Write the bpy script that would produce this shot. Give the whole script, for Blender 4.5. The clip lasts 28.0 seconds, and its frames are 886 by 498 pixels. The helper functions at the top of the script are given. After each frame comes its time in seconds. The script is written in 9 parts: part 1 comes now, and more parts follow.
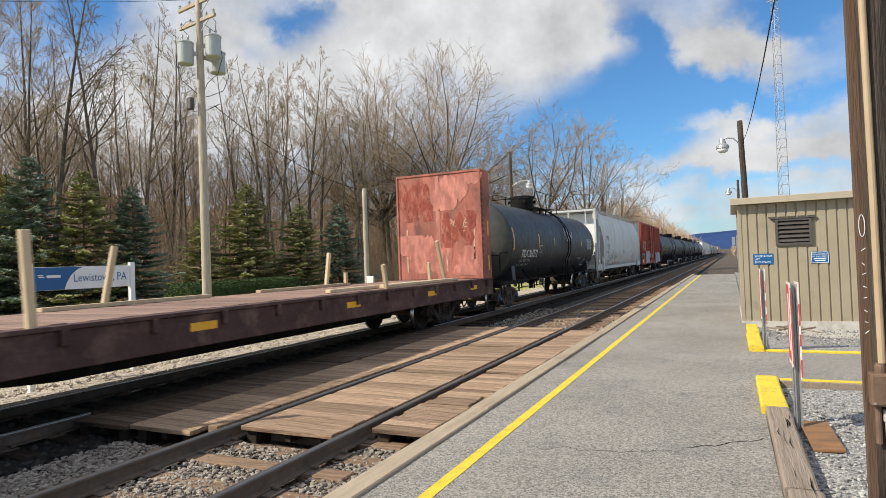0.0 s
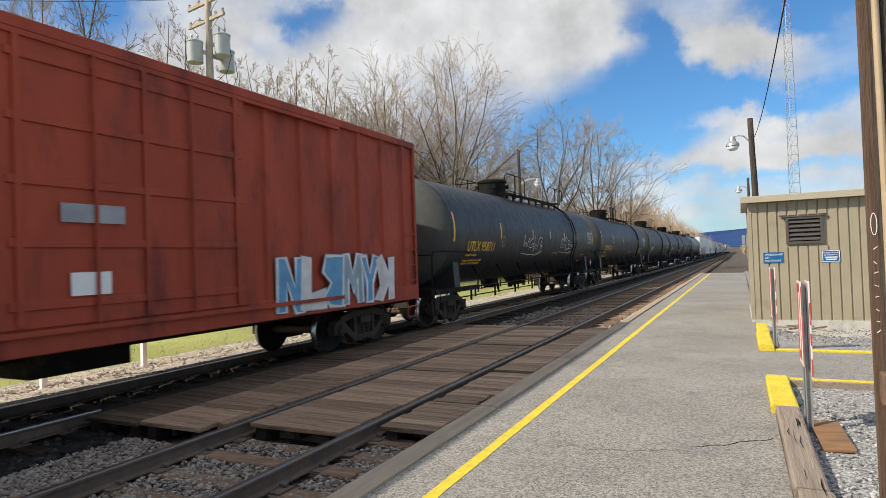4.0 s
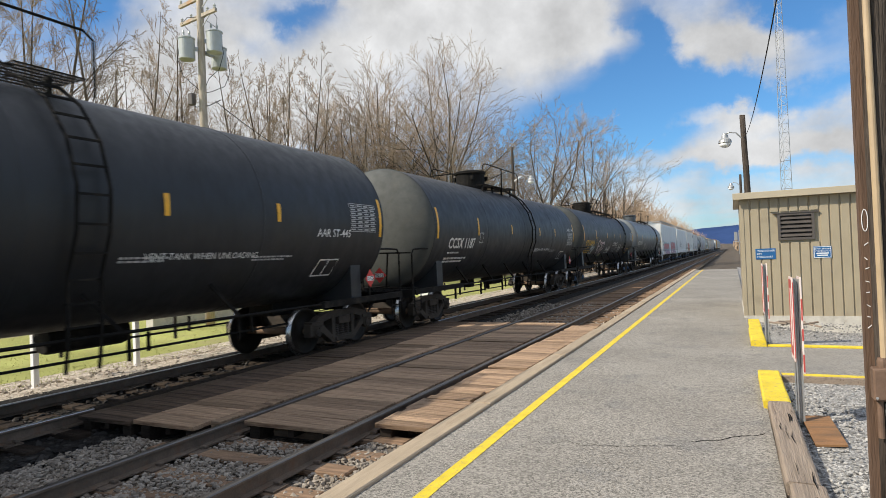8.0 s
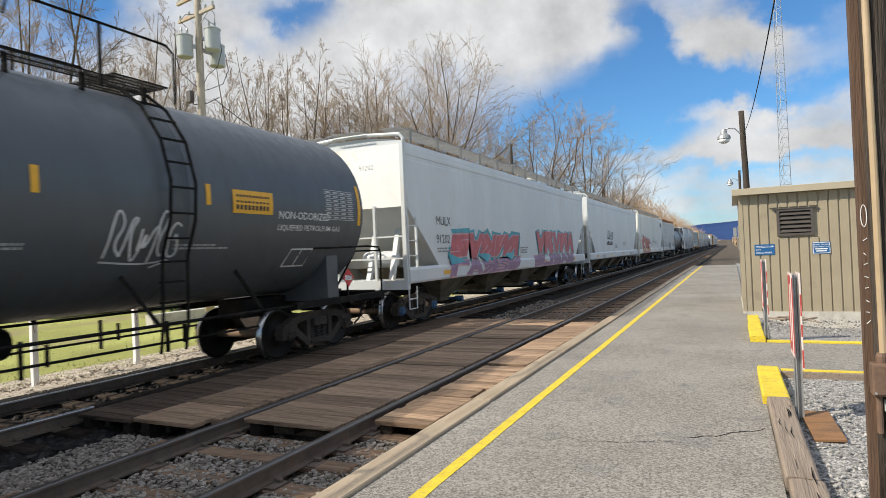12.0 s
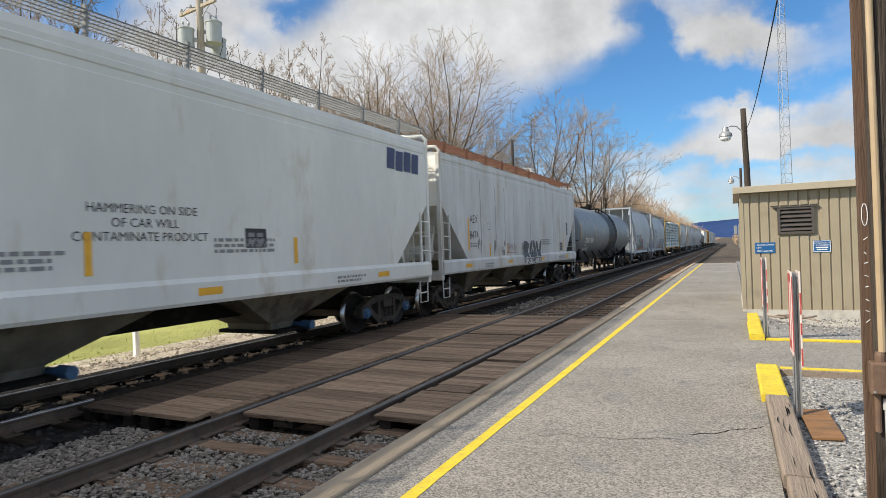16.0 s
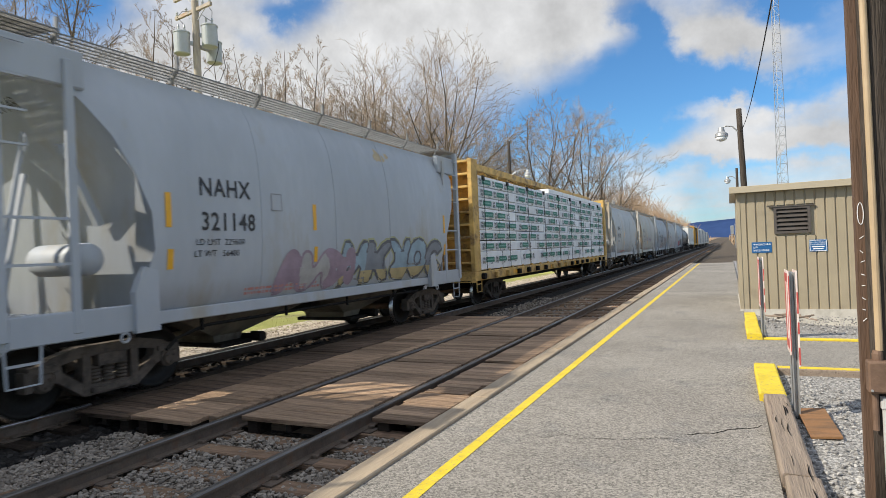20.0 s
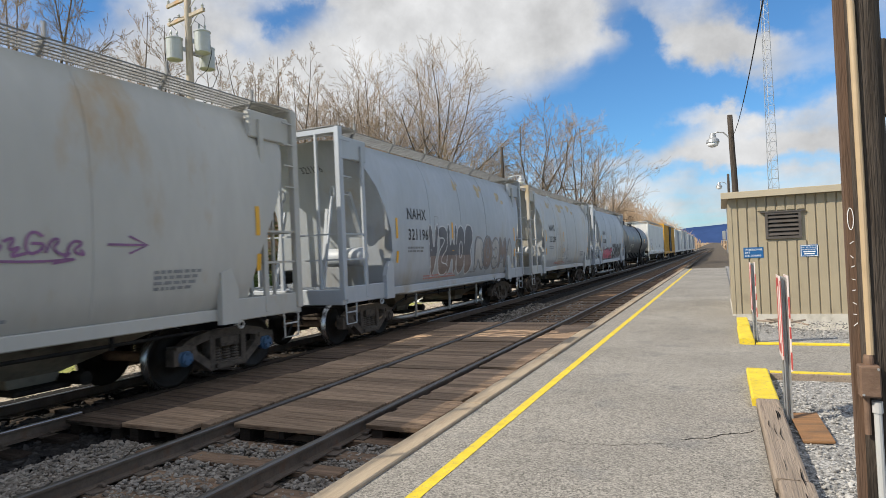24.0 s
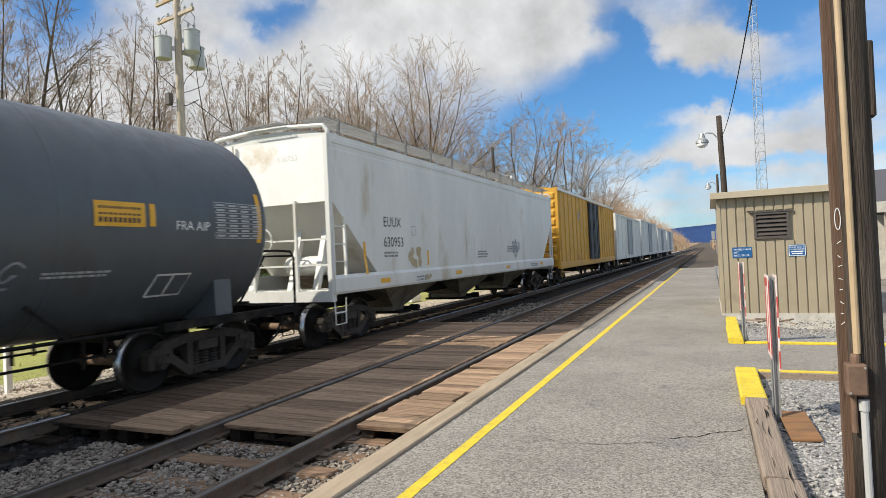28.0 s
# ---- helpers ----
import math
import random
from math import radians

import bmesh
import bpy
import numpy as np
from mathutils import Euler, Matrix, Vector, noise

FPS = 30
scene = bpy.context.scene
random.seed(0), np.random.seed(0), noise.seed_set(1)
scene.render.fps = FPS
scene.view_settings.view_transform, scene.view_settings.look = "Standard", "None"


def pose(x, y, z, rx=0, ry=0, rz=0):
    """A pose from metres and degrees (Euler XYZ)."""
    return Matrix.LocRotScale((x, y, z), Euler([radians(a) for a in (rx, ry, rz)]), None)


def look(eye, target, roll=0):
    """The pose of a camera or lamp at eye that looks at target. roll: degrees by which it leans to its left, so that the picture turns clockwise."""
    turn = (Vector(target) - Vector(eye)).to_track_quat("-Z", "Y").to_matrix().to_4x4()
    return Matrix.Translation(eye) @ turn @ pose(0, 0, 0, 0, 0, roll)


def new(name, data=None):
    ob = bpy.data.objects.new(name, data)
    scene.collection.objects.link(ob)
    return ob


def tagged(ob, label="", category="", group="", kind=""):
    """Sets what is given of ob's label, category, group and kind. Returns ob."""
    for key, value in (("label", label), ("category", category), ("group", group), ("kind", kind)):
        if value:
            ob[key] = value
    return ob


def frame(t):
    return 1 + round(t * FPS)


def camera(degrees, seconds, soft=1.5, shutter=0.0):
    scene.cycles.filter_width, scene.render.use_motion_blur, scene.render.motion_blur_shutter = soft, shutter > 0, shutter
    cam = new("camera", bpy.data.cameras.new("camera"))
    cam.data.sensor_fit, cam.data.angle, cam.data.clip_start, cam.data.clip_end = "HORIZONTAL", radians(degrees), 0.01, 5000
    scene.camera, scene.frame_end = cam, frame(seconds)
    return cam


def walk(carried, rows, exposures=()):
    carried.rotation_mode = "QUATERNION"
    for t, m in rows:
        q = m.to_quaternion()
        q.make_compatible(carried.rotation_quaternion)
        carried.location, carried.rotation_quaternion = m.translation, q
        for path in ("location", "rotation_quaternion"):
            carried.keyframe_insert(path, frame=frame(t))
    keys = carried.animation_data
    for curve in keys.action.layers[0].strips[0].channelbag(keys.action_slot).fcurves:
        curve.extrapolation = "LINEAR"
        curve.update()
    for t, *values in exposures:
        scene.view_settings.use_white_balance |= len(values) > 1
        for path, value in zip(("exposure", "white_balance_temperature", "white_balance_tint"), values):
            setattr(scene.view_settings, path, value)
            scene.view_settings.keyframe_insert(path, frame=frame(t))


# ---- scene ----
# One carried camera, standing on the platform and swaying a little.
cam = camera(71.96, 28.0, soft=0.6, shutter=0.1)
EYE = (0.0, 0.0, 1.81)
SWAY = [
    (0.0, 91.195, 2.135, 25.222), (0.5, 91.306, 2.395, 25.540), (1.0, 91.316, 2.295, 25.980), (1.5, 91.261, 2.158, 26.299),
    (2.0, 91.318, 2.017, 26.645), (2.5, 91.440, 2.192, 26.484), (3.0, 91.538, 2.131, 26.346), (3.5, 91.324, 2.116, 26.055),
    (5.5, 90.636, 1.938, 26.062), (6.0, 90.669, 2.139, 26.077), (6.5, 90.704, 2.191, 25.960), (7.0, 90.732, 2.315, 25.939),
    (7.5, 90.748, 2.286, 25.699), (8.0, 90.768, 2.239, 25.401), (8.5, 90.834, 2.234, 25.264), (9.0, 90.847, 2.202, 25.199),
    (9.5, 90.811, 2.336, 25.122), (10.0, 90.657, 2.270, 25.096), (10.5, 90.532, 2.523, 25.120), (11.0, 90.537, 2.528, 25.136),
    (11.5, 90.567, 2.422, 25.181), (12.0, 90.479, 2.437, 25.335), (12.5, 90.521, 2.390, 25.279), (14.5, 90.246, 2.089, 25.355),
    (15.0, 90.129, 2.116, 25.311), (15.5, 90.090, 2.008, 25.348), (16.0, 90.071, 1.993, 25.359), (16.5, 90.057, 2.046, 25.363),
    (17.0, 90.098, 2.112, 25.361), (17.5, 90.157, 2.159, 25.289), (18.0, 90.198, 2.264, 25.245), (18.5, 90.222, 2.197, 25.252),
    (19.0, 90.222, 2.162, 25.230), (19.5, 90.214, 2.256, 25.186), (20.0, 90.234, 2.402, 25.118), (20.5, 90.229, 2.560, 25.072),
    (21.0, 90.263, 2.552, 24.962), (21.5, 90.341, 2.552, 24.923), (23.5, 90.763, 2.608, 24.565), (24.0, 90.755, 2.514, 24.500),
    (24.5, 90.755, 2.610, 24.528), (25.0, 90.687, 2.775, 24.479), (25.5, 90.595, 2.917, 24.452), (26.0, 90.574, 2.889, 24.373),
    (26.5, 90.582, 2.749, 24.183), (27.0, 90.667, 2.817, 23.927), (27.5, 90.707, 2.622, 23.707), (28.0, 90.722, 2.567, 23.653),
]
walk(cam, [(t, pose(*EYE, rx, ry, rz)) for t, rx, ry, rz in SWAY], [(0.0, 0.15, 6600, 10), (28.0, 0.15, 6600, 10)])

# ---- daylight: sun from behind and from the far side of the tracks ----
SUN = Vector((-0.92, -0.81, 1.0)).normalized()          # towards the sun
sun_data = bpy.data.lights.new("sun", "SUN")
sun_data.energy, sun_data.angle, sun_data.color = 4.95, radians(0.55), (1.0, 0.93, 0.80)
sun = new("sun", sun_data)
sun.matrix_world = look((0, 0, 60), Vector((0, 0, 60)) - SUN)

world = bpy.data.worlds.new("sky")
scene.world = world
world.use_nodes = True
wt = world.node_tree
wt.nodes.clear()


def wn(kind, **values):
    n = wt.nodes.new(kind)
    for key, value in values.items():
        n.inputs[key.replace("_", " ")].default_value = value
    return n


def wmath(op, a, b=None, clamp=False):
    n = wt.nodes.new("ShaderNodeMath")
    n.operation, n.use_clamp = op, clamp
    for i, v in enumerate((a, b)):
        if v is None:
            continue
        if isinstance(v, (int, float)):
            n.inputs[i].default_value = v
        else:
            wt.links.new(v, n.inputs[i])
    return n.outputs[0]


sky = wt.nodes.new("ShaderNodeTexSky")
sky.sky_type, sky.sun_disc = "NISHITA", False
sky.sun_elevation = math.asin(SUN.z)
sky.sun_rotation = math.atan2(SUN.x, SUN.y)
sky.altitude, sky.air_density, sky.dust_density, sky.ozone_density = 200, 1.0, 0.6, 1.6
coord = wt.nodes.new("ShaderNodeTexCoord")
split = wt.nodes.new("ShaderNodeSeparateXYZ")
wt.links.new(coord.outputs["Generated"], split.inputs[0])
# broken cumulus: bearing and height of each bank, its half widths and weight; noise frays and fills the rest
BANKS = ((-0.449, 0.40, 0.30, 0.14, 0.40), (-0.25, 0.335, 0.13, 0.05, 0.36), (0.0, 0.29, 0.10, 0.045, 0.46), (0.07, 0.15, 0.14, 0.035, 0.30), (-0.16, 0.22, 0.13, 0.050, -0.70),
         (0.05, 0.08, 0.25, 0.03, 0.25), (-0.80, 0.33, 0.12, 0.08, 0.30), (-0.86, 0.22, 0.20, 0.09, 0.50), (-0.635, 0.29, 0.10, 0.06, 0.25), (-0.106, 0.165, 0.06, 0.03, -0.42), (0.04, 0.215, 0.12, 0.022, -0.55),
         (-0.640, 0.390, 0.045, 0.028, -0.50), (-0.72, 0.335, 0.07, 0.02, -0.30), (0.02, 0.135, 0.16, 0.018, 0.40), (0.0, 0.19, 0.13, 0.014, 0.30), (-0.134, 0.31, 0.035, 0.06, -0.60), (0.12, 0.34, 0.055, 0.055, -0.60), (-0.98, 0.37, 0.11, 0.06, -0.60), (0.05, 0.115, 0.2, 0.012, -0.3))
warp = wn("ShaderNodeTexNoise", Scale=3.2, Detail=5.0, Roughness=0.6)
wt.links.new(coord.outputs["Generated"], warp.inputs["Vector"])
warp2 = wn("ShaderNodeTexNoise", Scale=9.0, Detail=6.0, Roughness=0.62)
wt.links.new(coord.outputs["Generated"], warp2.inputs["Vector"])
wob = wmath("ADD", wmath("MULTIPLY", wmath("SUBTRACT", warp.outputs["Fac"], 0.5), 0.30), wmath("MULTIPLY", wmath("SUBTRACT", warp2.outputs["Fac"], 0.5), 0.16))
bearing = wmath("ADD", wmath("ARCTAN2", split.outputs[0], split.outputs[1]), wob)
rise = wmath("ADD", wmath("ARCSINE", split.outputs[2]), wmath("MULTIPLY", wob, 0.6))
height = wmath("ADD", wmath("MAXIMUM", split.outputs[2], 0.0), 0.20)
deck = wt.nodes.new("ShaderNodeCombineXYZ")
wt.links.new(wmath("DIVIDE", split.outputs[0], height), deck.inputs[0])
wt.links.new(wmath("DIVIDE", split.outputs[1], height), deck.inputs[1])
deck.inputs[2].default_value = 3.7
puff = wn("ShaderNodeTexNoise", Scale=1.5, Detail=8.0, Roughness=0.55, Distortion=0.2)
wt.links.new(deck.outputs[0], puff.inputs["Vector"])
cover = wmath("ADD", wmath("MULTIPLY", wmath("SUBTRACT", puff.outputs["Fac"], 0.5), 1.1), 0.60)
for az, el, ra, re, weight in BANKS:
    du = wmath("DIVIDE", wmath("SUBTRACT", bearing, az), ra)
    dv = wmath("DIVIDE", wmath("SUBTRACT", rise, el), re)
    g = wmath("EXPONENT", wmath("MULTIPLY", wmath("ADD", wmath("MULTIPLY", du, du), wmath("MULTIPLY", dv, dv)), -1.0))
    cover = wmath("ADD", cover, wmath("MULTIPLY", g, weight))
ramp = wt.nodes.new("ShaderNodeMapRange")
ramp.interpolation_type = "SMOOTHSTEP"
ramp.inputs["From Min"].default_value, ramp.inputs["From Max"].default_value = 0.30, 0.98
wt.links.new(cover, ramp.inputs["Value"])
lump = wn("ShaderNodeTexNoise", Scale=7.0, Detail=7.0, Roughness=0.6)
wt.links.new(coord.outputs["Generated"], lump.inputs["Vector"])
shade = wt.nodes.new("ShaderNodeMapRange")
shade.inputs["From Min"].default_value, shade.inputs["From Max"].default_value = 0.34, 0.68
shade.inputs["To Min"].default_value, shade.inputs["To Max"].default_value = 0.66, 1.06
wt.links.new(lump.outputs["Fac"], shade.inputs["Value"])
cloud = wt.nodes.new("ShaderNodeVectorMath")
cloud.operation = "SCALE"
cloud.inputs[0].default_value = (8.6, 8.75, 8.95)
# clouds overhead, out of view, are brightened: fill light added for the shaded sides
lofty = wt.nodes.new("ShaderNodeMapRange")
lofty.inputs["From Min"].default_value, lofty.inputs["From Max"].default_value = 0.36, 0.85
lofty.inputs["To Min"].default_value, lofty.inputs["To Max"].default_value = 1.0, 1.8
wt.links.new(split.outputs[2], lofty.inputs["Value"])
wt.links.new(wmath("MULTIPLY", shade.outputs[0], lofty.outputs[0]), cloud.inputs["Scale"])
tint = wt.nodes.new("ShaderNodeMix")
tint.data_type, tint.blend_type = "RGBA", "MULTIPLY"
tint.inputs["Factor"].default_value = 1.0
tint.inputs[7].default_value = (0.66, 1.18, 1.60, 1)
wt.links.new(sky.outputs[0], tint.inputs[6])
blend = wt.nodes.new("ShaderNodeMix")
blend.data_type = "RGBA"
wt.links.new(ramp.outputs[0], blend.inputs["Factor"])
wt.links.new(tint.outputs[2], blend.inputs[6])
wt.links.new(cloud.outputs[0], blend.inputs[7])
background = wt.nodes.new("ShaderNodeBackground")
background.inputs["Strength"].default_value = 0.086
wt.links.new(blend.outputs[2], background.inputs["Color"])
world_out = wt.nodes.new("ShaderNodeOutputWorld")
wt.links.new(background.outputs[0], world_out.inputs["Surface"])


# ---- materials ----
def mat(name, color, rough=0.6, metal=0.0, var=0.18, scale=3.0, bump=0.15, bscale=40.0, second=None, amount=0.35, sscale=1.2, rnd=0.0, stretch=(1, 1, 1), spec=0.5, depth=0.02):
    """A two-scale material: broad tone, fine grain and relief, and patches of a second colour (dirt, rust, wear)."""
    m = bpy.data.materials.new(name)
    m.use_nodes = True
    t = m.node_tree
    b = t.nodes["Principled BSDF"]
    b.inputs["Metallic"].default_value = metal
    b.inputs["Specular IOR Level"].default_value = spec
    tc = t.nodes.new("ShaderNodeTexCoord")
    mp = t.nodes.new("ShaderNodeMapping")
    mp.inputs["Scale"].default_value = stretch
    t.links.new(tc.outputs["Object"], mp.inputs[0])

    def tex(s, detail=4.0, r=0.55):
        n = t.nodes.new("ShaderNodeTexNoise")
        n.inputs["Scale"].default_value, n.inputs["Detail"].default_value, n.inputs["Roughness"].default_value = s, detail, r
        t.links.new(mp.outputs[0], n.inputs["Vector"])
        return n.outputs["Fac"]

    def mix(fac, a, c):
        n = t.nodes.new("ShaderNodeMix")
        n.data_type = "RGBA"
        for i, v in ((0, fac), (6, a), (7, c)):
            if isinstance(v, (int, float)):
                n.inputs[i].default_value = v
            elif isinstance(v, tuple):
                n.inputs[i].default_value = (*v[:3], 1)
            else:
                t.links.new(v, n.inputs[i])
        return n.outputs[2]

    def span(v, lo, hi, a=0.0, z=1.0):
        n = t.nodes.new("ShaderNodeMapRange")
        n.inputs["From Min"].default_value, n.inputs["From Max"].default_value = lo, hi
        n.inputs["To Min"].default_value, n.inputs["To Max"].default_value = a, z
        t.links.new(v, n.inputs["Value"])
        return n.outputs[0]

    dark = tuple(c * (1 - var) for c in color)
    light = tuple(min(1, c * (1 + var)) for c in color)
    col = mix(span(tex(scale), 0.3, 0.7), dark, light)
    fine = tex(bscale, 3.0, 0.6)
    col = mix(span(fine, 0.35, 0.65, 0.0, 0.5), col, mix(0.5, col, tuple(c * (1 - 1.4 * var) for c in color)))
    rough_out = span(fine, 0.3, 0.7, max(0.02, rough - 0.08), min(1, rough + 0.08))
    if second:
        patch = tex(sscale, 6.0, 0.65)
        col = mix(span(patch, 0.62 - 0.25 * amount, 0.72 - 0.1 * amount, 0.0, 1.0), col, second)
    if rnd:
        info = t.nodes.new("ShaderNodeObjectInfo")
        hsv = t.nodes.new("ShaderNodeHueSaturation")
        t.links.new(span(info.outputs["Random"], 0, 1, 1 - rnd, 1 + rnd), hsv.inputs["Value"])
        t.links.new(col, hsv.inputs["Color"])
        col = hsv.outputs[0]
    t.links.new(col, b.inputs["Base Color"])
    t.links.new(rough_out, b.inputs["Roughness"])
    if bump:
        n = t.nodes.new("ShaderNodeBump")
        n.inputs["Strength"].default_value, n.inputs["Distance"].default_value = bump, depth
        t.links.new(fine, n.inputs["Height"])
        t.links.new(n.outputs[0], b.inputs["Normal"])
    return m


def speckle(m, scale, lo, hi):
    """Aggregate: every little stone of the surface has a tone of its own."""
    t = m.node_tree
    b = t.nodes["Principled BSDF"]
    was = b.inputs["Base Color"].links[0].from_socket
    tc = t.nodes.new("ShaderNodeTexCoord")
    tone = None
    for s_, w_ in ((scale, 0.62), (scale * 2.3, 0.38)):
        v = t.nodes.new("ShaderNodeTexVoronoi")
        v.inputs["Scale"].default_value = s_
        t.links.new(tc.outputs["Object"], v.inputs["Vector"])
        sp = t.nodes.new("ShaderNodeSeparateColor")
        t.links.new(v.outputs["Color"], sp.inputs[0])
        mu = t.nodes.new("ShaderNodeMath")
        mu.operation = "MULTIPLY_ADD"
        t.links.new(sp.outputs[0], mu.inputs[0])
        mu.inputs[1].default_value, mu.inputs[2].default_value = w_ * (hi - lo), w_ * lo
        if tone is not None:
            t.links.new(tone, mu.inputs[2])
            ad = t.nodes.new("ShaderNodeMath")
            ad.operation = "ADD"
            t.links.new(mu.outputs[0], ad.inputs[0])
            ad.inputs[1].default_value = w_ * lo
            tone = ad.outputs[0]
        else:
            tone = mu.outputs[0]
    sc = t.nodes.new("ShaderNodeVectorMath")
    sc.operation = "SCALE"
    t.links.new(was, sc.inputs[0])
    t.links.new(tone, sc.inputs["Scale"])
    t.links.new(sc.outputs[0], b.inputs["Base Color"])


ASPHALT = mat("asphalt", (0.272, 0.25, 0.218), 0.92, var=0.2, scale=0.4, bump=0.6, bscale=60, second=(0.20, 0.19, 0.175), amount=0.3, sscale=1.1, depth=0.01)
speckle(ASPHALT, 64, 0.22, 1.60)
GRAVEL = mat("gravel", (0.40, 0.385, 0.36), 0.95, var=0.35, scale=20, bump=0.9, bscale=45, second=(0.16, 0.155, 0.15), amount=0.5, sscale=30, spec=0.2)
BALLAST = mat("ballast_bed", (0.155, 0.125, 0.095), 0.95, var=0.4, scale=14, bump=1.0, bscale=24, second=(0.045, 0.042, 0.04), amount=0.7, sscale=16, depth=0.05, spec=0.12)
# ballast with the train's shade painted in as a near-black colour
DARKBALLAST = mat("shaded_ballast", (0.038, 0.035, 0.032), 0.95, var=0.45, scale=14, bump=1.0, bscale=24, second=(0.02, 0.02, 0.02), amount=0.6, sscale=11, depth=0.05, spec=0.08)
GRASS_SOIL = mat("turf", (0.33, 0.335, 0.11), 0.95, var=0.3, scale=0.25, bump=0.8, bscale=30, second=(0.29, 0.25, 0.14), amount=0.4, sscale=0.35, spec=0.1)
GRASS = mat("grass_blade", (0.36, 0.37, 0.13), 0.8, var=0.25, scale=0.4, bump=0, bscale=8, second=(0.33, 0.27, 0.13), amount=0.4, sscale=1.5, spec=0.2)
PEA = mat("trackside_gravel", (0.50, 0.43, 0.345), 0.95, var=0.3, scale=12, bump=0.9, bscale=40, second=(0.24, 0.20, 0.15), amount=0.5, sscale=4, spec=0.15)
speckle(GRAVEL, 60, 0.25, 1.45)
speckle(BALLAST, 22, 0.3, 1.6)
speckle(PEA, 34, 0.45, 1.45)
TIE = mat("creosoted_tie", (0.23, 0.15, 0.098), 0.9, var=0.35, scale=6, bump=0.6, bscale=30, second=(0.28, 0.185, 0.115), amount=0.45, sscale=3, rnd=0.25, stretch=(0.4, 3, 3), spec=0.2)
# dark copy of the tie: shade under train and planks put into colour
TIEDARK = mat("shaded_tie", (0.045, 0.034, 0.026), 0.85, var=0.35, scale=6, bump=0.6, bscale=30, rnd=0.25, stretch=(0.4, 3, 3), spec=0.1)
PLANK = mat("weathered_plank", (0.42, 0.285, 0.185), 0.85, var=0.36, scale=6, bump=0.9, bscale=34, second=(0.17, 0.108, 0.07), amount=0.5, sscale=2.2, rnd=0.34, stretch=(0.3, 5, 5), spec=0.2)
# dark copy of the plank, for the strip in the train's shadow
PLANKDARK = mat("shaded_plank", (0.18, 0.125, 0.088), 0.85, var=0.35, scale=6, bump=0.8, bscale=34, second=(0.035, 0.026, 0.02), amount=0.6, sscale=2.2, rnd=0.3, stretch=(0.3, 5, 5), spec=0.15)
KERBWOOD = mat("edge_timber", (0.36, 0.285, 0.20), 0.9, var=0.2, scale=4, bump=0.5, bscale=30, second=(0.24, 0.18, 0.12), amount=0.4, sscale=2.0, rnd=0.12, stretch=(4, 0.4, 4))
OLDWOOD = mat("cracked_timber", (0.30, 0.235, 0.18), 0.9, var=0.3, scale=5, bump=0.8, bscale=22, second=(0.14, 0.10, 0.075), amount=0.2, sscale=5, stretch=(5, 0.18, 5))
RAIL = mat("rail_side", (0.115, 0.085, 0.062), 0.85, 0.0, var=0.3, scale=5, bump=0.3, bscale=50, second=(0.13, 0.075, 0.045), amount=0.4, sscale=8)
RAILHEAD = mat("rail_head", (0.36, 0.36, 0.37), 0.30, 0.9, var=0.15, scale=3, bump=0.05, bscale=30, stretch=(8, 0.1, 8))
RAILDULL = mat("dull_rail_head", (0.17, 0.155, 0.14), 0.42, 0.75, var=0.25, scale=3, bump=0.08, bscale=30, second=(0.10, 0.075, 0.055), amount=0.35, sscale=2.5, stretch=(8, 0.15, 8))
YELLOW = mat("yellow_line_paint", (0.68, 0.505, 0.03), 0.8, var=0.16, scale=5, bump=0.5, bscale=90, second=(0.36, 0.29, 0.12), amount=0.32, sscale=26, depth=0.006)
TAN = mat("tan_painted_steel", (0.345, 0.29, 0.20), 0.5, 0.0, var=0.07, scale=1.5, bump=0.05, bscale=12, second=(0.28, 0.235, 0.165), amount=0.2, sscale=1.4)
TRIM = mat("tan_trim", (0.42, 0.36, 0.26), 0.5, var=0.06, scale=2, bump=0.04)
BRONZE = mat("dark_louver", (0.10, 0.085, 0.075), 0.45, 0.2, var=0.1, scale=4, bump=0.03)
BLACKHOLE = mat("louver_dark", (0.012, 0.012, 0.012), 0.9, var=0.1, bump=0, spec=0.0)
BLUESIGN = mat("blue_sign_sheet", (0.012, 0.10, 0.27), 0.4, var=0.06, scale=3, bump=0)
WHITE = mat("white_sheet", (0.78, 0.78, 0.77), 0.45, var=0.05, scale=3, bump=0)
CONCRETE = mat("concrete", (0.52, 0.49, 0.43), 0.9, var=0.15, scale=3, bump=0.3, bscale=60, second=(0.36, 0.33, 0.28), amount=0.3, sscale=2)
REDPAINT = mat("red_paint", (0.55, 0.035, 0.03), 0.5, var=0.1, bump=0)
STEELGREY = mat("galvanised_steel", (0.42, 0.42, 0.41), 0.45, 0.6, var=0.15, scale=6, bump=0.05)
POLEWOOD = mat("weathered_pole", (0.085, 0.069, 0.057), 0.9, var=0.4, scale=6, bump=1.0, bscale=14, second=(0.05, 0.038, 0.03), amount=0.45, sscale=5, stretch=(6, 6, 0.22), depth=0.03, spec=0.15)
PALEPOLE = mat("bleached_pole", (0.43, 0.37, 0.30), 0.9, var=0.2, scale=5, bump=0.4, bscale=18, second=(0.44, 0.25, 0.12), amount=0.35, sscale=0.35, stretch=(3, 3, 0.5))
CONDUIT = mat("tan_conduit", (0.45, 0.33, 0.20), 0.5, var=0.12, scale=5, bump=0.05)
RUSTBOX = mat("rusty_box", (0.17, 0.105, 0.07), 0.7, 0.2, var=0.25, scale=8, bump=0.2)
PVC = mat("grey_pipe", (0.45, 0.45, 0.44), 0.5, var=0.08, bump=0.02)
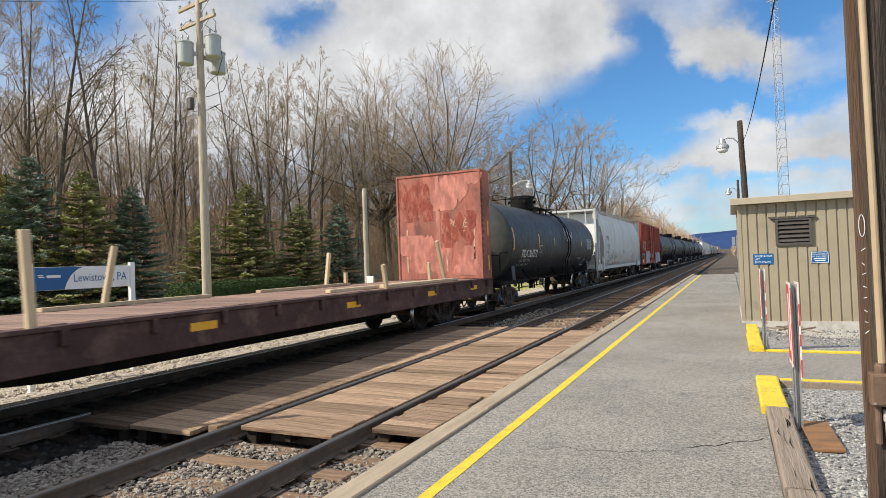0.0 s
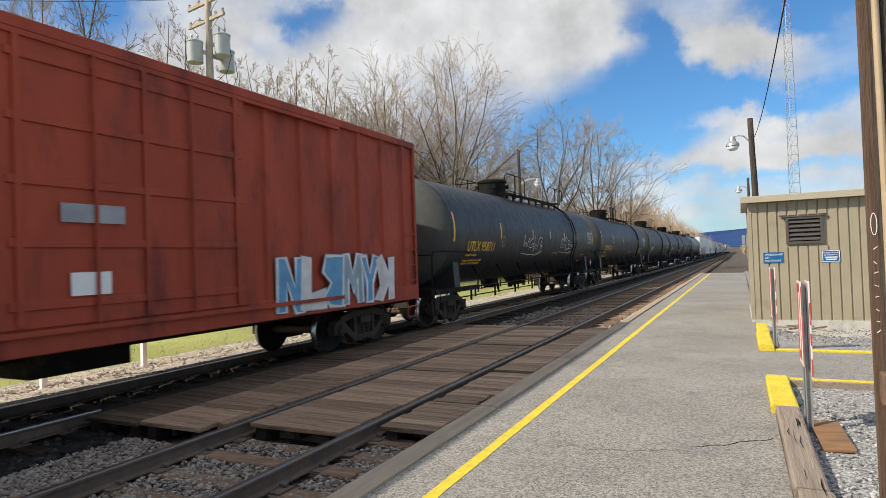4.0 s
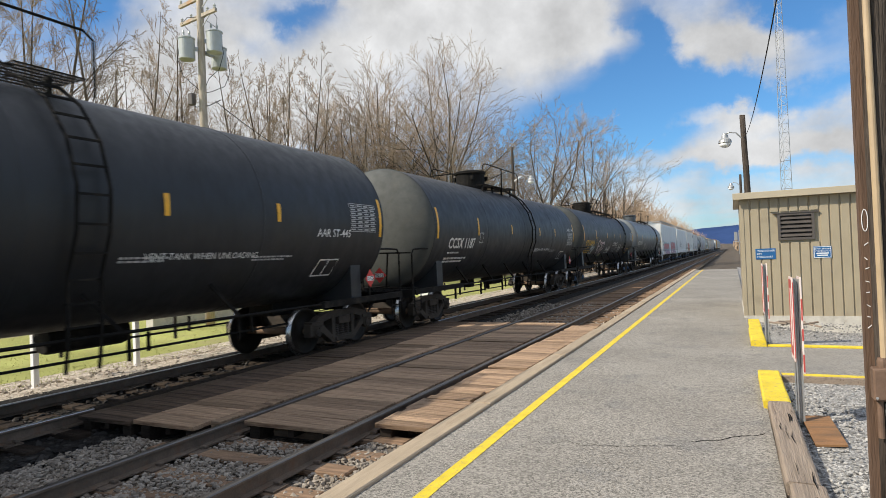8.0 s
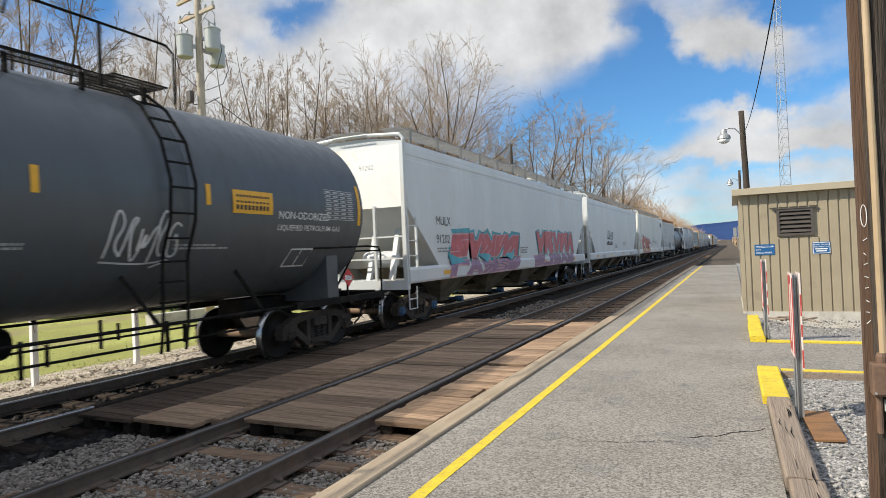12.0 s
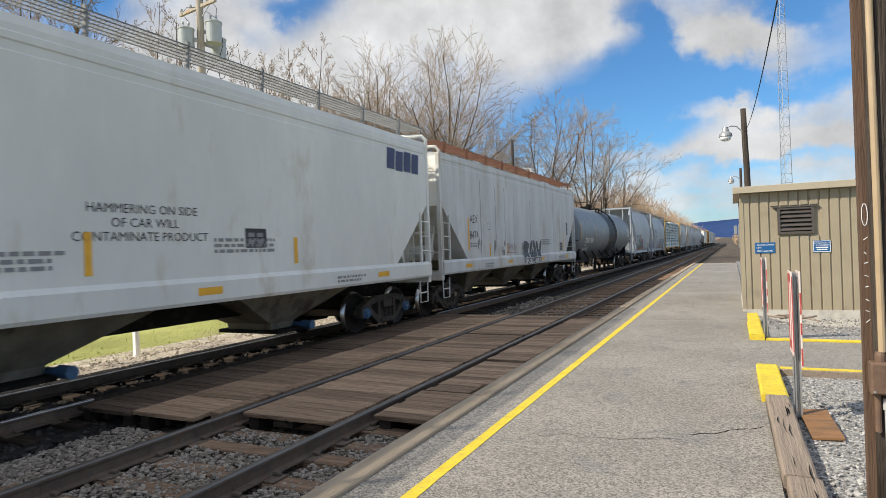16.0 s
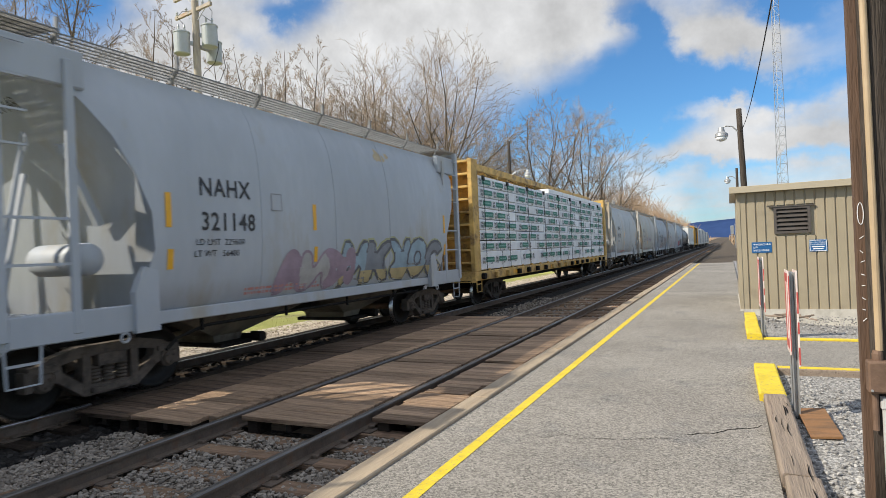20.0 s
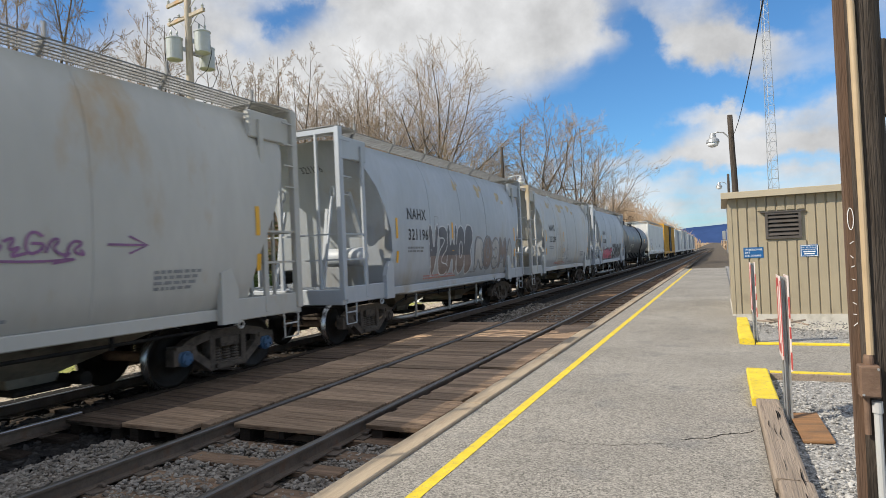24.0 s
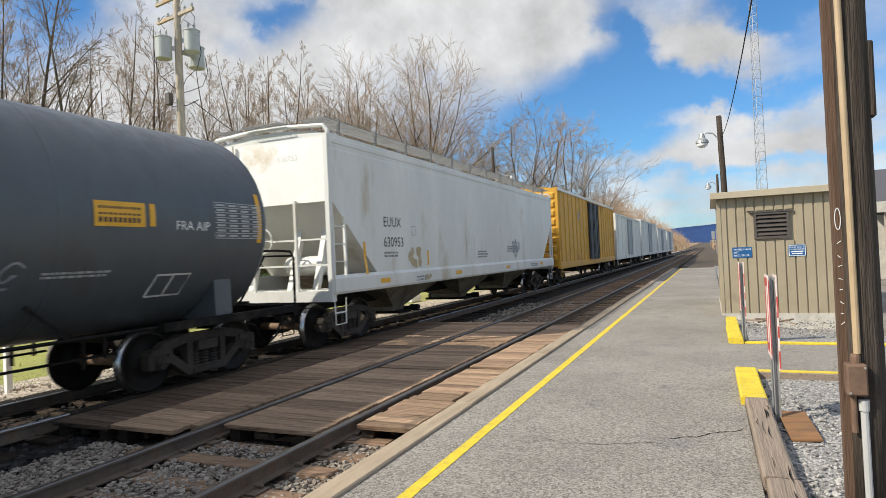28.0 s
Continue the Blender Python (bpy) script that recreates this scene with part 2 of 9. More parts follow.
PLYWOOD = mat("plywood", (0.25, 0.125, 0.05), 0.75, second=(0.12, 0.07, 0.035), amount=0.5, sscale=3, var=0.3, scale=6, bump=0.2, stretch=(1, 6, 6))
CABLE = mat("black_cable", (0.012, 0.012, 0.012), 0.6, var=0.1, bump=0, spec=0.2)
TRANSFORMER = mat("transformer_grey", (0.42, 0.44, 0.43), 0.4, 0.1, var=0.08, scale=5, bump=0.03)
BARK = mat("bark", (0.15, 0.122, 0.094), 0.95, var=0.35, scale=4, bump=0.5, bscale=16, second=(0.075, 0.06, 0.045), amount=0.4, sscale=3, rnd=0.3, spec=0.1)
TWIG = mat("bare_twigs", (0.36, 0.28, 0.205), 0.95, var=0.25, scale=1, bump=0, rnd=0.3, spec=0.1)
LEAFLITTER = mat("leaf_litter", (0.40, 0.285, 0.18), 0.95, var=0.35, scale=1.0, bump=0.9, bscale=8, second=(0.22, 0.155, 0.095), amount=0.5, sscale=0.5, spec=0.1)
NEEDLE = mat("spruce_needles", (0.165, 0.215, 0.155), 0.8, var=0.35, scale=2.5, bump=0, second=(0.25, 0.28, 0.20), amount=0.4, sscale=1.6, rnd=0.2, spec=0.2)
NEEDLEYOUNG = mat("yellowish_needles", (0.25, 0.255, 0.10), 0.8, var=0.35, scale=2.5, bump=0, second=(0.36, 0.30, 0.15), amount=0.45, sscale=0.9, rnd=0.2, spec=0.2)
HEDGELEAF = mat("hedge_leaves", (0.05, 0.08, 0.025), 0.75, var=0.4, scale=6, bump=0, spec=0.2)
# the haze of distance is put into this blue base colour
HAZEHILL = mat("far_ridge", (0.035, 0.065, 0.16), 1.0, var=0.15, scale=0.01, bump=0, bscale=0.05, spec=0.0)
BRUSH = mat("brush_stems", (0.42, 0.305, 0.205), 0.95, var=0.3, scale=0.6, bump=0, rnd=0.25, spec=0.1)


# ---- mesh helpers ----
def mesh_of(bm, name, material, smooth=False):
    me = bpy.data.meshes.new(name)
    bm.to_mesh(me)
    bm.free()
    if material:
        me.materials.append(material)
    if smooth:
        for poly in me.polygons:
            poly.use_smooth = True
    return me


def place(name, me, parent=None, m=None, label=""):
    ob = new(name, me)
    if parent is not None:
        ob.parent = parent
    if m is not None:
        ob.matrix_basis = m
    return tagged(ob, label)


def part(name, bm, material, parent=None, label="", smooth=False):
    return place(name, mesh_of(bm, name, material, smooth), parent, None, label)


def thing(name, x, y, z, label, category, group="", kind="", rz=0.0):
    ob = new(name)
    ob.empty_display_size = 0.2
    ob.matrix_basis = pose(x, y, z, 0, 0, rz)
    return tagged(ob, label, category, group, kind)


def box(bm, x0, x1, y0, y1, z0, z1, m=None):
    v = [bm.verts.new(Vector(c) if m is None else m @ Vector(c)) for c in
         ((x0, y0, z0), (x1, y0, z0), (x1, y1, z0), (x0, y1, z0), (x0, y0, z1), (x1, y0, z1), (x1, y1, z1), (x0, y1, z1))]
    for f in ((3, 2, 1, 0), (4, 5, 6, 7), (0, 1, 5, 4), (1, 2, 6, 5), (2, 3, 7, 6), (3, 0, 4, 7)):
        bm.faces.new([v[i] for i in f])
    return bm


def new_box(*a, **k):
    return box(bmesh.new(), *a, **k)


def bar(bm, a, b, w=0.03, d=None, n=4, twist=None):
    """A straight bar from a to b: n-sided, of width w."""
    a, b = Vector(a), Vector(b)
    way = (b - a)
    if way.length < 1e-6:
        return bm
    q = way.to_track_quat("Z", "Y").to_matrix()
    rings = []
    for p in (a, b):
        ring = []
        for i in range(n):
            ang = 2 * math.pi * (i + 0.5) / n
            r = w / 2 / math.cos(math.pi / n)
            rd = (d or w) / 2 / math.cos(math.pi / n)
            ring.append(bm.verts.new(p + q @ Vector((r * math.cos(ang), rd * math.sin(ang), 0))))
        rings.append(ring)
    for i in range(n):
        j = (i + 1) % n
        bm.faces.new((rings[0][i], rings[0][j], rings[1][j], rings[1][i]))
    bm.faces.new(rings[0][::-1])
    bm.faces.new(rings[1])
    return bm


def pipe(bm, points, w=0.03, n=6):
    """A bent rod through the points."""
    pts = [Vector(p) for p in points]
    rings = []
    for i, p in enumerate(pts):
        way = (pts[min(i + 1, len(pts) - 1)] - pts[max(i - 1, 0)]).normalized()
        q = way.to_track_quat("Z", "Y").to_matrix()
        rings.append([bm.verts.new(p + q @ Vector((w / 2 * math.cos(2 * math.pi * k / n), w / 2 * math.sin(2 * math.pi * k / n), 0))) for k in range(n)])
    for r0, r1 in zip(rings, rings[1:]):
        best = min(range(n), key=lambda s: sum((r0[k].co - r1[(k + s) % n].co).length for k in range(n)))
        for k in range(n):
            bm.faces.new((r0[k], r0[(k + 1) % n], r1[(k + 1 + best) % n], r1[(k + best) % n]))
    bm.faces.new(rings[0][::-1])
    bm.faces.new(rings[-1])
    return bm


def lathe(bm, profile, axis="z", n=24, at=(0, 0, 0), cap=True):
    """Turns (radius, along) pairs round an axis through at."""
    at = Vector(at)
    rings = []
    for r, h in profile:
        ring = []
        for k in range(n):
            c, s = r * math.cos(2 * math.pi * k / n), r * math.sin(2 * math.pi * k / n)
            v = {"z": (c, s, h), "y": (c, h, s), "x": (h, c, s)}[axis]
            ring.append(bm.verts.new(at + Vector(v)))
        rings.append(ring)
    flip = axis == "y"
    for r0, r1 in zip(rings, rings[1:]):
        for k in range(n):
            f = (r0[k], r0[(k + 1) % n], r1[(k + 1) % n], r1[k])
            bm.faces.new(f[::-1] if flip else f)
    if cap:
        bm.faces.new(rings[0] if flip else rings[0][::-1])
        bm.faces.new(rings[-1][::-1] if flip else rings[-1])
    return bm


def loft(bm, rings, closed=True, caps=True):
    """Skins rings of equal length (lists of points)."""
    vs = [[bm.verts.new(p) for p in ring] for ring in rings]
    n = len(vs[0])
    for r0, r1 in zip(vs, vs[1:]):
        for k in range(n if closed else n - 1):
            bm.faces.new((r0[k], r0[(k + 1) % n], r1[(k + 1) % n], r1[k]))
    if caps:
        bm.faces.new(vs[0][::-1])
        bm.faces.new(vs[-1])
    return bm


def bevelled(bm, w=0.01, seg=1):
    bmesh.ops.bevel(bm, geom=bm.edges[:], offset=w, segments=seg, affect="EDGES", profile=0.5)
    return bm


def words(body, height, wrap, material, name="lettering", parent=None, bold=0.0, align="LEFT", squeeze=1.0, label="", spacing=1.0):
    """Flat lettering of the given capital height; wrap maps (along, up) to a place on the thing."""
    cu = bpy.data.curves.new("text", "FONT")
    cu.body, cu.size, cu.align_x, cu.resolution_u, cu.offset = body, height * 1.42, align, 2, bold * height
    cu.space_character = spacing
    ob = new("text", cu)
    dep = bpy.context.evaluated_depsgraph_get()
    me = bpy.data.meshes.new_from_object(ob.evaluated_get(dep))
    bpy.data.objects.remove(ob)
    bpy.data.curves.remove(cu)
    for v in me.vertices:
        v.co = wrap(v.co.x * squeeze, v.co.y)
    me.materials.clear()
    me.materials.append(material)
    return place(name, me, parent, None, label)

# ---- the plan (metres): tracks run along y, rail tops at z = 0 ----
XT = -8.48                      # centre of the train's track
XN = -4.595                     # centre of the near track
ZP = -0.03                      # platform surface
XK0, XK1 = -2.98, -2.74         # edging timber of the platform
XPR = 0.28                      # far edge of the asphalt, at the kerb timbers


def ground_z(x, y):
    """Height of the land: a flat strip by the tracks, a low bank to the right, a wooded hill behind the lawn."""
    z = -0.42
    if x < -46 + 0.10 * max(0, y - 40):
        d = -46 + 0.10 * max(0, y - 40) - x
        fade = max(0.25, 1 - max(0, y - 20) / 260)
        z += fade * 34 * (1 - math.exp(-(d / 60) ** 1.25)) + 0.35 * noise.noise((x * 0.11, y * 0.11, 0)) * min(1, d / 6)
    return z


def make_ground():
    bm = bmesh.new()
    xs = [-3000, -1200, -600, -350, -240, -180, -150] + [-130 + 4 * i for i in range(22)] + [-42, -36, -30, -24, -18, -14, -11.4, -11.2, 6, 12, 30, 80, 300, 1200, 3000]
    ys = [-600, -200, -80, -40, -20, -8, 0, 8] + [14 + 6 * i for i in range(26)] + [180, 210, 250, 300, 380, 520, 800, 1400, 2600, 4500]
    grid = [[bm.verts.new((x, y, ground_z(x, y))) for x in xs] for y in ys]
    for r0, r1 in zip(grid, grid[1:]):
        for i in range(len(xs) - 1):
            f = bm.faces.new((r0[i], r0[i + 1], r1[i + 1], r1[i]))
            cx = (xs[i] + xs[i + 1]) / 2
            f.material_index = 1 if cx < -45 else 2 if r0[0].co.y > 60 and cx > -16 else 1 if r0[0].co.y > 60 else 0
            f.smooth = True
    ob = part("ground", bm, GRASS_SOIL)
    ob.data.materials.append(LEAFLITTER)
    ob.data.materials.append(BALLAST)
    tagged(ob, "early spring lawn and leaf-covered hillside beside the tracks", "ground", kind="structure")


make_ground()


def strip(name, x0, x1, y0, y1, z, material, label, category, thick=0.3, kind="structure"):
    return tagged(part(name, new_box(x0, x1, y0, y1, z - thick, z), material), label, category, kind=kind)


# ballast beds: one shaped bank under each track, lower between them
def ballast_bed():
    bm = bmesh.new()
    prof = [(-11.35, -0.36), (-10.95, -0.20), (-10.6, -0.10), (-9.95, -0.085), (-9.5, -0.17), (-9.1, -0.215), (-7.0, -0.215), (-6.7, -0.27), (-6.4, -0.275), (-6.0, -0.25), (-3.2, -0.25), (-2.95, -0.28)]
    ys = [-60, -20, -6, 0] + [2 + 1.0 * i for i in range(30)] + [40, 60, 100, 200, 400, 900, 2500]
    rows = [[bm.verts.new((x + 0.05 * noise.noise((x, y * 1.7, 3)), y, z + 0.035 * noise.noise((x * 3, y * 3, 1)) + (0.04 if x > -6.2 and not 5.2 < y < 15.8 else 0))) for x, z in prof] for y in ys]
    for r0, r1 in zip(rows, rows[1:]):
        for i in range(len(prof) - 1):
            # faces under and beside the train take the ballast painted dark for shade
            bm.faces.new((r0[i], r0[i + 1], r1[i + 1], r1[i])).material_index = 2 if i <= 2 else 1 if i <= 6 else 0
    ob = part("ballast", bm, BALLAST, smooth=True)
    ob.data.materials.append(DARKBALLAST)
    ob.data.materials.append(PEA)
    tagged(ob, "dark crushed-stone ballast under the two tracks", "ballast", kind="structure")


ballast_bed()
strip("gravel_shoulder", -13.2, -10.9, -40, 300, -0.37, PEA, "pale tan gravel shoulder between track and lawn", "gravel")


# rails: foot, web and head drawn along y in lengths
def rail_mesh(length, head):
    half = [(0.0, -0.165), (0.068, -0.165), (0.068, -0.15), (0.012, -0.135), (0.010, -0.045), (0.036, -0.035), (0.036, -0.014), (0.030, -0.003), (0.018, 0.0), (0.0, 0.0)]
    prof = half[1:-1] + [(-x, z) for x, z in half[1:-1]][::-1]
    bm = bmesh.new()
    loft(bm, [[(x, y, z) for x, z in prof] for y in (0.0, length)])
    me = mesh_of(bm, "rail", RAIL)
    me.materials.append(head)
    for poly in me.polygons:
        if abs(poly.normal.z) > 0.3 and poly.center.z > -0.03:
            poly.material_index = 1
    return me


def tracks():
    for xc, name, label in ((XT, "far_track", "main track under the train, dark worn steel rails"), (XN, "near_track", "near track beside the platform, dark worn steel rails")):
        t = thing(name, xc, 0, 0, label, "track", kind="structure")
        long_rail = rail_mesh(1500.0, RAILDULL if xc == XN else RAILHEAD)
        for side in (-0.7525, 0.7525):
            place("rail", long_rail, t, Matrix.Translation((side, -40, 0)))
        # ties, single ones where they can be told apart
        tie = new_box(-1.3, 1.3, -0.115, 0.115, -0.36, -0.172)
        bevelled(tie, 0.012)
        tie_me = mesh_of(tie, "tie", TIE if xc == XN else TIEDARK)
        plate = mesh_of(new_box(-0.18, 0.18, -0.10, 0.10, -0.172, -0.158), "tie_plate", RAIL)
        clip = mesh_of(bevelled(new_box(-0.04, 0.04, -0.025, 0.025, -0.16, -0.125), 0.008), "rail_spike", RAIL)
        rest = bmesh.new()
        for i in range(-10, 420):
            y = 0.53 * i + 0.02 * math.sin(i * 3.7)
            if -3 < y < 40:
                place("tie", tie_me, t, pose(0.03 * math.sin(i * 1.9), y, 0.012 * math.sin(i * 2.3), 0, 0, 0.8 * math.sin(i * 5.1)))
                if 2 < y < 14:
                    for side in (-0.7525, 0.7525):
                        p = place("tie_plate", plate, t, Matrix.Translation((side, y, 0)))
                        for q in (-0.095, 0.095):
                            place("spike", clip, p, Matrix.Translation((q, 0.06 * math.copysign(1, q), 0)))
            else:
                box(rest, -1.3, 1.3, y - 0.115, y + 0.115, -0.36, -0.18)
        tagged(part("far_ties", rest, TIE if xc == XN else TIEDARK, t), kind="stuff")


tracks()

# ---- platform ----
def platform():
    strip("platform", XK1, XPR, -30, 54, ZP, ASPHALT, "worn grey asphalt platform with fine cracks", "platform", 0.5)
    strip("platform_path", XPR, 9.0, 9.66, 12.45, ZP - 0.004, ASPHALT, "asphalt path leading off the platform", "path", 0.4)
    bm = bmesh.new()
    xs, ys = [XPR - 0.02, 0.6, 1.2, 2.0, 3.0, 4.5, 7.0, 12.0], [-30, 0, 3, 4, 5, 6, 7, 8, 9, 10, 13.0, 13.4, 14.4, 15.4, 16.4, 17.3, 24, 60]
    def gz(x, y):
        fall = min(1, max(0, (y - 13.4) / 3.6)) * min(1, max(0, (x - 0.3) / 1.3)) * 0.30
        return -0.075 - fall + 0.012 * noise.noise((x * 2.3, y * 2.3, 5))
    grid = [[bm.verts.new((x, y, gz(x, y))) for x in xs] for y in ys]
    for r0, r1 in zip(grid, grid[1:]):
        for i in range(len(xs) - 1):
            bm.faces.new((r0[i], r0[i + 1], r1[i + 1], r1[i]))
    tagged(part("gravel_bed", bm, GRAVEL, smooth=True), "pale crushed gravel beside the platform and shed", "gravel", kind="structure")
    bm = bmesh.new()
    ys = [1.0 + 0.5 * i for i in range(106)]
    wob = [(0.006 * noise.noise((y * 2.1, 0, 0)), 0.006 * noise.noise((y * 2.1, 7, 0))) for y in ys]
    rows = [[bm.verts.new((-2.30 + a, y, ZP + 0.004)), bm.verts.new((-2.185 + b, y, ZP + 0.004))] for y, (a, b) in zip(ys, wob)]
    for r0, r1 in zip(rows, rows[1:]):
        bm.faces.new((r0[0], r0[1], r1[1], r1[0]))
    tagged(part("yellow_line", bm, YELLOW), "painted yellow safety line along the platform", "line", kind="structure")
    # edging timbers, end to end
    t = thing("platform_edge", 0, 0, 0, "weathered brown timber edging along the platform", "edging", kind="structure")
    for i in range(16):
        y0, ln = -4.0 + 3.66 * i, 3.64
        bm = new_box(XK0, XK1, 0, ln, -0.34, 0.008 + 0.006 * math.sin(i * 2.1))
        bevelled(bm, 0.012)
        place("edge_timber", mesh_of(bm, "edge_timber", KERBWOOD), t, Matrix.Translation((0.006 * math.sin(i * 1.7), y0, 0)))


platform()


# ---- plank crossing over both tracks ----
def crossing():
    t = thing("plank_crossing", 0, 0, 0, "weathered brown plank crossing laid over the two tracks", "crossing", kind="structure")
    # each field: x from, x to, and its panels as (y from, y to, sunk by)
    fields = [(-6.62, -5.62, ((5.05, 8.2, 0.0), (8.24, 11.4, 0.014), (11.44, 15.6, 0.004))), (-5.24, -3.95, ((5.42, 9.0, 0.0), (9.07, 12.1, 0.010), (12.15, 15.6, 0.0))),
              (-7.62, -6.64, ((5.0, 9.6, 0.01), (9.64, 15.6, 0.0))), (-3.70, -2.99, ((5.80, 7.02, 0.0), (7.16, 9.3, 0.022), (9.36, 12.2, 0.004), (12.3, 15.2, 0.02)))]
    rng = random.Random(4)
    for fi, (x0, x1, panels) in enumerate(fields):
        ln = x1 - x0
        for pi, (y0, y1, sunk) in enumerate(panels):
            lean = rng.uniform(-0.02, 0.02)
            y = y0
            while y < y1 - 0.06:
                w = min(rng.uniform(0.15, 0.24), y1 - y)
                ragged = rng.uniform(-0.018, 0.018) + (0.03 if rng.random() < 0.12 else 0)
                a0, a1 = -ln / 2 + max(0, ragged), ln / 2 - max(0, -ragged)
                if fi == 3:
                    a1 -= rng.uniform(0.0, 0.035) + (0.06 if pi == 1 and rng.random() < 0.3 else 0)
                bm = new_box(a0, a1, 0.0015, w - 0.0035, -0.056, -0.004)
                bevelled(bm, 0.004)
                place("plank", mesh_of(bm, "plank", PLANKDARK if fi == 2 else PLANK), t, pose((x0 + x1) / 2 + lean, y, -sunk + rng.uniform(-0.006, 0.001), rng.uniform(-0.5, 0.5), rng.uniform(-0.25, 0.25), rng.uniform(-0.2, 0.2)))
                y += w
            # stringers under the panel, showing at its ends
            for xx in ((x0 + 0.05, x1 - 0.19) if fi == 3 else (x0 + 0.04, (x0 + x1) / 2 - 0.04, x1 - 0.20)):
                deep = 0.10 if fi != 3 and xx == (x0 + x1) / 2 - 0.04 else 0.21
                part("stringer", bevelled(new_box(xx, xx + (0.08 if deep < 0.2 else 0.15), y0 + 0.06, y1 - 0.06, -0.062 - deep, -0.066 - sunk), 0.008), TIEDARK, t)
    # long boards beside the rails
    for x0, x1, y0, y1 in ((-5.60, -5.45, 5.28, 9.4), (-5.60, -5.45, 9.42, 15.6), (-7.80, -7.64, 5.3, 15.6)):
        part("rail_board", bevelled(new_box(x0, x1, y0, y1, -0.10, 0.004), 0.008), PLANK if x1 > -6 else TIEDARK, t)


crossing()


# ---- shed ----
def shed():
    x0, x1, y0, y1, z0, z1 = 0.22, 2.95, 17.4, 22.2, 0.0, 3.02
    t = thing("shed", 0, 0, 0, "small tan metal-sided shed with a flat roof and a dark louver", "shed")
    part("foundation", new_box(x0 - 0.02, x1 + 0.05, y0 - 0.06, y1, -0.55, z0 + 0.02), CONCRETE, t, "pale concrete footing")
    part("wall", new_box(x0, x1, y0, y1, z0 + 0.02, z1), TAN, t)
    # ribbed front siding: raised pans between narrow grooves
    pitch = 0.215
    n = int((x1 - x0) / pitch)
    lv = (1.04, 1.83, 1.90, 2.56)
    for i in range(n + 1):
        a, b = x0 + i * pitch + 0.012, min(x1, x0 + (i + 1) * pitch - 0.012)
        for lo, hi in ((z0, lv[2] - 0.06), (lv[3] + 0.06, z1 - 0.06)) if (b > lv[0] and a < lv[1]) else ((z0, z1 - 0.06),):
            bm = bmesh.new()
            prof = [(a, y0 - 0.002), (a + 0.012, y0 - 0.03), (b - 0.012, y0 - 0.03), (b, y0 - 0.002)]
            loft(bm, [[(x, y, z) for x, y in prof] for z in (lo, hi)])
            part("siding_panel", bm, TAN, t)
    part("roof", bevelled(new_box(x0 - 0.16, x1 + 0.2, y0 - 0.22, y1 + 0.2, z1 - 0.02, z1 + 0.10), 0.012), TRIM, t)
    part("fascia", bevelled(new_box(x0 - 0.17, x1 + 0.2, y0 - 0.235, y0 - 0.2, z1 - 0.05, z1 + 0.115), 0.006), TRIM, t)
    part("corner_trim", bevelled(new_box(x0 - 0.02, x0 + 0.07, y0 - 0.045, y0 + 0.07, z0, z1 - 0.05), 0.006), TAN, t)
    # louver
    fr = bmesh.new()
    box(fr, lv[0], lv[0] + 0.06, y0 - 0.075, y0 - 0.004, lv[2], lv[3])
    box(fr, lv[1] - 0.06, lv[1], y0 - 0.075, y0 - 0.004, lv[2], lv[3])
    box(fr, lv[0] + 0.06, lv[1] - 0.06, y0 - 0.075, y0 - 0.004, lv[3] - 0.05, lv[3])
    box(fr, lv[0] + 0.06, lv[1] - 0.06, y0 - 0.075, y0 - 0.004, lv[2], lv[2] + 0.06)
    box(fr, lv[0] - 0.1, lv[1] + 0.1, y0 - 0.09, y0 - 0.004, lv[3] + 0.004, lv[3] + 0.03)
    louver = part("louver", fr, BRONZE, t, "dark bronze ventilation louver")
    part("louver_back", new_box(lv[0] + 0.06, lv[1] - 0.06, y0 - 0.01, y0 - 0.004, lv[2] + 0.06, lv[3] - 0.05), BLACKHOLE, louver)
    for i in range(5):
        z = lv[2] + 0.085 + 0.107 * i
        bm = bmesh.new()
        prof = [(y0 - 0.07, z), (y0 - 0.015, z + 0.075), (y0 - 0.015, z + 0.088), (y0 - 0.07, z + 0.02)]
        loft(bm, [[(x, y, zz) for y, zz in prof] for x in (lv[0] + 0.062, lv[1] - 0.062)])
        part("slat", bm, BRONZE, louver)
    # two blue notices
    a = part("notice", bevelled(new_box(0.52, 0.97, y0 - 0.042, y0 - 0.032, 1.44, 1.71), 0.002), BLUESIGN, t, "blue notice in white capitals")
    for row, text in enumerate(("WHEELCHAIR", "LIFT", "ENCLOSURE")):
        words(text, 0.045, lambda u, v, r=row: Vector((0.555 + u, y0 - 0.0435, 1.63 - 0.075 * r + v)), WHITE, parent=a)
    b = part("notice", bevelled(new_box(1.78, 2.16, y0 - 0.042, y0 - 0.032, 1.43, 1.72), 0.002), BLUESIGN, t, "blue notice with a white border")
    edge = bmesh.new()
    for q in ((1.79, 2.15, 1.44, 1.452), (1.79, 2.15, 1.698, 1.71), (1.79, 1.802, 1.452, 1.698), (2.138, 2.15, 1.452, 1.698)):
        box(edge, q[0], q[1], y0 - 0.0445, y0 - 0.0425, q[2], q[3])
    part("notice_border", edge, WHITE, b)
    for row, text in enumerate(("REPORT PROBLEM", "OR EMERGENCY")):
        words(text, 0.03, lambda u, v, r=row: Vector((1.97 + u, y0 - 0.0437, 1.64 - 0.052 * r + v)), WHITE, parent=b, align="CENTER")
    bars = bmesh.new()
    for z, w in ((1.535, 0.13), (1.485, 0.11)):
        box(bars, 1.97 - w, 1.97 + w, y0 - 0.0445, y0 - 0.0425, z, z + 0.026)
    part("text_bar", bars, WHITE, b)


shed()


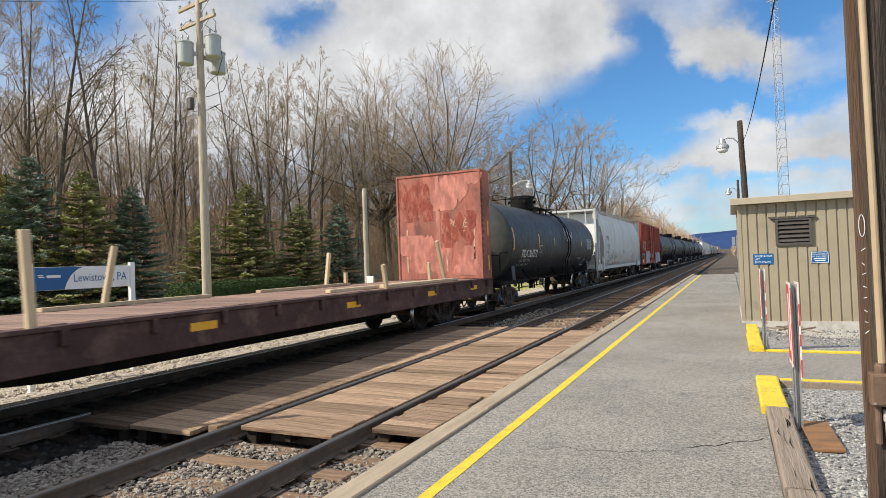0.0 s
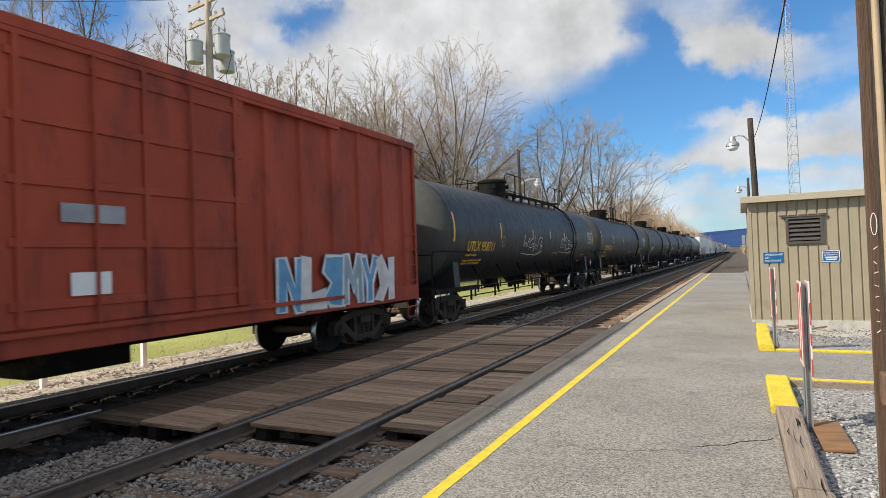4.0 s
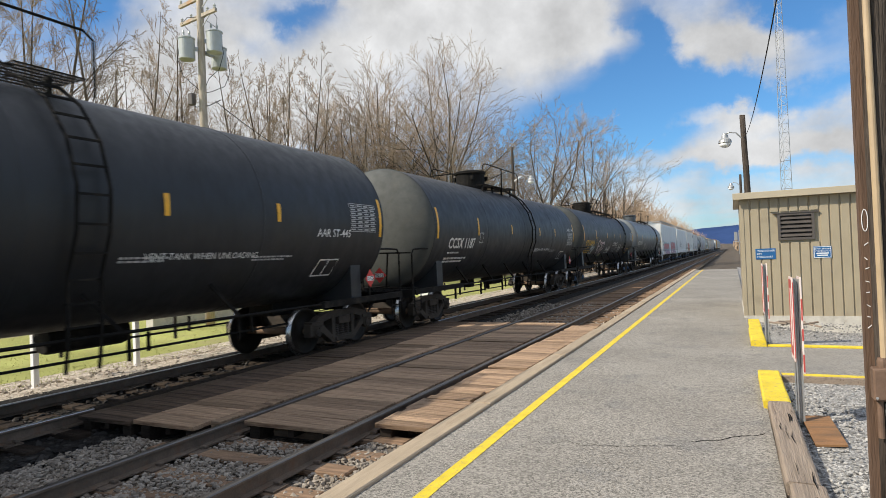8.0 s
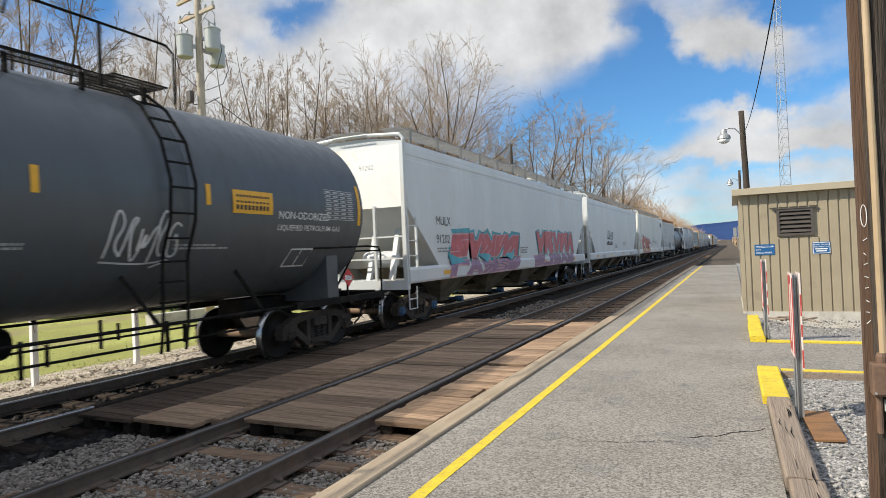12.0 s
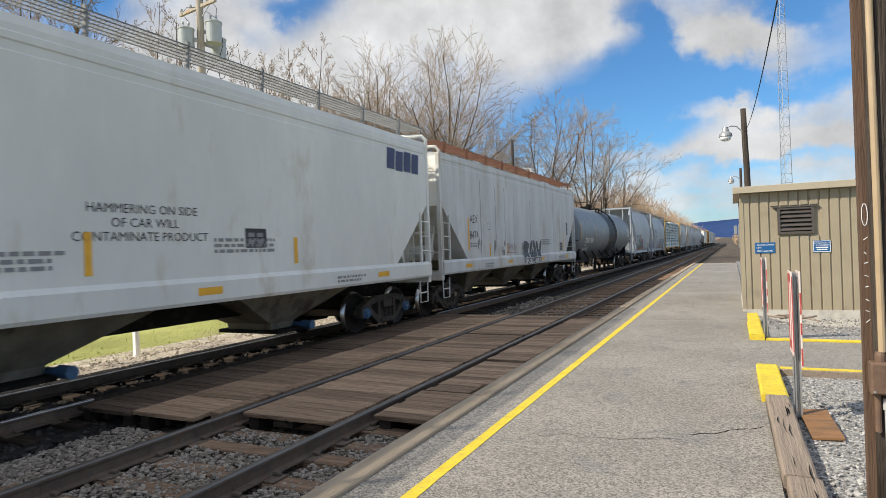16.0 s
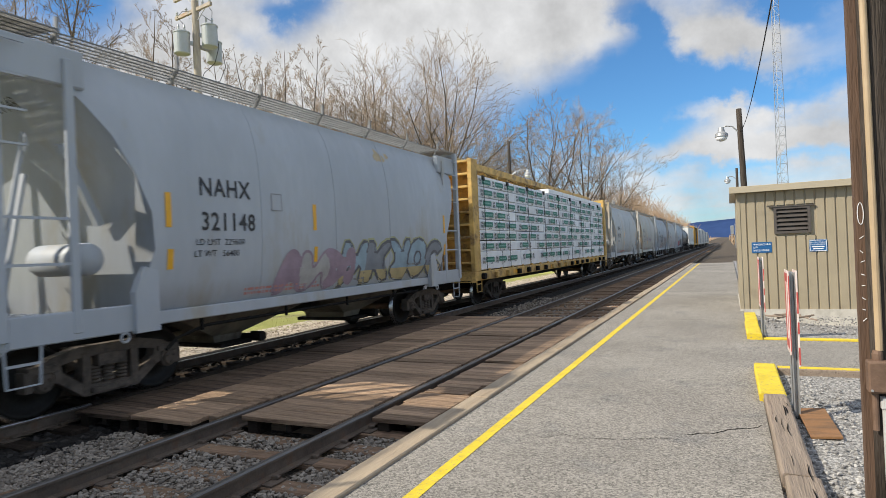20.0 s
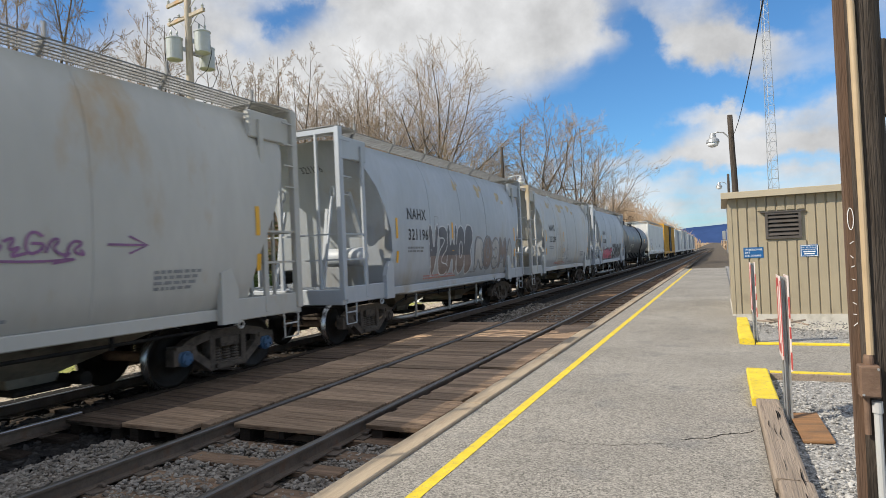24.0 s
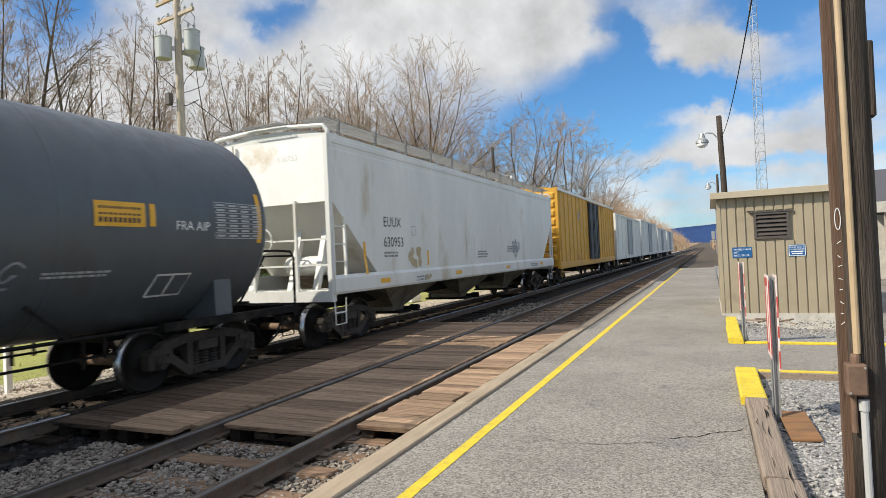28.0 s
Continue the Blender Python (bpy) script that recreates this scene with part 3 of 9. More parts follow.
# ---- kerb timbers right of the platform ----
def kerbs():
    t = thing("kerb_timbers", 0, 0, 0, "low cracked timber kerbs with yellow painted ends beside the platform", "kerb", kind="structure")

    def timber(x0, x1, y0, y1, z1, m, name="kerb_timber", z0=-0.16, seed=0):
        bm = bmesh.new()
        n = max(2, int(max(y1 - y0, x1 - x0) / 0.35))
        along_y = (y1 - y0) > (x1 - x0)
        rings = []
        for k in range(n + 1):
            q = k / n
            if along_y:
                y = y0 + (y1 - y0) * q
                j = [0.008 * noise.noise((y * 1.7, c * 3.1, seed)) for c in range(4)]
                rings.append([(x0 + j[0], y, z0), (x1 + j[1], y, z0), (x1 - 0.012 + j[1], y, z1 - 0.012), (x1 - 0.03, y, z1 + j[2]), (x0 + 0.02, y, z1 + j[3]), (x0 + j[0], y, z1 - 0.016)])
            else:
                x = x0 + (x1 - x0) * q
                j = [0.006 * noise.noise((x * 1.7, c * 3.1, seed)) for c in range(3)]
                rings.append([(x, y1, z0), (x, y0 + j[0], z0), (x, y0 + j[0], z1 - 0.012), (x, y0 + 0.015, z1 + j[1]), (x, y1 - 0.015, z1 + j[2]), (x, y1, z1 - 0.012)])
        loft(bm, rings)
        bmesh.ops.recalc_face_normals(bm, faces=bm.faces[:])
        return part(name, bm, m, t)

    timber(0.305, 0.545, 0.6, 5.13, 0.06, OLDWOOD, seed=1)
    timber(0.285, 0.525, 5.15, 7.74, 0.062, OLDWOOD, seed=2)
    timber(0.245, 0.525, 7.742, 9.62, 0.062, YELLOW, "yellow_kerb_end", seed=3)
    timber(0.54, 6.5, 9.50, 9.66, 0.02, OLDWOOD, seed=4)
    tagged(part("yellow_kerb_top", new_box(0.54, 6.5, 9.515, 9.655, 0.016, 0.026), YELLOW, t))
    timber(0.235, 0.49, 12.45, 14.4, 0.08, YELLOW, "yellow_kerb_end", seed=5)
    timber(0.26, 0.50, 14.42, 16.0, 0.082, YELLOW, "yellow_kerb_end", seed=6)
    timber(0.50, 8.0, 12.46, 12.60, 0.0, YELLOW, "yellow_kerb_top", seed=7)
    # splits and cracks in the old timber
    rng = random.Random(3)
    for k in range(16):
        x, y = rng.uniform(0.34, 0.50), rng.uniform(3.0, 7.2)
        l = rng.uniform(0.15, 0.5)
        bm = stroke_plan([(x, y), (x + rng.uniform(-0.012, 0.012), y + l / 2), (x + rng.uniform(-0.01, 0.01), y + l)], rng.uniform(0.005, 0.012), 0.0725)
        part("wood_split", bm, BLACKHOLE, t)


def stroke_plan(pts, w, z):
    """A thin dark crack lying in the plane z."""
    bm = bmesh.new()
    rows = []
    for i, p in enumerate(pts):
        a, b = Vector(pts[max(i - 1, 0)]), Vector(pts[min(i + 1, len(pts) - 1)])
        d = (b - a).normalized()
        n = Vector((-d.y, d.x)) * w / 2 * (0.4 if i in (0, len(pts) - 1) else 1)
        rows.append((bm.verts.new((p[0] + n.x, p[1] + n.y, z)), bm.verts.new((p[0] - n.x, p[1] - n.y, z))))
    for (a, b), (c, d) in zip(rows, rows[1:]):
        bm.faces.new((a, b, d, c))
    return bm


kerbs()


def asphalt_cracks():
    t = thing("asphalt_cracks", 0, 0, 0, "dark wandering cracks in the grey asphalt platform", "crack", kind="structure")
    rng = random.Random(12)
    for x0, y0, x1, y1, w in ((-0.45, 6.15, 0.22, 6.75, 0.008), (-1.3, 5.85, -0.5, 6.05, 0.004), (-1.75, 15.3, 0.1, 15.6, 0.010), (-1.5, 24.0, 0.1, 24.3, 0.010), (-1.9, 5.75, -1.3, 5.85, 0.003)):
        n = 22
        pts = []
        for k in range(n + 1):
            q = k / n
            pts.append((x0 + (x1 - x0) * q, y0 + (y1 - y0) * q + 0.10 * noise.noise((q * 4, x0, y0)) + 0.03 * noise.noise((q * 15, x0, y0))))
        part("crack", stroke_plan(pts, w * 1.6, ZP + 0.003), BLACKHOLE, t)


asphalt_cracks()


# ---- signs seen on edge, with striped posts ----
SIGNRED = mat("faded_red_sheet", (0.48, 0.07, 0.06), 0.5, var=0.2, scale=3, bump=0, second=(0.62, 0.36, 0.32), amount=0.25, sscale=3)
SIGNPALE = mat("pale_sign_sheet", (0.74, 0.64, 0.59), 0.5, var=0.12, scale=4, bump=0, second=(0.60, 0.38, 0.33), amount=0.25, sscale=5)
def edge_sign(x, y0, y1, zb, zt, label):
    """Two channel posts with a bordered panel bolted to either side of them."""
    t = thing("post_sign", x, y0, -0.08, label, "sign", "edge-on signs by the path")
    ln = y1 - y0
    for y in (0.0, ln):
        bm = bmesh.new()
        prof = [(-0.030, -0.022), (-0.017, -0.022), (-0.010, 0.012), (0.010, 0.012), (0.017, -0.022), (0.030, -0.022), (0.022, 0.022), (-0.022, 0.022)]
        loft(bm, [[(a, y + b, z) for a, b in prof] for z in (0.0, zt + 0.06)])
        bmesh.ops.recalc_face_normals(bm, faces=bm.faces[:])
        part("post", bm, STEELGREY, t, "galvanised channel post")
    for x0, way, low in ((-0.036, -1, 0.12), (0.034, 1, 0.0)):
        p = part("panel", bevelled(new_box(*sorted((x0, x0 + way * 0.005)), -0.055, ln + 0.06, zb + low, zt + 0.08), 0.001), SIGNPALE, t, "pale sheet with a red border")
        for q0, q1, z0, z1 in ((-0.02, 0.06, zb + low + 0.05, zt + 0.05), (ln - 0.05, ln + 0.03, zb + low + 0.05, zt + 0.05), (0.06, ln - 0.05, zt - 0.04, zt + 0.05), (0.06, ln - 0.05, zb + low + 0.05, zb + low + 0.14)):
            part("red_border", new_box(*sorted((x0 + way * 0.0055, x0 + way * 0.0075)), q0, q1, z0, z1), SIGNRED, p)
            part("red_border", new_box(*sorted((x0 - way * 0.0005, x0 - way * 0.0025)), q0, q1, z0, z1), SIGNRED, p)
        part("folded_edge", bevelled(new_box(*sorted((x0 - way * 0.006, x0 + way * 0.011)), -0.072, -0.056, zb + low, zt + 0.08), 0.002), SIGNPALE, p)
        for z0, z1 in ((zb + low + 0.02, zb + low + 0.20), (zb + low + 0.34, zb + low + 0.46), (zt - 0.36, zt - 0.14)):
            if way > 0:
                part("red_edge", new_box(*sorted((x0 - way * 0.004, x0 + way * 0.012)), -0.076, -0.073, z0, z1), SIGNRED, p)
        if way < 0:
            part("red_edge", new_box(x0 - 0.004, x0 + 0.005, -0.076, -0.073, zb + low + 0.04, zt + 0.03), SIGNRED, p)


edge_sign(0.575, 7.28, 7.56, 0.55, 1.46, "galvanised posts with a red-bordered sign seen edge on")
edge_sign(0.515, 12.75, 13.03, 0.5, 1.46, "galvanised posts with a red-bordered sign seen edge on")

# a loose sheet of plywood and debris
tagged(place("plywood_sheet", mesh_of(bevelled(new_box(-0.13, 0.13, -0.46, 0.46, 0, 0.025), 0.003), "plywood_sheet", PLYWOOD), None, pose(0.73, 7.02, -0.05, 2, -4, 2)), "small weathered orange-brown plywood sheet lying on the gravel", "board")


def debris():
    rng = random.Random(9)
    for k in range(9):
        bm = bevelled(new_box(-0.02 - 0.02 * rng.random(), 0.02, -0.2 - 0.2 * rng.random(), 0.2, 0, 0.04), 0.006)
        tagged(place("scrap_wood", mesh_of(bm, "scrap_wood", OLDWOOD), None, pose(0.75 + 0.5 * rng.random() + 0.06 * k, 16.5 + 0.5 * rng.random(), -0.12 + 0.03 * rng.random(), rng.uniform(-8, 8), rng.uniform(-12, 12), rng.uniform(40, 130))), "rotten brown scrap of wood against the shed", "scrap wood", "scraps of wood by the shed")


debris()


# ---- poles and wires ----
def tapered_pole(h, r0, r1, m, t, lean=(0, 0)):
    bm = bmesh.new()
    prof = [(r0 + (r1 - r0) * k / 10, h * k / 10) for k in range(11)]
    lathe(bm, prof, "z", 18)
    for v in bm.verts:
        q = v.co.z / h
        v.co.x += lean[0] * q + 0.008 * noise.noise((v.co.z, 0, 1))
        v.co.y += lean[1] * q
        v.co.x *= 1
    return part("pole", bm, m, t, smooth=True)


def near_pole():
    t = thing("utility_pole", 0.875, 4.72, -0.08, "dark weathered wooden utility pole with conduit and a rusty junction box", "pole")
    tapered_pole(9.0, 0.122, 0.105, POLEWOOD, t)
    board = bmesh.new()
    box(board, -0.140, -0.085, -0.075, 0.0, 0.0, 9.0)
    part("cable_moulding", board, RUSTPOLE, t, "brown wooden moulding strip")
    part("conduit", pipe(bmesh.new(), [(-0.052, -0.125, 1.16), (-0.054, -0.125, 2.2), (-0.062, -0.125, 4.0), (-0.07, -0.12, 8.0)], 0.042, 10), CONDUIT, t, "tan plastic conduit")
    jb = part("junction_box", bevelled(new_box(-0.125, -0.012, -0.19, -0.09, 0.90, 1.10), 0.008), RUSTBOX, t, "rusty junction box")
    part("box_lid", bevelled(new_box(-0.118, -0.019, -0.196, -0.188, 0.91, 1.09), 0.003), RUSTBOX, jb)
    for q in ((-0.11, 0.92), (-0.027, 1.08)):
        part("screw", lathe(bmesh.new(), [(0.008, -0.200), (0.008, -0.195)], "y", 8, (q[0], 0, q[1])), STEELGREY, jb)
    part("box_collar", lathe(bmesh.new(), [(0.030, 1.10), (0.030, 1.14), (0.024, 1.16)], "z", 12, (-0.065, -0.13, 0)), RUSTBOX, jb)
    part("drop_pipe", pipe(bmesh.new(), [(-0.025, -0.13, 0.0), (-0.03, -0.13, 0.82)], 0.045, 10), PVC, t, "grey plastic pipe")
    part("pipe_coupling", lathe(bmesh.new(), [(0.030, 0.80), (0.030, 0.87)], "z", 12, (-0.03, -0.13, 0)), PVC, t)
    part("stub_conduit", pipe(bmesh.new(), [(-0.085, -0.13, 0.66), (-0.085, -0.13, 0.9)], 0.036, 10), RUSTBOX, t)
    # bracket and box high on its far side
    part("bracket", bevelled(new_box(0.07, 0.135, -0.06, 0.02, 2.66, 3.15), 0.01), POLEWOOD, t)
    # white chalk marks on the strip
    bm = bmesh.new()
    ring = [(-0.112 + 0.016 * math.cos(a), 2.02 + 0.07 * math.sin(a)) for a in [k * math.pi / 8 for k in range(17)]]
    for p0, p1 in zip(ring, ring[1:]):
        bar(bm, (p0[0], -0.077, p0[1]), (p1[0], -0.077, p1[1]), 0.004)
    rng = random.Random(2)
    for k in range(8):
        z = 1.86 - 0.075 * k
        bar(bm, (-0.122, -0.077, z), (-0.108 + 0.01 * rng.random(), -0.077, z + rng.uniform(-0.02, 0.02)), 0.004)
    tagged(part("chalk_mark", bm, WHITE, t), "faded white paint marks", kind="stuff")


RUSTPOLE = mat("brown_moulding", (0.115, 0.066, 0.040), 0.85, var=0.25, scale=5, bump=0.5, bscale=20, stretch=(4, 4, 0.4))
near_pole()


def lamp_pole(x, y, h, lampz, arm, label, r=0.15, m=POLEWOOD, lean=(0, 0)):
    t = thing("lamp_pole", x, y, -0.3, label, "street lamp", "lamp poles along the line")
    tapered_pole(h, r, r * 0.75, m, t, lean)
    ax = lean[0] * lampz / h
    part("lamp_arm", pipe(bmesh.new(), [(ax, -0.05, lampz - 0.3), (ax + arm * 0.4, -0.05, lampz + 0.05), (ax + arm * 0.75, -0.05, lampz + 0.1), (ax + arm, -0.05, lampz + 0.02)], 0.06, 8), STEELGREY, t)
    bm = lathe(bmesh.new(), [(0.10, 0.32), (0.13, 0.22), (0.15, 0.12), (0.26, 0.02), (0.28, -0.10), (0.27, -0.11)], "z", 18, (ax + arm, -0.05, lampz - 0.25))
    part("lamp_hood", bm, STEELGREY, t, "galvanised lamp hood", smooth=False)
    part("lamp_lens", lathe(bmesh.new(), [(0.25, -0.11), (0.21, -0.24), (0.10, -0.30), (0.02, -0.31)], "z", 18, (ax + arm, -0.05, lampz - 0.25)), WHITE, t, "white lamp glass", smooth=True)


lamp_pole(0.80, 30.0, 7.85, 7.05, -0.75, "leaning brown wooden pole with a hooded street lamp", lean=(-0.18, 0))
lamp_pole(0.9, 62.0, 8.6, 7.8, -0.8, "distant wooden pole with a street lamp", 0.14)
lamp_pole(-15.1, 45.0, 10.4, 8.0, 1.45, "brown wooden pole with a lamp on a curved arm", 0.14)
lamp_pole(-15.3, 84.0, 10.4, 8.0, 1.45, "brown wooden pole with a lamp on a curved arm", 0.14)


def wire(name, a, b, sag, w, label):
    pts = []
    for k in range(17):
        q = k / 16
        p = Vector(a).lerp(Vector(b), q)
        p.z -= sag * 4 * q * (1 - q)
        pts.append(p)
    tagged(part(name, pipe(bmesh.new(), pts, w, 5), CABLE), label, "wire")


wire("overhead_wire", (0.66, 29.9, 6.55), (0.72, 4.6, 5.4), 0.55, 0.022, "thin black service wire sagging between two poles")


def line_pole():
    x, y = -17.6, 16.75
    t = thing("transformer_pole", x, y, -0.35, "pale wooden line pole with crossarms and two grey transformers", "pole")
    tapered_pole(12.9, 0.175, 0.12, PALEPOLE, t)
    d = Vector((0.985, -0.174, 0))        # the arms run obliquely to the track
    for z, half in ((12.2, 1.2), (11.5, 1.15)):
        bm = bar(bmesh.new(), (-d.x * half * 1.1, -d.y * half * 1.1, z), (d.x * half * 0.85, d.y * half * 0.85, z), 0.10, 0.12)
        arm = part("crossarm", bm, PALEPOLE, t)
        for q in (-1.02, -0.5, 0.4, 0.78):
            part("insulator", lathe(bmesh.new(), [(0.03, 0.0), (0.055, 0.06), (0.03, 0.09), (0.055, 0.13), (0.02, 0.19)], "z", 10, (d.x * half * q, d.y * half * q, z + 0.05)), TRANSFORMER, arm)
        part("arm_brace", bar(bmesh.new(), (d.x * half * 0.6, d.y * half * 0.6, z), (0, 0, z - 0.5), 0.03), STEELGREY, t)
        part("arm_brace", bar(bmesh.new(), (-d.x * half * 0.6, -d.y * half * 0.6, z), (0, 0, z - 0.5), 0.03), STEELGREY, t)
    side = Vector((0.69, 0.72, 0))                 # across the line of sight from the platform
    deep = Vector((-0.72, 0.69, 0))
    for o, q, h in ((-0.50, -0.05, 9.80), (0.47, -0.10, 10.12), (0.62, 0.55, 9.72)):
        c = side * o + deep * q
        tr = part("transformer", lathe(bmesh.new(), [(0.24, 0.0), (0.285, 0.03), (0.285, 0.76), (0.305, 0.77), (0.305, 0.81), (0.22, 0.86), (0.05, 0.88)], "z", 24, (c.x, c.y, h)), TRANSFORMER, t, "grey cylindrical transformer")
        for k in (-0.1, 0.1):
            part("bushing", lathe(bmesh.new(), [(0.03, 0.84), (0.05, 0.92), (0.03, 0.97), (0.045, 1.02), (0.015, 1.12)], "z", 10, (c.x + side.x * k, c.y + side.y * k, h)), TRANSFORMER, tr)
        part("hanger", bar(bmesh.new(), (0, 0, h + 0.45), (c.x, c.y, h + 0.45), 0.07, 0.14), STEELGREY, tr)
        part("lead", pipe(bmesh.new(), [(c.x + side.x * 0.1, c.y + side.y * 0.1, h + 1.1), (c.x * 1.25, c.y * 1.25, h + 1.35), (c.x * 0.9, c.y * 0.9, h + 1.6), (c.x * 0.3, c.y * 0.3, 11.45)], 0.022, 4), CABLE, tr)
        part("drop_lead", pipe(bmesh.new(), [(c.x * 1.5, c.y * 1.5, h + 0.6), (c.x * 1.65, c.y * 1.65, h), (c.x * 1.3, c.y * 1.3, h - 0.6), (c.x * 0.5, c.y * 0.5, h - 0.95), (0, 0, 8.6)], 0.025, 5), CABLE, tr)
    part("meter_can", bevelled(new_box(-0.40, -0.16, -0.36, -0.16, 8.15, 8.60), 0.03), BRONZE, t, "dark metal switch can")
    part("secondary_rack", pipe(bmesh.new(), [(-0.55, -0.2, 8.4), (-0.2, -0.15, 8.1), (0.2, 0.1, 8.15), (0.6, 0.3, 8.35)], 0.03, 5), CABLE, t)
    p2 = thing("wood_pole", -18.75, 29.6, -0.35, "short grey wooden pole carrying the lawn's service wire", "pole")
    tapered_pole(6.5, 0.15, 0.12, PALEPOLE, p2)
    part("meter_box", bevelled(new_box(0.1, 0.55, -0.25, -0.1, 0.4, 1.5), 0.02), WHITE, p2)
    wire("service_wire", (x + 0.3, y + 0.3, 8.0), (-18.75, 29.6, 6.05), 0.55, 0.03, "black service wire from the line pole to a shorter pole")
    wire("line_wire", (x - 0.2, y, 12.0), (x - 20, y - 14, 13.2), 0.8, 0.016, "thin line wire running off from the crossarm")
    wire("line_wire", (x + 0.3, y - 0.9, 12.2), (x - 4, y - 30, 12.6), 0.8, 0.016, "thin line wire running off from the crossarm")


line_pole()


# ---- station name sign across the tracks ----
def station_sign():
    t = thing("station_sign", -11.35, 6.72, -0.38, "white station name sign with a blue field on two white posts", "sign")
    w = 2.06
    for y in (0.0, w):
        part("post", bevelled(new_box(-0.05, 0.05, y - 0.05, y + 0.05, 0.0, 2.42), 0.008), WHITE, t)
        part("post_foot", bevelled(new_box(-0.09, 0.09, y - 0.09, y + 0.09, 0.0, 0.10), 0.02), CONCRETE, t)
    part("panel", bevelled(new_box(-0.025, 0.025, 0.052, w - 0.052, 1.93, 2.36), 0.006), WHITE, t, "white sign panel")
    bm = bmesh.new()
    bm.faces.new([bm.verts.new((0.0275, y, z)) for y, z in ((0.055, 1.935), (0.62, 1.935), (0.66, 2.05), (0.75, 2.2), (0.88, 2.31), (1.0, 2.355), (0.055, 2.355))])
    part("blue_field", bm, BLUESIGN, t, "blue field with a white emblem")
    bm = bmesh.new()
    for z, a, b in ((2.20, 0.12, 0.24), (2.17, 0.14, 0.26)):
        bm.faces.new([bm.verts.new((0.029, y, zz)) for y, zz in ((a, z), (b, z), (b - 0.02, z + 0.018), (a + 0.02, z + 0.018))])
    bm.faces.new([bm.verts.new((0.029, y, zz)) for y, zz in ((0.29, 2.16), (0.55, 2.16), (0.55, 2.21), (0.29, 2.21))])
    part("emblem", bm, WHITE, t)
    words("Lewistown, PA", 0.16, lambda u, v: Vector((0.029, 0.79 + u, 2.07 + v)), BLUESIGN, parent=t, squeeze=0.82)
    # two little flags clipped to the posts
    for y in (-0.02, w - 0.02):
        fl = part("flag", bar(bmesh.new(), (0.07, y, 1.1), (0.13, y - 0.12, 1.55), 0.012), PALEPOLE, t, "small striped flag on a stick")
        for k in range(6):
            bm = bmesh.new()
            z = 1.54 - 0.028 * k
            loft(bm, [[(0.13, y - 0.12 - 0.22 * q, z - 0.028 - 0.06 * q + 0.012 * math.sin(q * 5)), (0.134, y - 0.12 - 0.22 * q, z - 0.06 * q + 0.012 * math.sin(q * 5))] for q in (0, 0.3, 0.6, 1.0)], closed=False, caps=False)
            part("stripe", bm, REDPAINT if k % 2 == 0 else WHITE, fl)


station_sign()


# ---- lattice mast, signal, far building ----
def lattice_mast():
    t = thing("radio_mast", 10.9, 150, -0.4, "tall thin steel lattice radio mast against the sky", "mast")
    H, n = 84.0, 42
    def leg(k, z):
        r = 1.35 - 0.85 * z / H
        a = 2 * math.pi * k / 3 + 0.3
        return Vector((r * math.cos(a), r * math.sin(a), z))
    for k in range(3):
        part("mast_leg", bar(bmesh.new(), leg(k, 0), leg(k, H), 0.09), STEELGREY, t)
    for i in range(n):
        z0, z1 = H * i / n, H * (i + 1) / n
        bm = bmesh.new()
        for k in range(3):
            bar(bm, leg(k, z0), leg((k + 1) % 3, z1), 0.035, n=3)
            bar(bm, leg(k, z1), leg((k + 1) % 3, z1), 0.035, n=3)
        part("lattice_panel", bm, STEELGREY, t)
    part("mast_dish", bar(bmesh.new(), (-1.4, 0, 56), (0.6, 0, 56.4), 0.25), STEELGREY, t)


lattice_mast()


def signal():
    t = thing("rail_signal", 1.6, 175, -0.4, "distant grey signal mast with two heads beside the line", "signal")
    part("mast", bar(bmesh.new(), (0, 0, 0), (0, 0, 6.2), 0.18), STEELGREY, t)
    for x in (-0.7, 0.5):
        part("signal_head", bevelled(new_box(x - 0.4, x + 0.4, -0.2, 0.2, 3.6, 5.8), 0.05), STEELGREY, t)
    part("platform", new_box(-1.3, 1.1, -0.5, 0.5, 3.2, 3.35), STEELGREY, t)
    part("ladder", bar(bmesh.new(), (0.3, -0.3, 0), (0.3, -0.3, 5.5), 0.3, 0.06), STEELGREY, t)


signal()


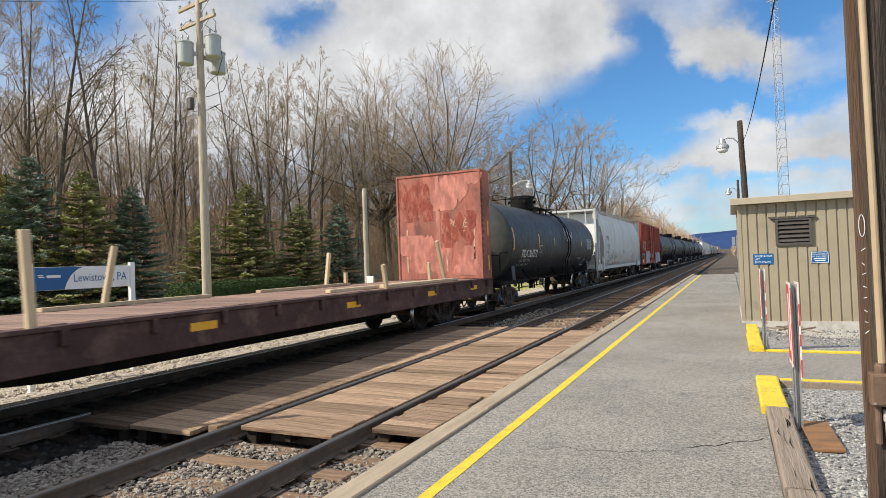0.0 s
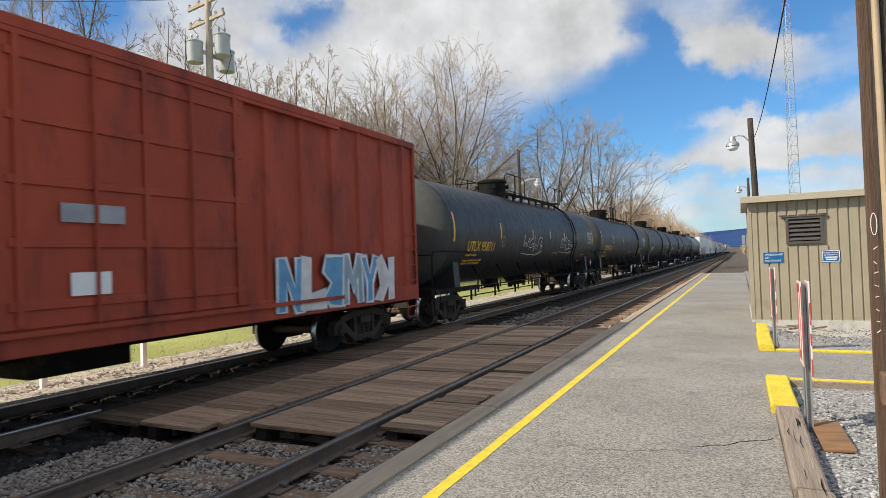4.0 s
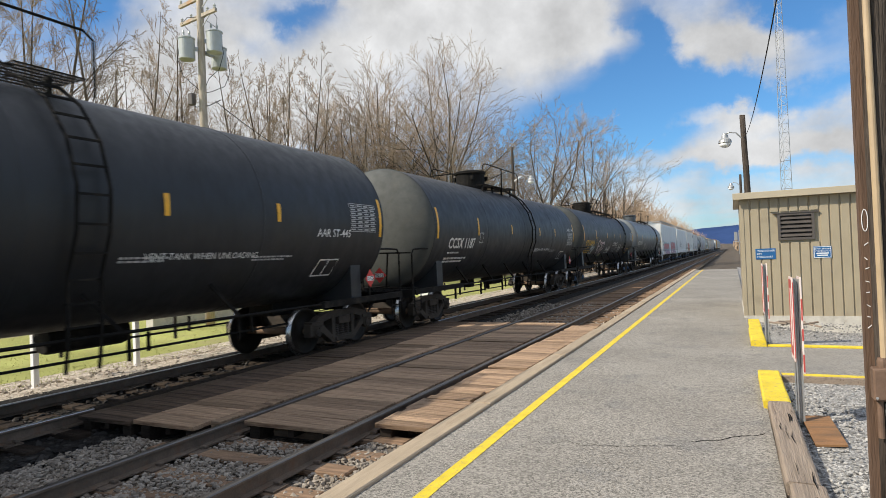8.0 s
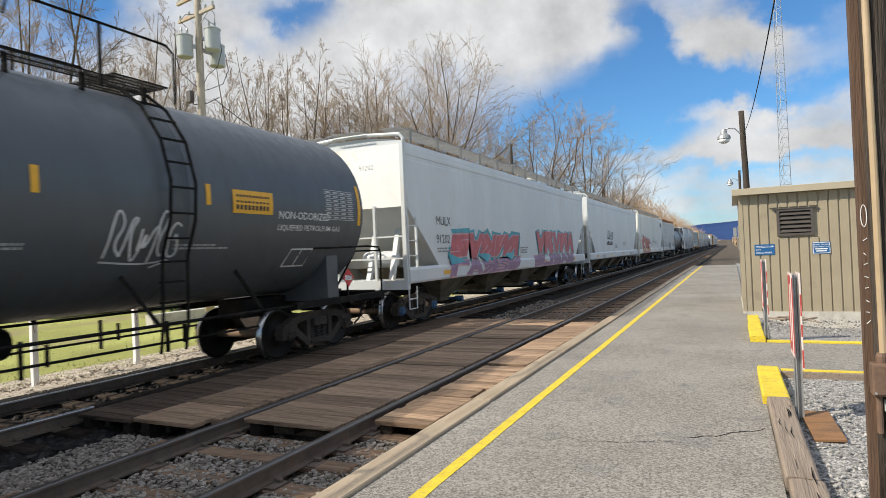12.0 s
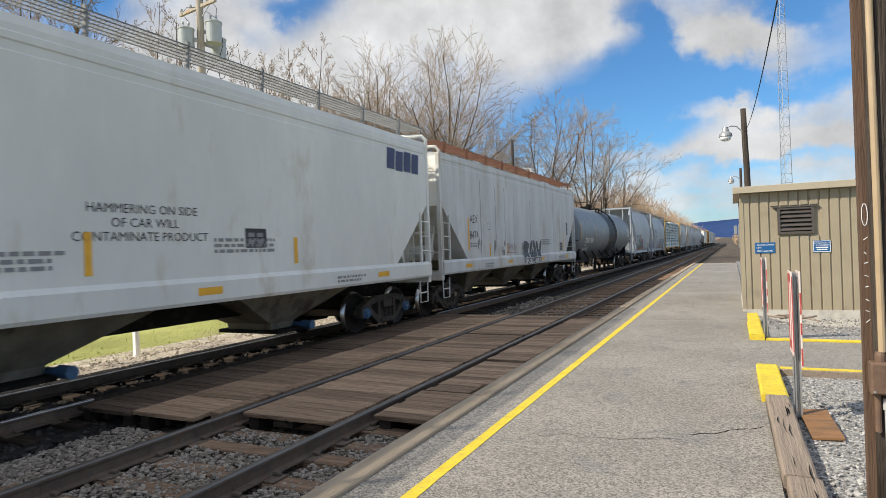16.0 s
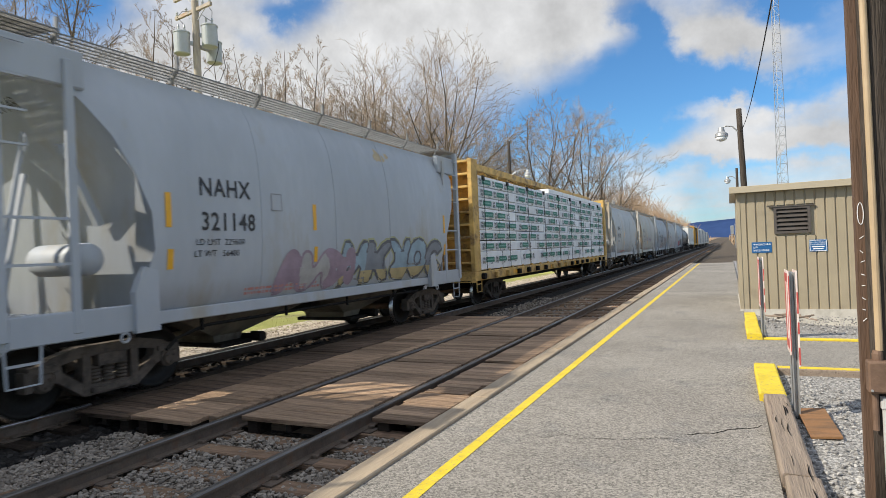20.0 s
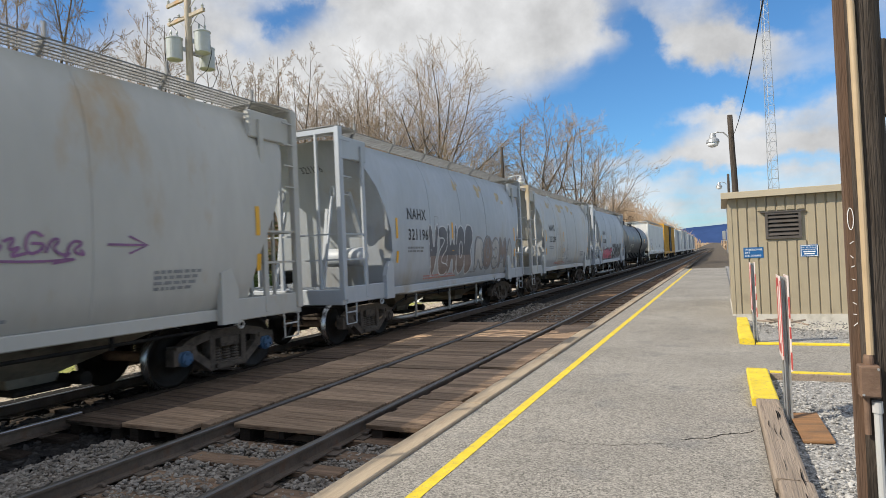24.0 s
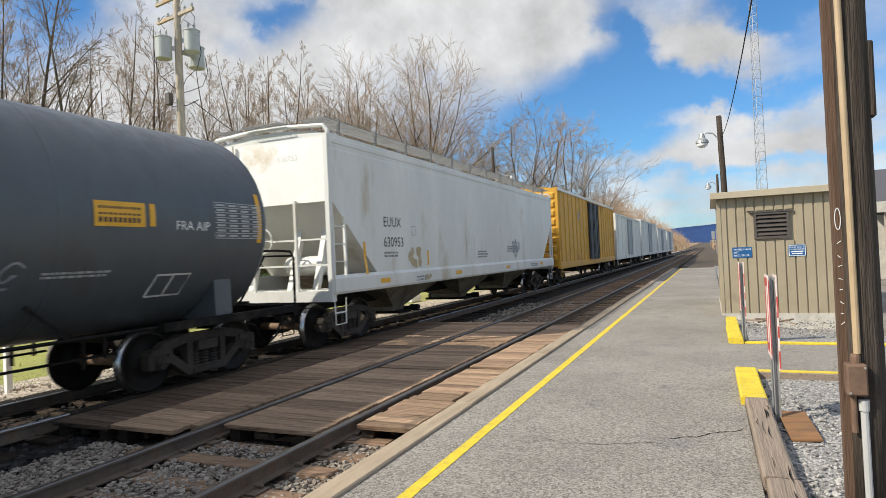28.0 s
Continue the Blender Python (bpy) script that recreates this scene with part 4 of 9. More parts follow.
def far_building():
    t = thing("depot_canopy", 6.0, 27.0, -0.4, "pale building with a brown canopy roof beyond the gravel", "building")
    part("wall", bevelled(new_box(0.6, 12.0, 6.0, 12.0, 0, 3.2), 0.02), CONCRETE, t)
    bm = bmesh.new()
    loft(bm, [[(x, -2.0, 3.25), (x, -2.0, 3.38), (x, 5.5, 5.2), (x, 12.5, 3.3), (x, 12.5, 3.2), (x, 5.5, 5.05)] for x in (-0.75, 12.6)])
    bmesh.ops.recalc_face_normals(bm, faces=bm.faces[:])
    part("roof", bm, BRONZE, t, "brown metal canopy roof")
    part("fascia", new_box(-0.78, 12.6, -2.06, -2.0, 3.05, 3.42), CONCRETE, t)
    for x in (-0.35, 2.6, 5.6, 8.6):
        part("post", bevelled(new_box(x - 0.09, x + 0.09, -1.7, -1.5, 0, 3.2), 0.01), PALEPOLE, t)
        part("brace", bar(bmesh.new(), (x, -1.6, 2.4), (x + 0.8, -1.6, 3.15), 0.1), PALEPOLE, t)
    for x in (2.0, 5.0):
        wn_ = part("window", new_box(x, x + 1.2, 5.97, 5.995, 1.0, 2.3), BLACKHOLE, t)
        part("sill", new_box(x - 0.1, x + 1.3, 5.9, 5.99, 0.92, 1.0), WHITE, wn_)
    strip("yard", 3.2, 40, 14.0, 60, -0.065, ASPHALT, "grey asphalt yard behind the shed", "yard", 0.3)


far_building()


# small box and marker seen low across the lawn
tagged(part("utility_cabinet", bevelled(new_box(-14.2, -13.6, 27.0, 28.0, -0.4, 0.2), 0.03), WHITE), "low white utility cabinet standing on the lawn", "cabinet")
tagged(part("concrete_border", bevelled(new_box(-19.5, -19.1, 15.5, 22.5, -0.4, 0.05), 0.02), CONCRETE), "low pale concrete border along the lawn", "border")


# ---- ballast stones near the camera ----
def stones():
    rng = random.Random(31)
    base = bmesh.new()
    bmesh.ops.create_icosphere(base, subdivisions=1, radius=1.0)
    co = [tuple(v.co) for v in base.verts]
    fc = [tuple(v.index for v in f.verts) for f in base.faces]
    base.free()

    def heap(name, regions, m, label):
        V_, F_ = [], []
        for x0, x1, y0, y1, z, n, s0, s1 in regions:
            for _ in range(n):
                c = (rng.uniform(x0, x1), y0 + (y1 - y0) * rng.random() ** 1.3, z + rng.uniform(-0.025, 0.02))
                s = rng.uniform(s0, s1)
                sc = (s * rng.uniform(0.7, 1.3), s * rng.uniform(0.7, 1.3), s * rng.uniform(0.5, 0.95))
                a = rng.uniform(0, 6.28)
                ca, sa = math.cos(a), math.sin(a)
                o = len(V_)
                for p in co:
                    k = 1 + 0.75 * (rng.random() - 0.5)
                    px, py, pz = p[0] * sc[0] * k, p[1] * sc[1] * k, p[2] * sc[2] * k
                    V_.append((c[0] + px * ca - py * sa, c[1] + px * sa + py * ca, c[2] + pz))
                F_.extend(tuple(i + o for i in f) for f in fc)
        me = bpy.data.meshes.new(name)
        me.from_pydata(V_, [], F_)
        me.materials.append(m)
        tagged(place(name, me), label, "stones", kind="stuff")

    heap("ballast_stones", [(-5.25, -3.95, 2.2, 5.35, -0.190, 5200, 0.012, 0.030), (-3.72, -3.0, 2.2, 5.75, -0.205, 3400, 0.012, 0.032), (-6.75, -5.5, 2.5, 5.0, -0.215, 5200, 0.012, 0.032),
                            (-5.25, -3.95, 15.6, 24, -0.20, 900, 0.025, 0.05), (-3.72, -3.0, 15.4, 26, -0.22, 700, 0.025, 0.05), (-6.9, -5.5, 15.6, 24, -0.22, 900, 0.025, 0.05)], STONES, "loose crushed grey ballast stones between the rails")
    heap("track_stones", [(-7.6, -6.6, 2.5, 5.6, -0.23, 500, 0.02, 0.05), (-9.15, -7.9, 3, 22, -0.20, 1500, 0.025, 0.05)], DARKSTONES, "ballast stones under the train, darkened for its shade")
    heap("shoulder_stones", [(-12.6, -10.8, 4, 16, -0.36, 1500, 0.012, 0.035), (-10.9, -9.9, 3, 22, -0.10, 2600, 0.012, 0.03)], PEA, "small pale stones on the gravel shoulder")
    heap("gravel_stones", [(0.56, 1.6, 5.0, 9.45, -0.075, 2600, 0.008, 0.02), (0.5, 2.6, 12.65, 17, -0.12, 900, 0.01, 0.025), (0.56, 1.3, 4.0, 6.0, -0.075, 700, 0.008, 0.018)], GRAVELSTONES, "loose pale gravel stones beside the kerb")


def stone_mat(name, a, b):
    """Stones that differ one from the next."""
    m = mat(name, a, 0.9, var=0.2, scale=20, bump=0.2, bscale=60, spec=0.15)
    t = m.node_tree
    bs = t.nodes["Principled BSDF"]
    g = t.nodes.new("ShaderNodeNewGeometry")
    mx = t.nodes.new("ShaderNodeMix")
    mx.data_type = "RGBA"
    mx.inputs[6].default_value, mx.inputs[7].default_value = (*a, 1), (*b, 1)
    t.links.new(g.outputs["Random Per Island"], mx.inputs["Factor"])
    t.links.new(mx.outputs[2], bs.inputs["Base Color"])
    return m


STONES = stone_mat("ballast_stones", (0.15, 0.125, 0.10), (0.37, 0.325, 0.27))
# stones below the train, their shade put into the colour
DARKSTONES = stone_mat("shaded_stones", (0.02, 0.018, 0.017), (0.06, 0.055, 0.05))
GRAVELSTONES = stone_mat("gravel_stones", (0.13, 0.125, 0.12), (0.50, 0.48, 0.45))
stones()


# ---- woods ----
def tube(V_, F_, pts, radii, n):
    """Adds a tapered bent tube to the vertex and face lists."""
    base = len(V_)
    for i, p in enumerate(pts):
        d = (pts[min(i + 1, len(pts) - 1)] - pts[max(i - 1, 0)])
        if d.length < 1e-6:
            d = Vector((0, 0, 1))
        d.normalize()
        u = d.orthogonal().normalized()
        w = d.cross(u)
        for k in range(n):
            a = 2 * math.pi * k / n
            V_.append(p + (u * math.cos(a) + w * math.sin(a)) * radii[i])
    for i in range(len(pts) - 1):
        for k in range(n):
            j = (k + 1) % n
            a = base + i * n
            F_.append((a + k, a + j, a + n + j, a + n + k))


def bare_tree(seed, h, fork, limbs, angles, reach, kids, wood, rmin=0.012, crooked=0.07, rise=0.10, stems=1, spread=12, ball=False):
    """Bare winter tree: (trunk and limbs, fine crown) meshes. fork: share of h where the limbs begin; angles: least and greatest angle of a limb from
    its trunk; reach: length of the lowest limb as a share of h; kids: side shoots on a limb, a branch, a twig; ball: limbs all fan out from the fork."""
    rng = random.Random(seed)
    WV, WF, TV, TF = [], [], [], []

    def wander(p, d, length, bend, n, up=0.0):
        pts = [p.copy()]
        d = d.normalized()
        for _ in range(n):
            d = (d + Vector((rng.gauss(0, bend), rng.gauss(0, bend), rng.gauss(0, bend) + up))).normalized()
            pts.append(pts[-1] + d * length / n)
        return pts

    def turned(d, angle):
        u = d.orthogonal().normalized()
        a = rng.uniform(0, 6.283)
        side = u * math.cos(a) + d.cross(u) * math.sin(a)
        return (d * math.cos(angle) + side * math.sin(angle)).normalized()

    def branch(p, d, length, r, level):
        n = (4, 3, 2, 1)[level]
        pts = wander(p, d, length, crooked * (1 + 0.25 * level), n, rise * (1 - 0.3 * level))
        r1 = max(rmin * 0.6, r * 0.32)
        radii = [r + (r1 - r) * i / n for i in range(n + 1)]
        if r > 0.032:
            tube(WV, WF, pts, radii, 5)
        else:
            tube(TV, TF, pts, radii, 3)
        if level == len(kids):
            return
        for k in range(kids[level]):
            q = 0.20 + 0.79 * (k + rng.random()) / kids[level]
            i = min(n - 1, int(q * n))
            at = pts[i].lerp(pts[i + 1], q * n - i)
            nd = turned((pts[i + 1] - pts[i]).normalized(), radians(rng.uniform(20, 46)))
            branch(at, nd, length * rng.uniform(0.34, 0.60) * (1.12 - 0.5 * q), max(rmin, (r + (r1 - r) * q) * 0.58), level + 1)

    for s in range(stems):
        a = rng.uniform(0, 6.28)
        tilt = math.tan(radians(spread)) * (0.3 if s == 0 else 1) if stems > 1 else 0.02
        d = Vector((tilt * math.cos(a), tilt * math.sin(a), 1))
        top = h * (1 if s == 0 else rng.uniform(0.72, 0.95))
        rs = wood * (1 if s == 0 else rng.uniform(0.6, 0.85))
        if ball:
            pts = wander(Vector((0.3 * s, 0, -0.3)), d, h * fork + 0.3, 0.03, 3)
            tube(WV, WF, pts, [rs * 1.25, rs, rs * 0.95, rs * 0.85], 8)
            for k in range(limbs):
                angle = radians(angles[0] + (angles[1] - angles[0]) * math.sqrt((k + 0.4) / limbs))
                a = 2.4 * k + rng.uniform(-0.3, 0.3)
                nd = Vector((math.sin(angle) * math.cos(a), math.sin(angle) * math.sin(a), math.cos(angle)))
                branch(pts[-1] - Vector((0, 0, 1.6 * rng.random())), nd, (top - h * fork) * (1 - reach * (angle / radians(70)) ** 2) * rng.uniform(0.9, 1.03), rs * rng.uniform(0.22, 0.42), 0)
        else:
            n = 9
            pts = wander(Vector((0.35 * s, 0, -0.3)), d, top, 0.03, n, 0.02)
            radii = [max(rmin, rs * (1 - 0.93 * (i / n) ** 0.85)) for i in range(n + 1)]
            tube(WV, WF, pts, radii, 7)
            for k in range(limbs):
                q = fork + (0.98 - fork) * (k + rng.random()) / limbs
                i = min(n - 1, int(q * n))
                at = pts[i].lerp(pts[i + 1], q * n - i)
                nd = turned((pts[i + 1] - pts[i]).normalized(), radians(rng.uniform(*angles)))
                ln = top * reach * (1.12 - 0.85 * (q - fork) / (1 - fork)) * rng.uniform(0.7, 1.15)
                branch(at, nd, ln, max(rmin * 1.4, radii[i] * rng.uniform(0.35, 0.55)), 0)

    def mk(name, v, f, m):
        me = bpy.data.meshes.new(name)
        me.from_pydata(v, [], f)
        me.materials.append(m)
        return me
    return mk("trunk", WV, WF, BARK), mk("crown", TV, TF, TWIG)


TALL = [bare_tree(100 + k, 20, 0.34, 15, (26, 56), 0.25, (6, 4, 3), 0.20, 0.012, crooked=0.11, rise=0.12, stems=1 + k % 2, spread=8) for k in range(4)]
SLIM = [bare_tree(120 + k, 18, 0.36, 11, (22, 45), 0.20, (4, 3, 2), 0.115, 0.014, rise=0.16, stems=1 + k // 2, spread=7) for k in range(4)]
ROUND = [bare_tree(140 + k, 20, 0.36, 26, (3, 74), 0.44, (9, 7, 4), 0.24, 0.012, crooked=0.08, rise=0.03, ball=True) for k in range(2)]
GNARLED = [bare_tree(150 + k, 18, 0.30, 7, (4, 44), 0.45, (8, 6, 5), 0.27, 0.013, crooked=0.15, rise=0.03, ball=True) for k in range(2)]
SHRUB = [bare_tree(160 + k, 6, 0.06, 8, (10, 60), 0.1, (5, 4), 0.05, 0.012, crooked=0.1, ball=True) for k in range(3)]


def plant(meshes, x, y, scale, rz, label, group, z=None):
    t = thing("bare_tree", x, y, (ground_z(x, y) if z is None else z) - 0.05, label, "tree", group, rz=rz)
    t.scale = (scale, scale, scale)
    place("trunk", meshes[0], t)
    place("crown", meshes[1], t)


def wood_edge(y):
    """How far left of the tracks the woods begin."""
    pts = [(0, 44), (20, 41), (40, 33), (52, 27), (70, 20), (100, 16), (160, 15), (400, 15)]
    for (y0, a), (y1, b) in zip(pts, pts[1:]):
        if y <= y1:
            return a + (b - a) * max(0, y - y0) / (y1 - y0)
    return 15


def woods():
    rng = random.Random(77)
    spots = []
    # tall trees of the front row: place, height, which form
    for x, y, h, k in ((-40.9, 23.1, 23.0, 1), (-39.2, 24.6, 24.0, 0), (-47.2, 28.3, 24.5, 2), (-37.3, 26.9, 22.3, 2), (-39.0, 31.3, 21.5, 3), (-45.5, 39.1, 24.0, 0),
                       (-43.1, 38.0, 22.5, 1), (-35.7, 37.8, 19.5, 3), (-33.4, 39.5, 19.8, 1), (-33.5, 43.3, 21.0, 3), (-44.0, 19.5, 23.0, 3),
                       (-36.2, 41.5, 20.5, 0), (-34.5, 46.5, 20.5, 2), (-37.5, 49.0, 21.5, 1), (-33.0, 50.5, 20.5, 3), (-36.8, 54.5, 21.5, 0), (-39.5, 45.0, 21.5, 2), (-31.0, 48.5, 18.5, 1)):
        plant(TALL[k], x, y, h / 20, 67 * x, "tall bare tree with a dark trunk at the wood's edge", "bare trees of the wood")
        spots.append((x, y))
    tries = 0
    while len(spots) < 128 and tries < 9000:
        tries += 1
        y = rng.uniform(14, 165) if rng.random() < 0.6 else rng.uniform(14, 75)
        edge = wood_edge(y)
        d = 3 + 50 * rng.random() ** 1.25
        x = -edge - d
        if math.atan2(-x, y) > radians(64.5):
            continue
        near = 3.4 if y < 90 else 4.4
        if 46 < y < 98 and d < 9:
            continue
        if any((x - a) ** 2 + (y - b) ** 2 < near * near for a, b in spots):
            continue
        spots.append((x, y))
        fade = 1.0 if y < 55 else max(0.60, 1.0 - (y - 55) / 150)
        if ground_z(x, y) > 4:
            fade *= 0.8
        if rng.random() < 0.35:
            plant(rng.choice(TALL), x, y, rng.uniform(0.82, 1.05) * fade, rng.uniform(0, 360), "tall bare grey-brown tree in the wood", "bare trees of the wood")
        else:
            plant(rng.choice(SLIM), x, y, rng.uniform(0.85, 1.15) * fade, rng.uniform(0, 360), "slim bare grey-brown tree in the wood", "bare trees of the wood")
    for x, y, k, h, rz in ((-25.4, 54.3, 0, 22.6, 20), (-32.1, 55.3, 1, 22.6, 140), (-35.5, 60, 0, 21.5, 200), (-27.5, 66, 1, 18.0, 80), (-22.0, 72.0, 0, 15.5, 300)):
        plant(ROUND[k], x, y, h / 20, rz, "broad bare tree with a round spreading crown above the line", "broad bare trees")
    for x, y, k, h, rz in ((-19.0, 69.4, 0, 20.2, 230), (-15.6, 72.4, 1, 18.6, 40), (-14.6, 80.0, 0, 17.0, 120), (-15.0, 94.0, 1, 14.5, 60)):
        plant(GNARLED[k], x, y, h / 18, rz, "crooked dark bare tree with open limbs above the line", "broad bare trees")
    for k in range(46):
        y = rng.uniform(16, 150)
        x = -wood_edge(y) + rng.uniform(-7, 0.8)
        if math.atan2(-x, y) > radians(64):
            continue
        plant(rng.choice(SHRUB), x, y, rng.uniform(0.6, 1.1), rng.uniform(0, 360), "tangled bare brown shrub at the wood's edge", "bare shrubs at the wood's edge")


woods()


def far_woods():
    """The line of bare woods beyond, along the track to the bend, and thin brush on the hill: too many to count."""
    rng = random.Random(5)
    V_, F_ = [], []
    for k in range(2600):
        y = 120 + 520 * rng.random() ** 1.6
        x = -15.5 - 26 * rng.random() ** 1.5 - (y - 120) * 0.01
        h = rng.uniform(7.0, 13.5) * (1.0 - 0.25 * (y - 120) / 500)
        p = Vector((x, y, -0.4))
        lean = Vector((rng.gauss(0, 0.1), rng.gauss(0, 0.1), 1))
        top = p + lean * h
        r = 0.05 + 0.0002 * y
        tube(V_, F_, [p, p.lerp(top, 0.5), top], [r * 1.4, r, r * 0.35], 3)
        for _ in range(7):
            q = rng.uniform(0.3, 0.95)
            b = p.lerp(top, q)
            a = rng.uniform(0, 6.28)
            ln = h * rng.uniform(0.12, 0.28)
            tube(V_, F_, [b, b + Vector((math.cos(a) * ln * 0.7, math.sin(a) * ln * 0.7, ln))], [r * 0.55, r * 0.25], 3)
    me = bpy.data.meshes.new("far_woods")
    me.from_pydata(V_, [], F_)
    me.materials.append(BRUSH)
    tagged(place("far_woods", me), "distant bare brown woods lining the track", "woods", kind="stuff")
    V_, F_ = [], []
    for k in range(3300):
        y = rng.uniform(14, 150)
        x = -wood_edge(y) - 3 - 70 * rng.random() ** 1.25
        if math.atan2(-x, y) > radians(65):
            continue
        h = rng.uniform(4, 12.5)
        p = Vector((x, y, ground_z(x, y) - 0.1))
        top = p + Vector((rng.gauss(0, 0.12), rng.gauss(0, 0.12), 1)) * h
        r = rng.uniform(0.025, 0.07)
        tube(V_, F_, [p, p.lerp(top, 0.5) + Vector((rng.gauss(0, 0.25), rng.gauss(0, 0.25), 0)), top], [r, r * 0.7, r * 0.25], 3)
        for _ in range(9):
            q = rng.uniform(0.25, 0.97)
            b = p.lerp(top, q)
            a = rng.uniform(0, 6.28)
            ln = h * rng.uniform(0.08, 0.24)
            e = b + Vector((math.cos(a) * 0.75, math.sin(a) * 0.75, rng.uniform(0.5, 1.1))) * ln
            tube(V_, F_, [b, e], [r * 0.4, 0.012], 3)
            for _ in range(2):
                a = rng.uniform(0, 6.28)
                c = b.lerp(e, rng.uniform(0.4, 0.9))
                tube(V_, F_, [c, c + Vector((math.cos(a), math.sin(a), 0.8)) * ln * 0.4], [0.014, 0.009], 3)
    me = bpy.data.meshes.new("hill_woods")
    me.from_pydata(V_, [], F_)
    me.materials.append(BRUSH)
    tagged(place("hill_woods", me), "crowded thin bare trees up the hillside", "woods", kind="stuff")
    V_, F_ = [], []
    for k in range(14000):
        y = rng.uniform(12, 150)
        edge = wood_edge(y)
        x = -edge + 1.5 - 50 * rng.random() ** 1.6
        if math.atan2(-x, y) > radians(65):
            continue
        h = rng.uniform(0.8, 4.4)
        z = ground_z(x, y) - 0.05
        p = Vector((x, y, z))
        a = rng.uniform(0, 6.28)
        o = Vector((math.cos(a), math.sin(a), 0)) * h * rng.uniform(0.1, 0.55)
        r = rng.uniform(0.011, 0.024)
        tube(V_, F_, [p, p + o * 0.4 + Vector((0, 0, h * 0.6)), p + o + Vector((0, 0, h * 0.95))], [r, r * 0.8, r * 0.4], 3)
        for _ in range(2):
            q = p + o * 0.4 + Vector((0, 0, h * rng.uniform(0.35, 0.65)))
            a = rng.uniform(0, 6.28)
            tube(V_, F_, [q, q + Vector((math.cos(a), math.sin(a), 0.9)) * h * 0.3], [r * 0.7, r * 0.35], 3)
    me = bpy.data.meshes.new("brush")
    me.from_pydata(V_, [], F_)
    me.materials.append(BRUSH)
    tagged(place("brush", me), "thin brown brush covering the wooded hillside", "brush", kind="stuff")


far_woods()


# ---- spruces and hedge ----
def spruce_meshes(seed, h, w, material):
    """Spruce of uneven whorls, with drooping boughs that carry short sprays on both sides."""
    rng = random.Random(seed)
    TV, TF, NV, NF = [], [], [], []
    tube(TV, TF, [Vector((0, 0, 0)), Vector((0, 0, h * 0.5)), Vector((0, 0, h))], [0.13, 0.07, 0.015], 6)
    z = 0.3
    while z < h * 0.99:
        q = z / h
        reach = w * (1 - q) ** 0.9 * rng.uniform(0.72, 1.18) + 0.10
        n = max(4, int(10 * (1 - 0.5 * q)))
        a0 = rng.uniform(0, 6.28)
        for k in range(n):
            a = a0 + 6.283 * k / n + rng.uniform(-0.25, 0.25)
            rr = reach * rng.uniform(0.55, 1.2)
            d = Vector((math.cos(a), math.sin(a), 0))
            root = Vector((0, 0, z + rng.uniform(-0.12, 0.12)))
            sag = rng.uniform(-0.34, -0.02) + 0.55 * q
            mid = root + d * rr * 0.55 + Vector((0, 0, sag * rr * 0.62))
            tip = root + d * rr + Vector((0, 0, sag * rr * 0.72 + 0.06 * rr))
            tube(TV, TF, [root, mid, tip], [0.024, 0.016, 0.005], 3)
            m = max(6, int(rr / 0.055))
            side = Vector((-d.y, d.x, 0))
            for i in range(m):
                s = (i + rng.random()) / m
                if s < 0.18:
                    continue
                b = root.lerp(mid, s / 0.55) if s < 0.55 else mid.lerp(tip, (s - 0.55) / 0.45)
                for sg in (-1, 1):
                    ln = (0.14 + 0.32 * (1 - abs(2 * s - 0.9)) * min(1, rr)) * rng.uniform(0.6, 1.15)
                    e = b + side * sg * ln + d * ln * rng.uniform(0.5, 1.0) + Vector((0, 0, rng.uniform(-0.13, 0.04)))
                    wv = Vector((0, 0, 1)).cross(e - b).normalized() * 0.05 + Vector((0, 0, rng.uniform(-0.04, 0.04)))
                    o = len(NV)
                    NV.extend([b, b.lerp(e, 0.5) + wv, e, b.lerp(e, 0.5) - wv - Vector((0, 0, 0.03))])
                    NF.append((o, o + 1, o + 2, o + 3))
        z += 0.17 + 0.16 * (1 - q)
    out = []
    for name, v, f, m in (("trunk", TV, TF, BARK), ("needles", NV, NF, material)):
        me = bpy.data.meshes.new(name)
        me.from_pydata(v, [], f)
        me.materials.append(m)
        out.append(me)
    return out


SPRUCE = [spruce_meshes(200, 8.0, 3.7, NEEDLE), spruce_meshes(201, 8.0, 3.9, NEEDLEYOUNG), spruce_meshes(202, 8.0, 3.9, NEEDLE)]
for i, (px, py, hh, k) in enumerate(((-31.8, 19.0, 8.4, 0), (-29.8, 20.4, 7.7, 1), (-28.6, 22.3, 6.9, 2), (-34.8, 17.0, 8.6, 2), (-36.5, 20.5, 8.2, 1), (-27.2, 29.3, 7.7, 1), (-24.8, 31.4, 6.4, 1), (-24.0, 34.5, 6.5, 0), (-29.5, 27.6, 5.6, 1))):
    t = thing("spruce", px, py, -0.45, "yellow-green spruce standing on the lawn before the wood" if k == 1 else "blue-green spruce standing on the lawn before the wood", "tree", "spruces on the lawn", rz=47 * i)
    t.scale = (hh / 8, hh / 8, hh / 8)
    place("trunk", SPRUCE[k][0], t)
    place("needles", SPRUCE[k][1], t)


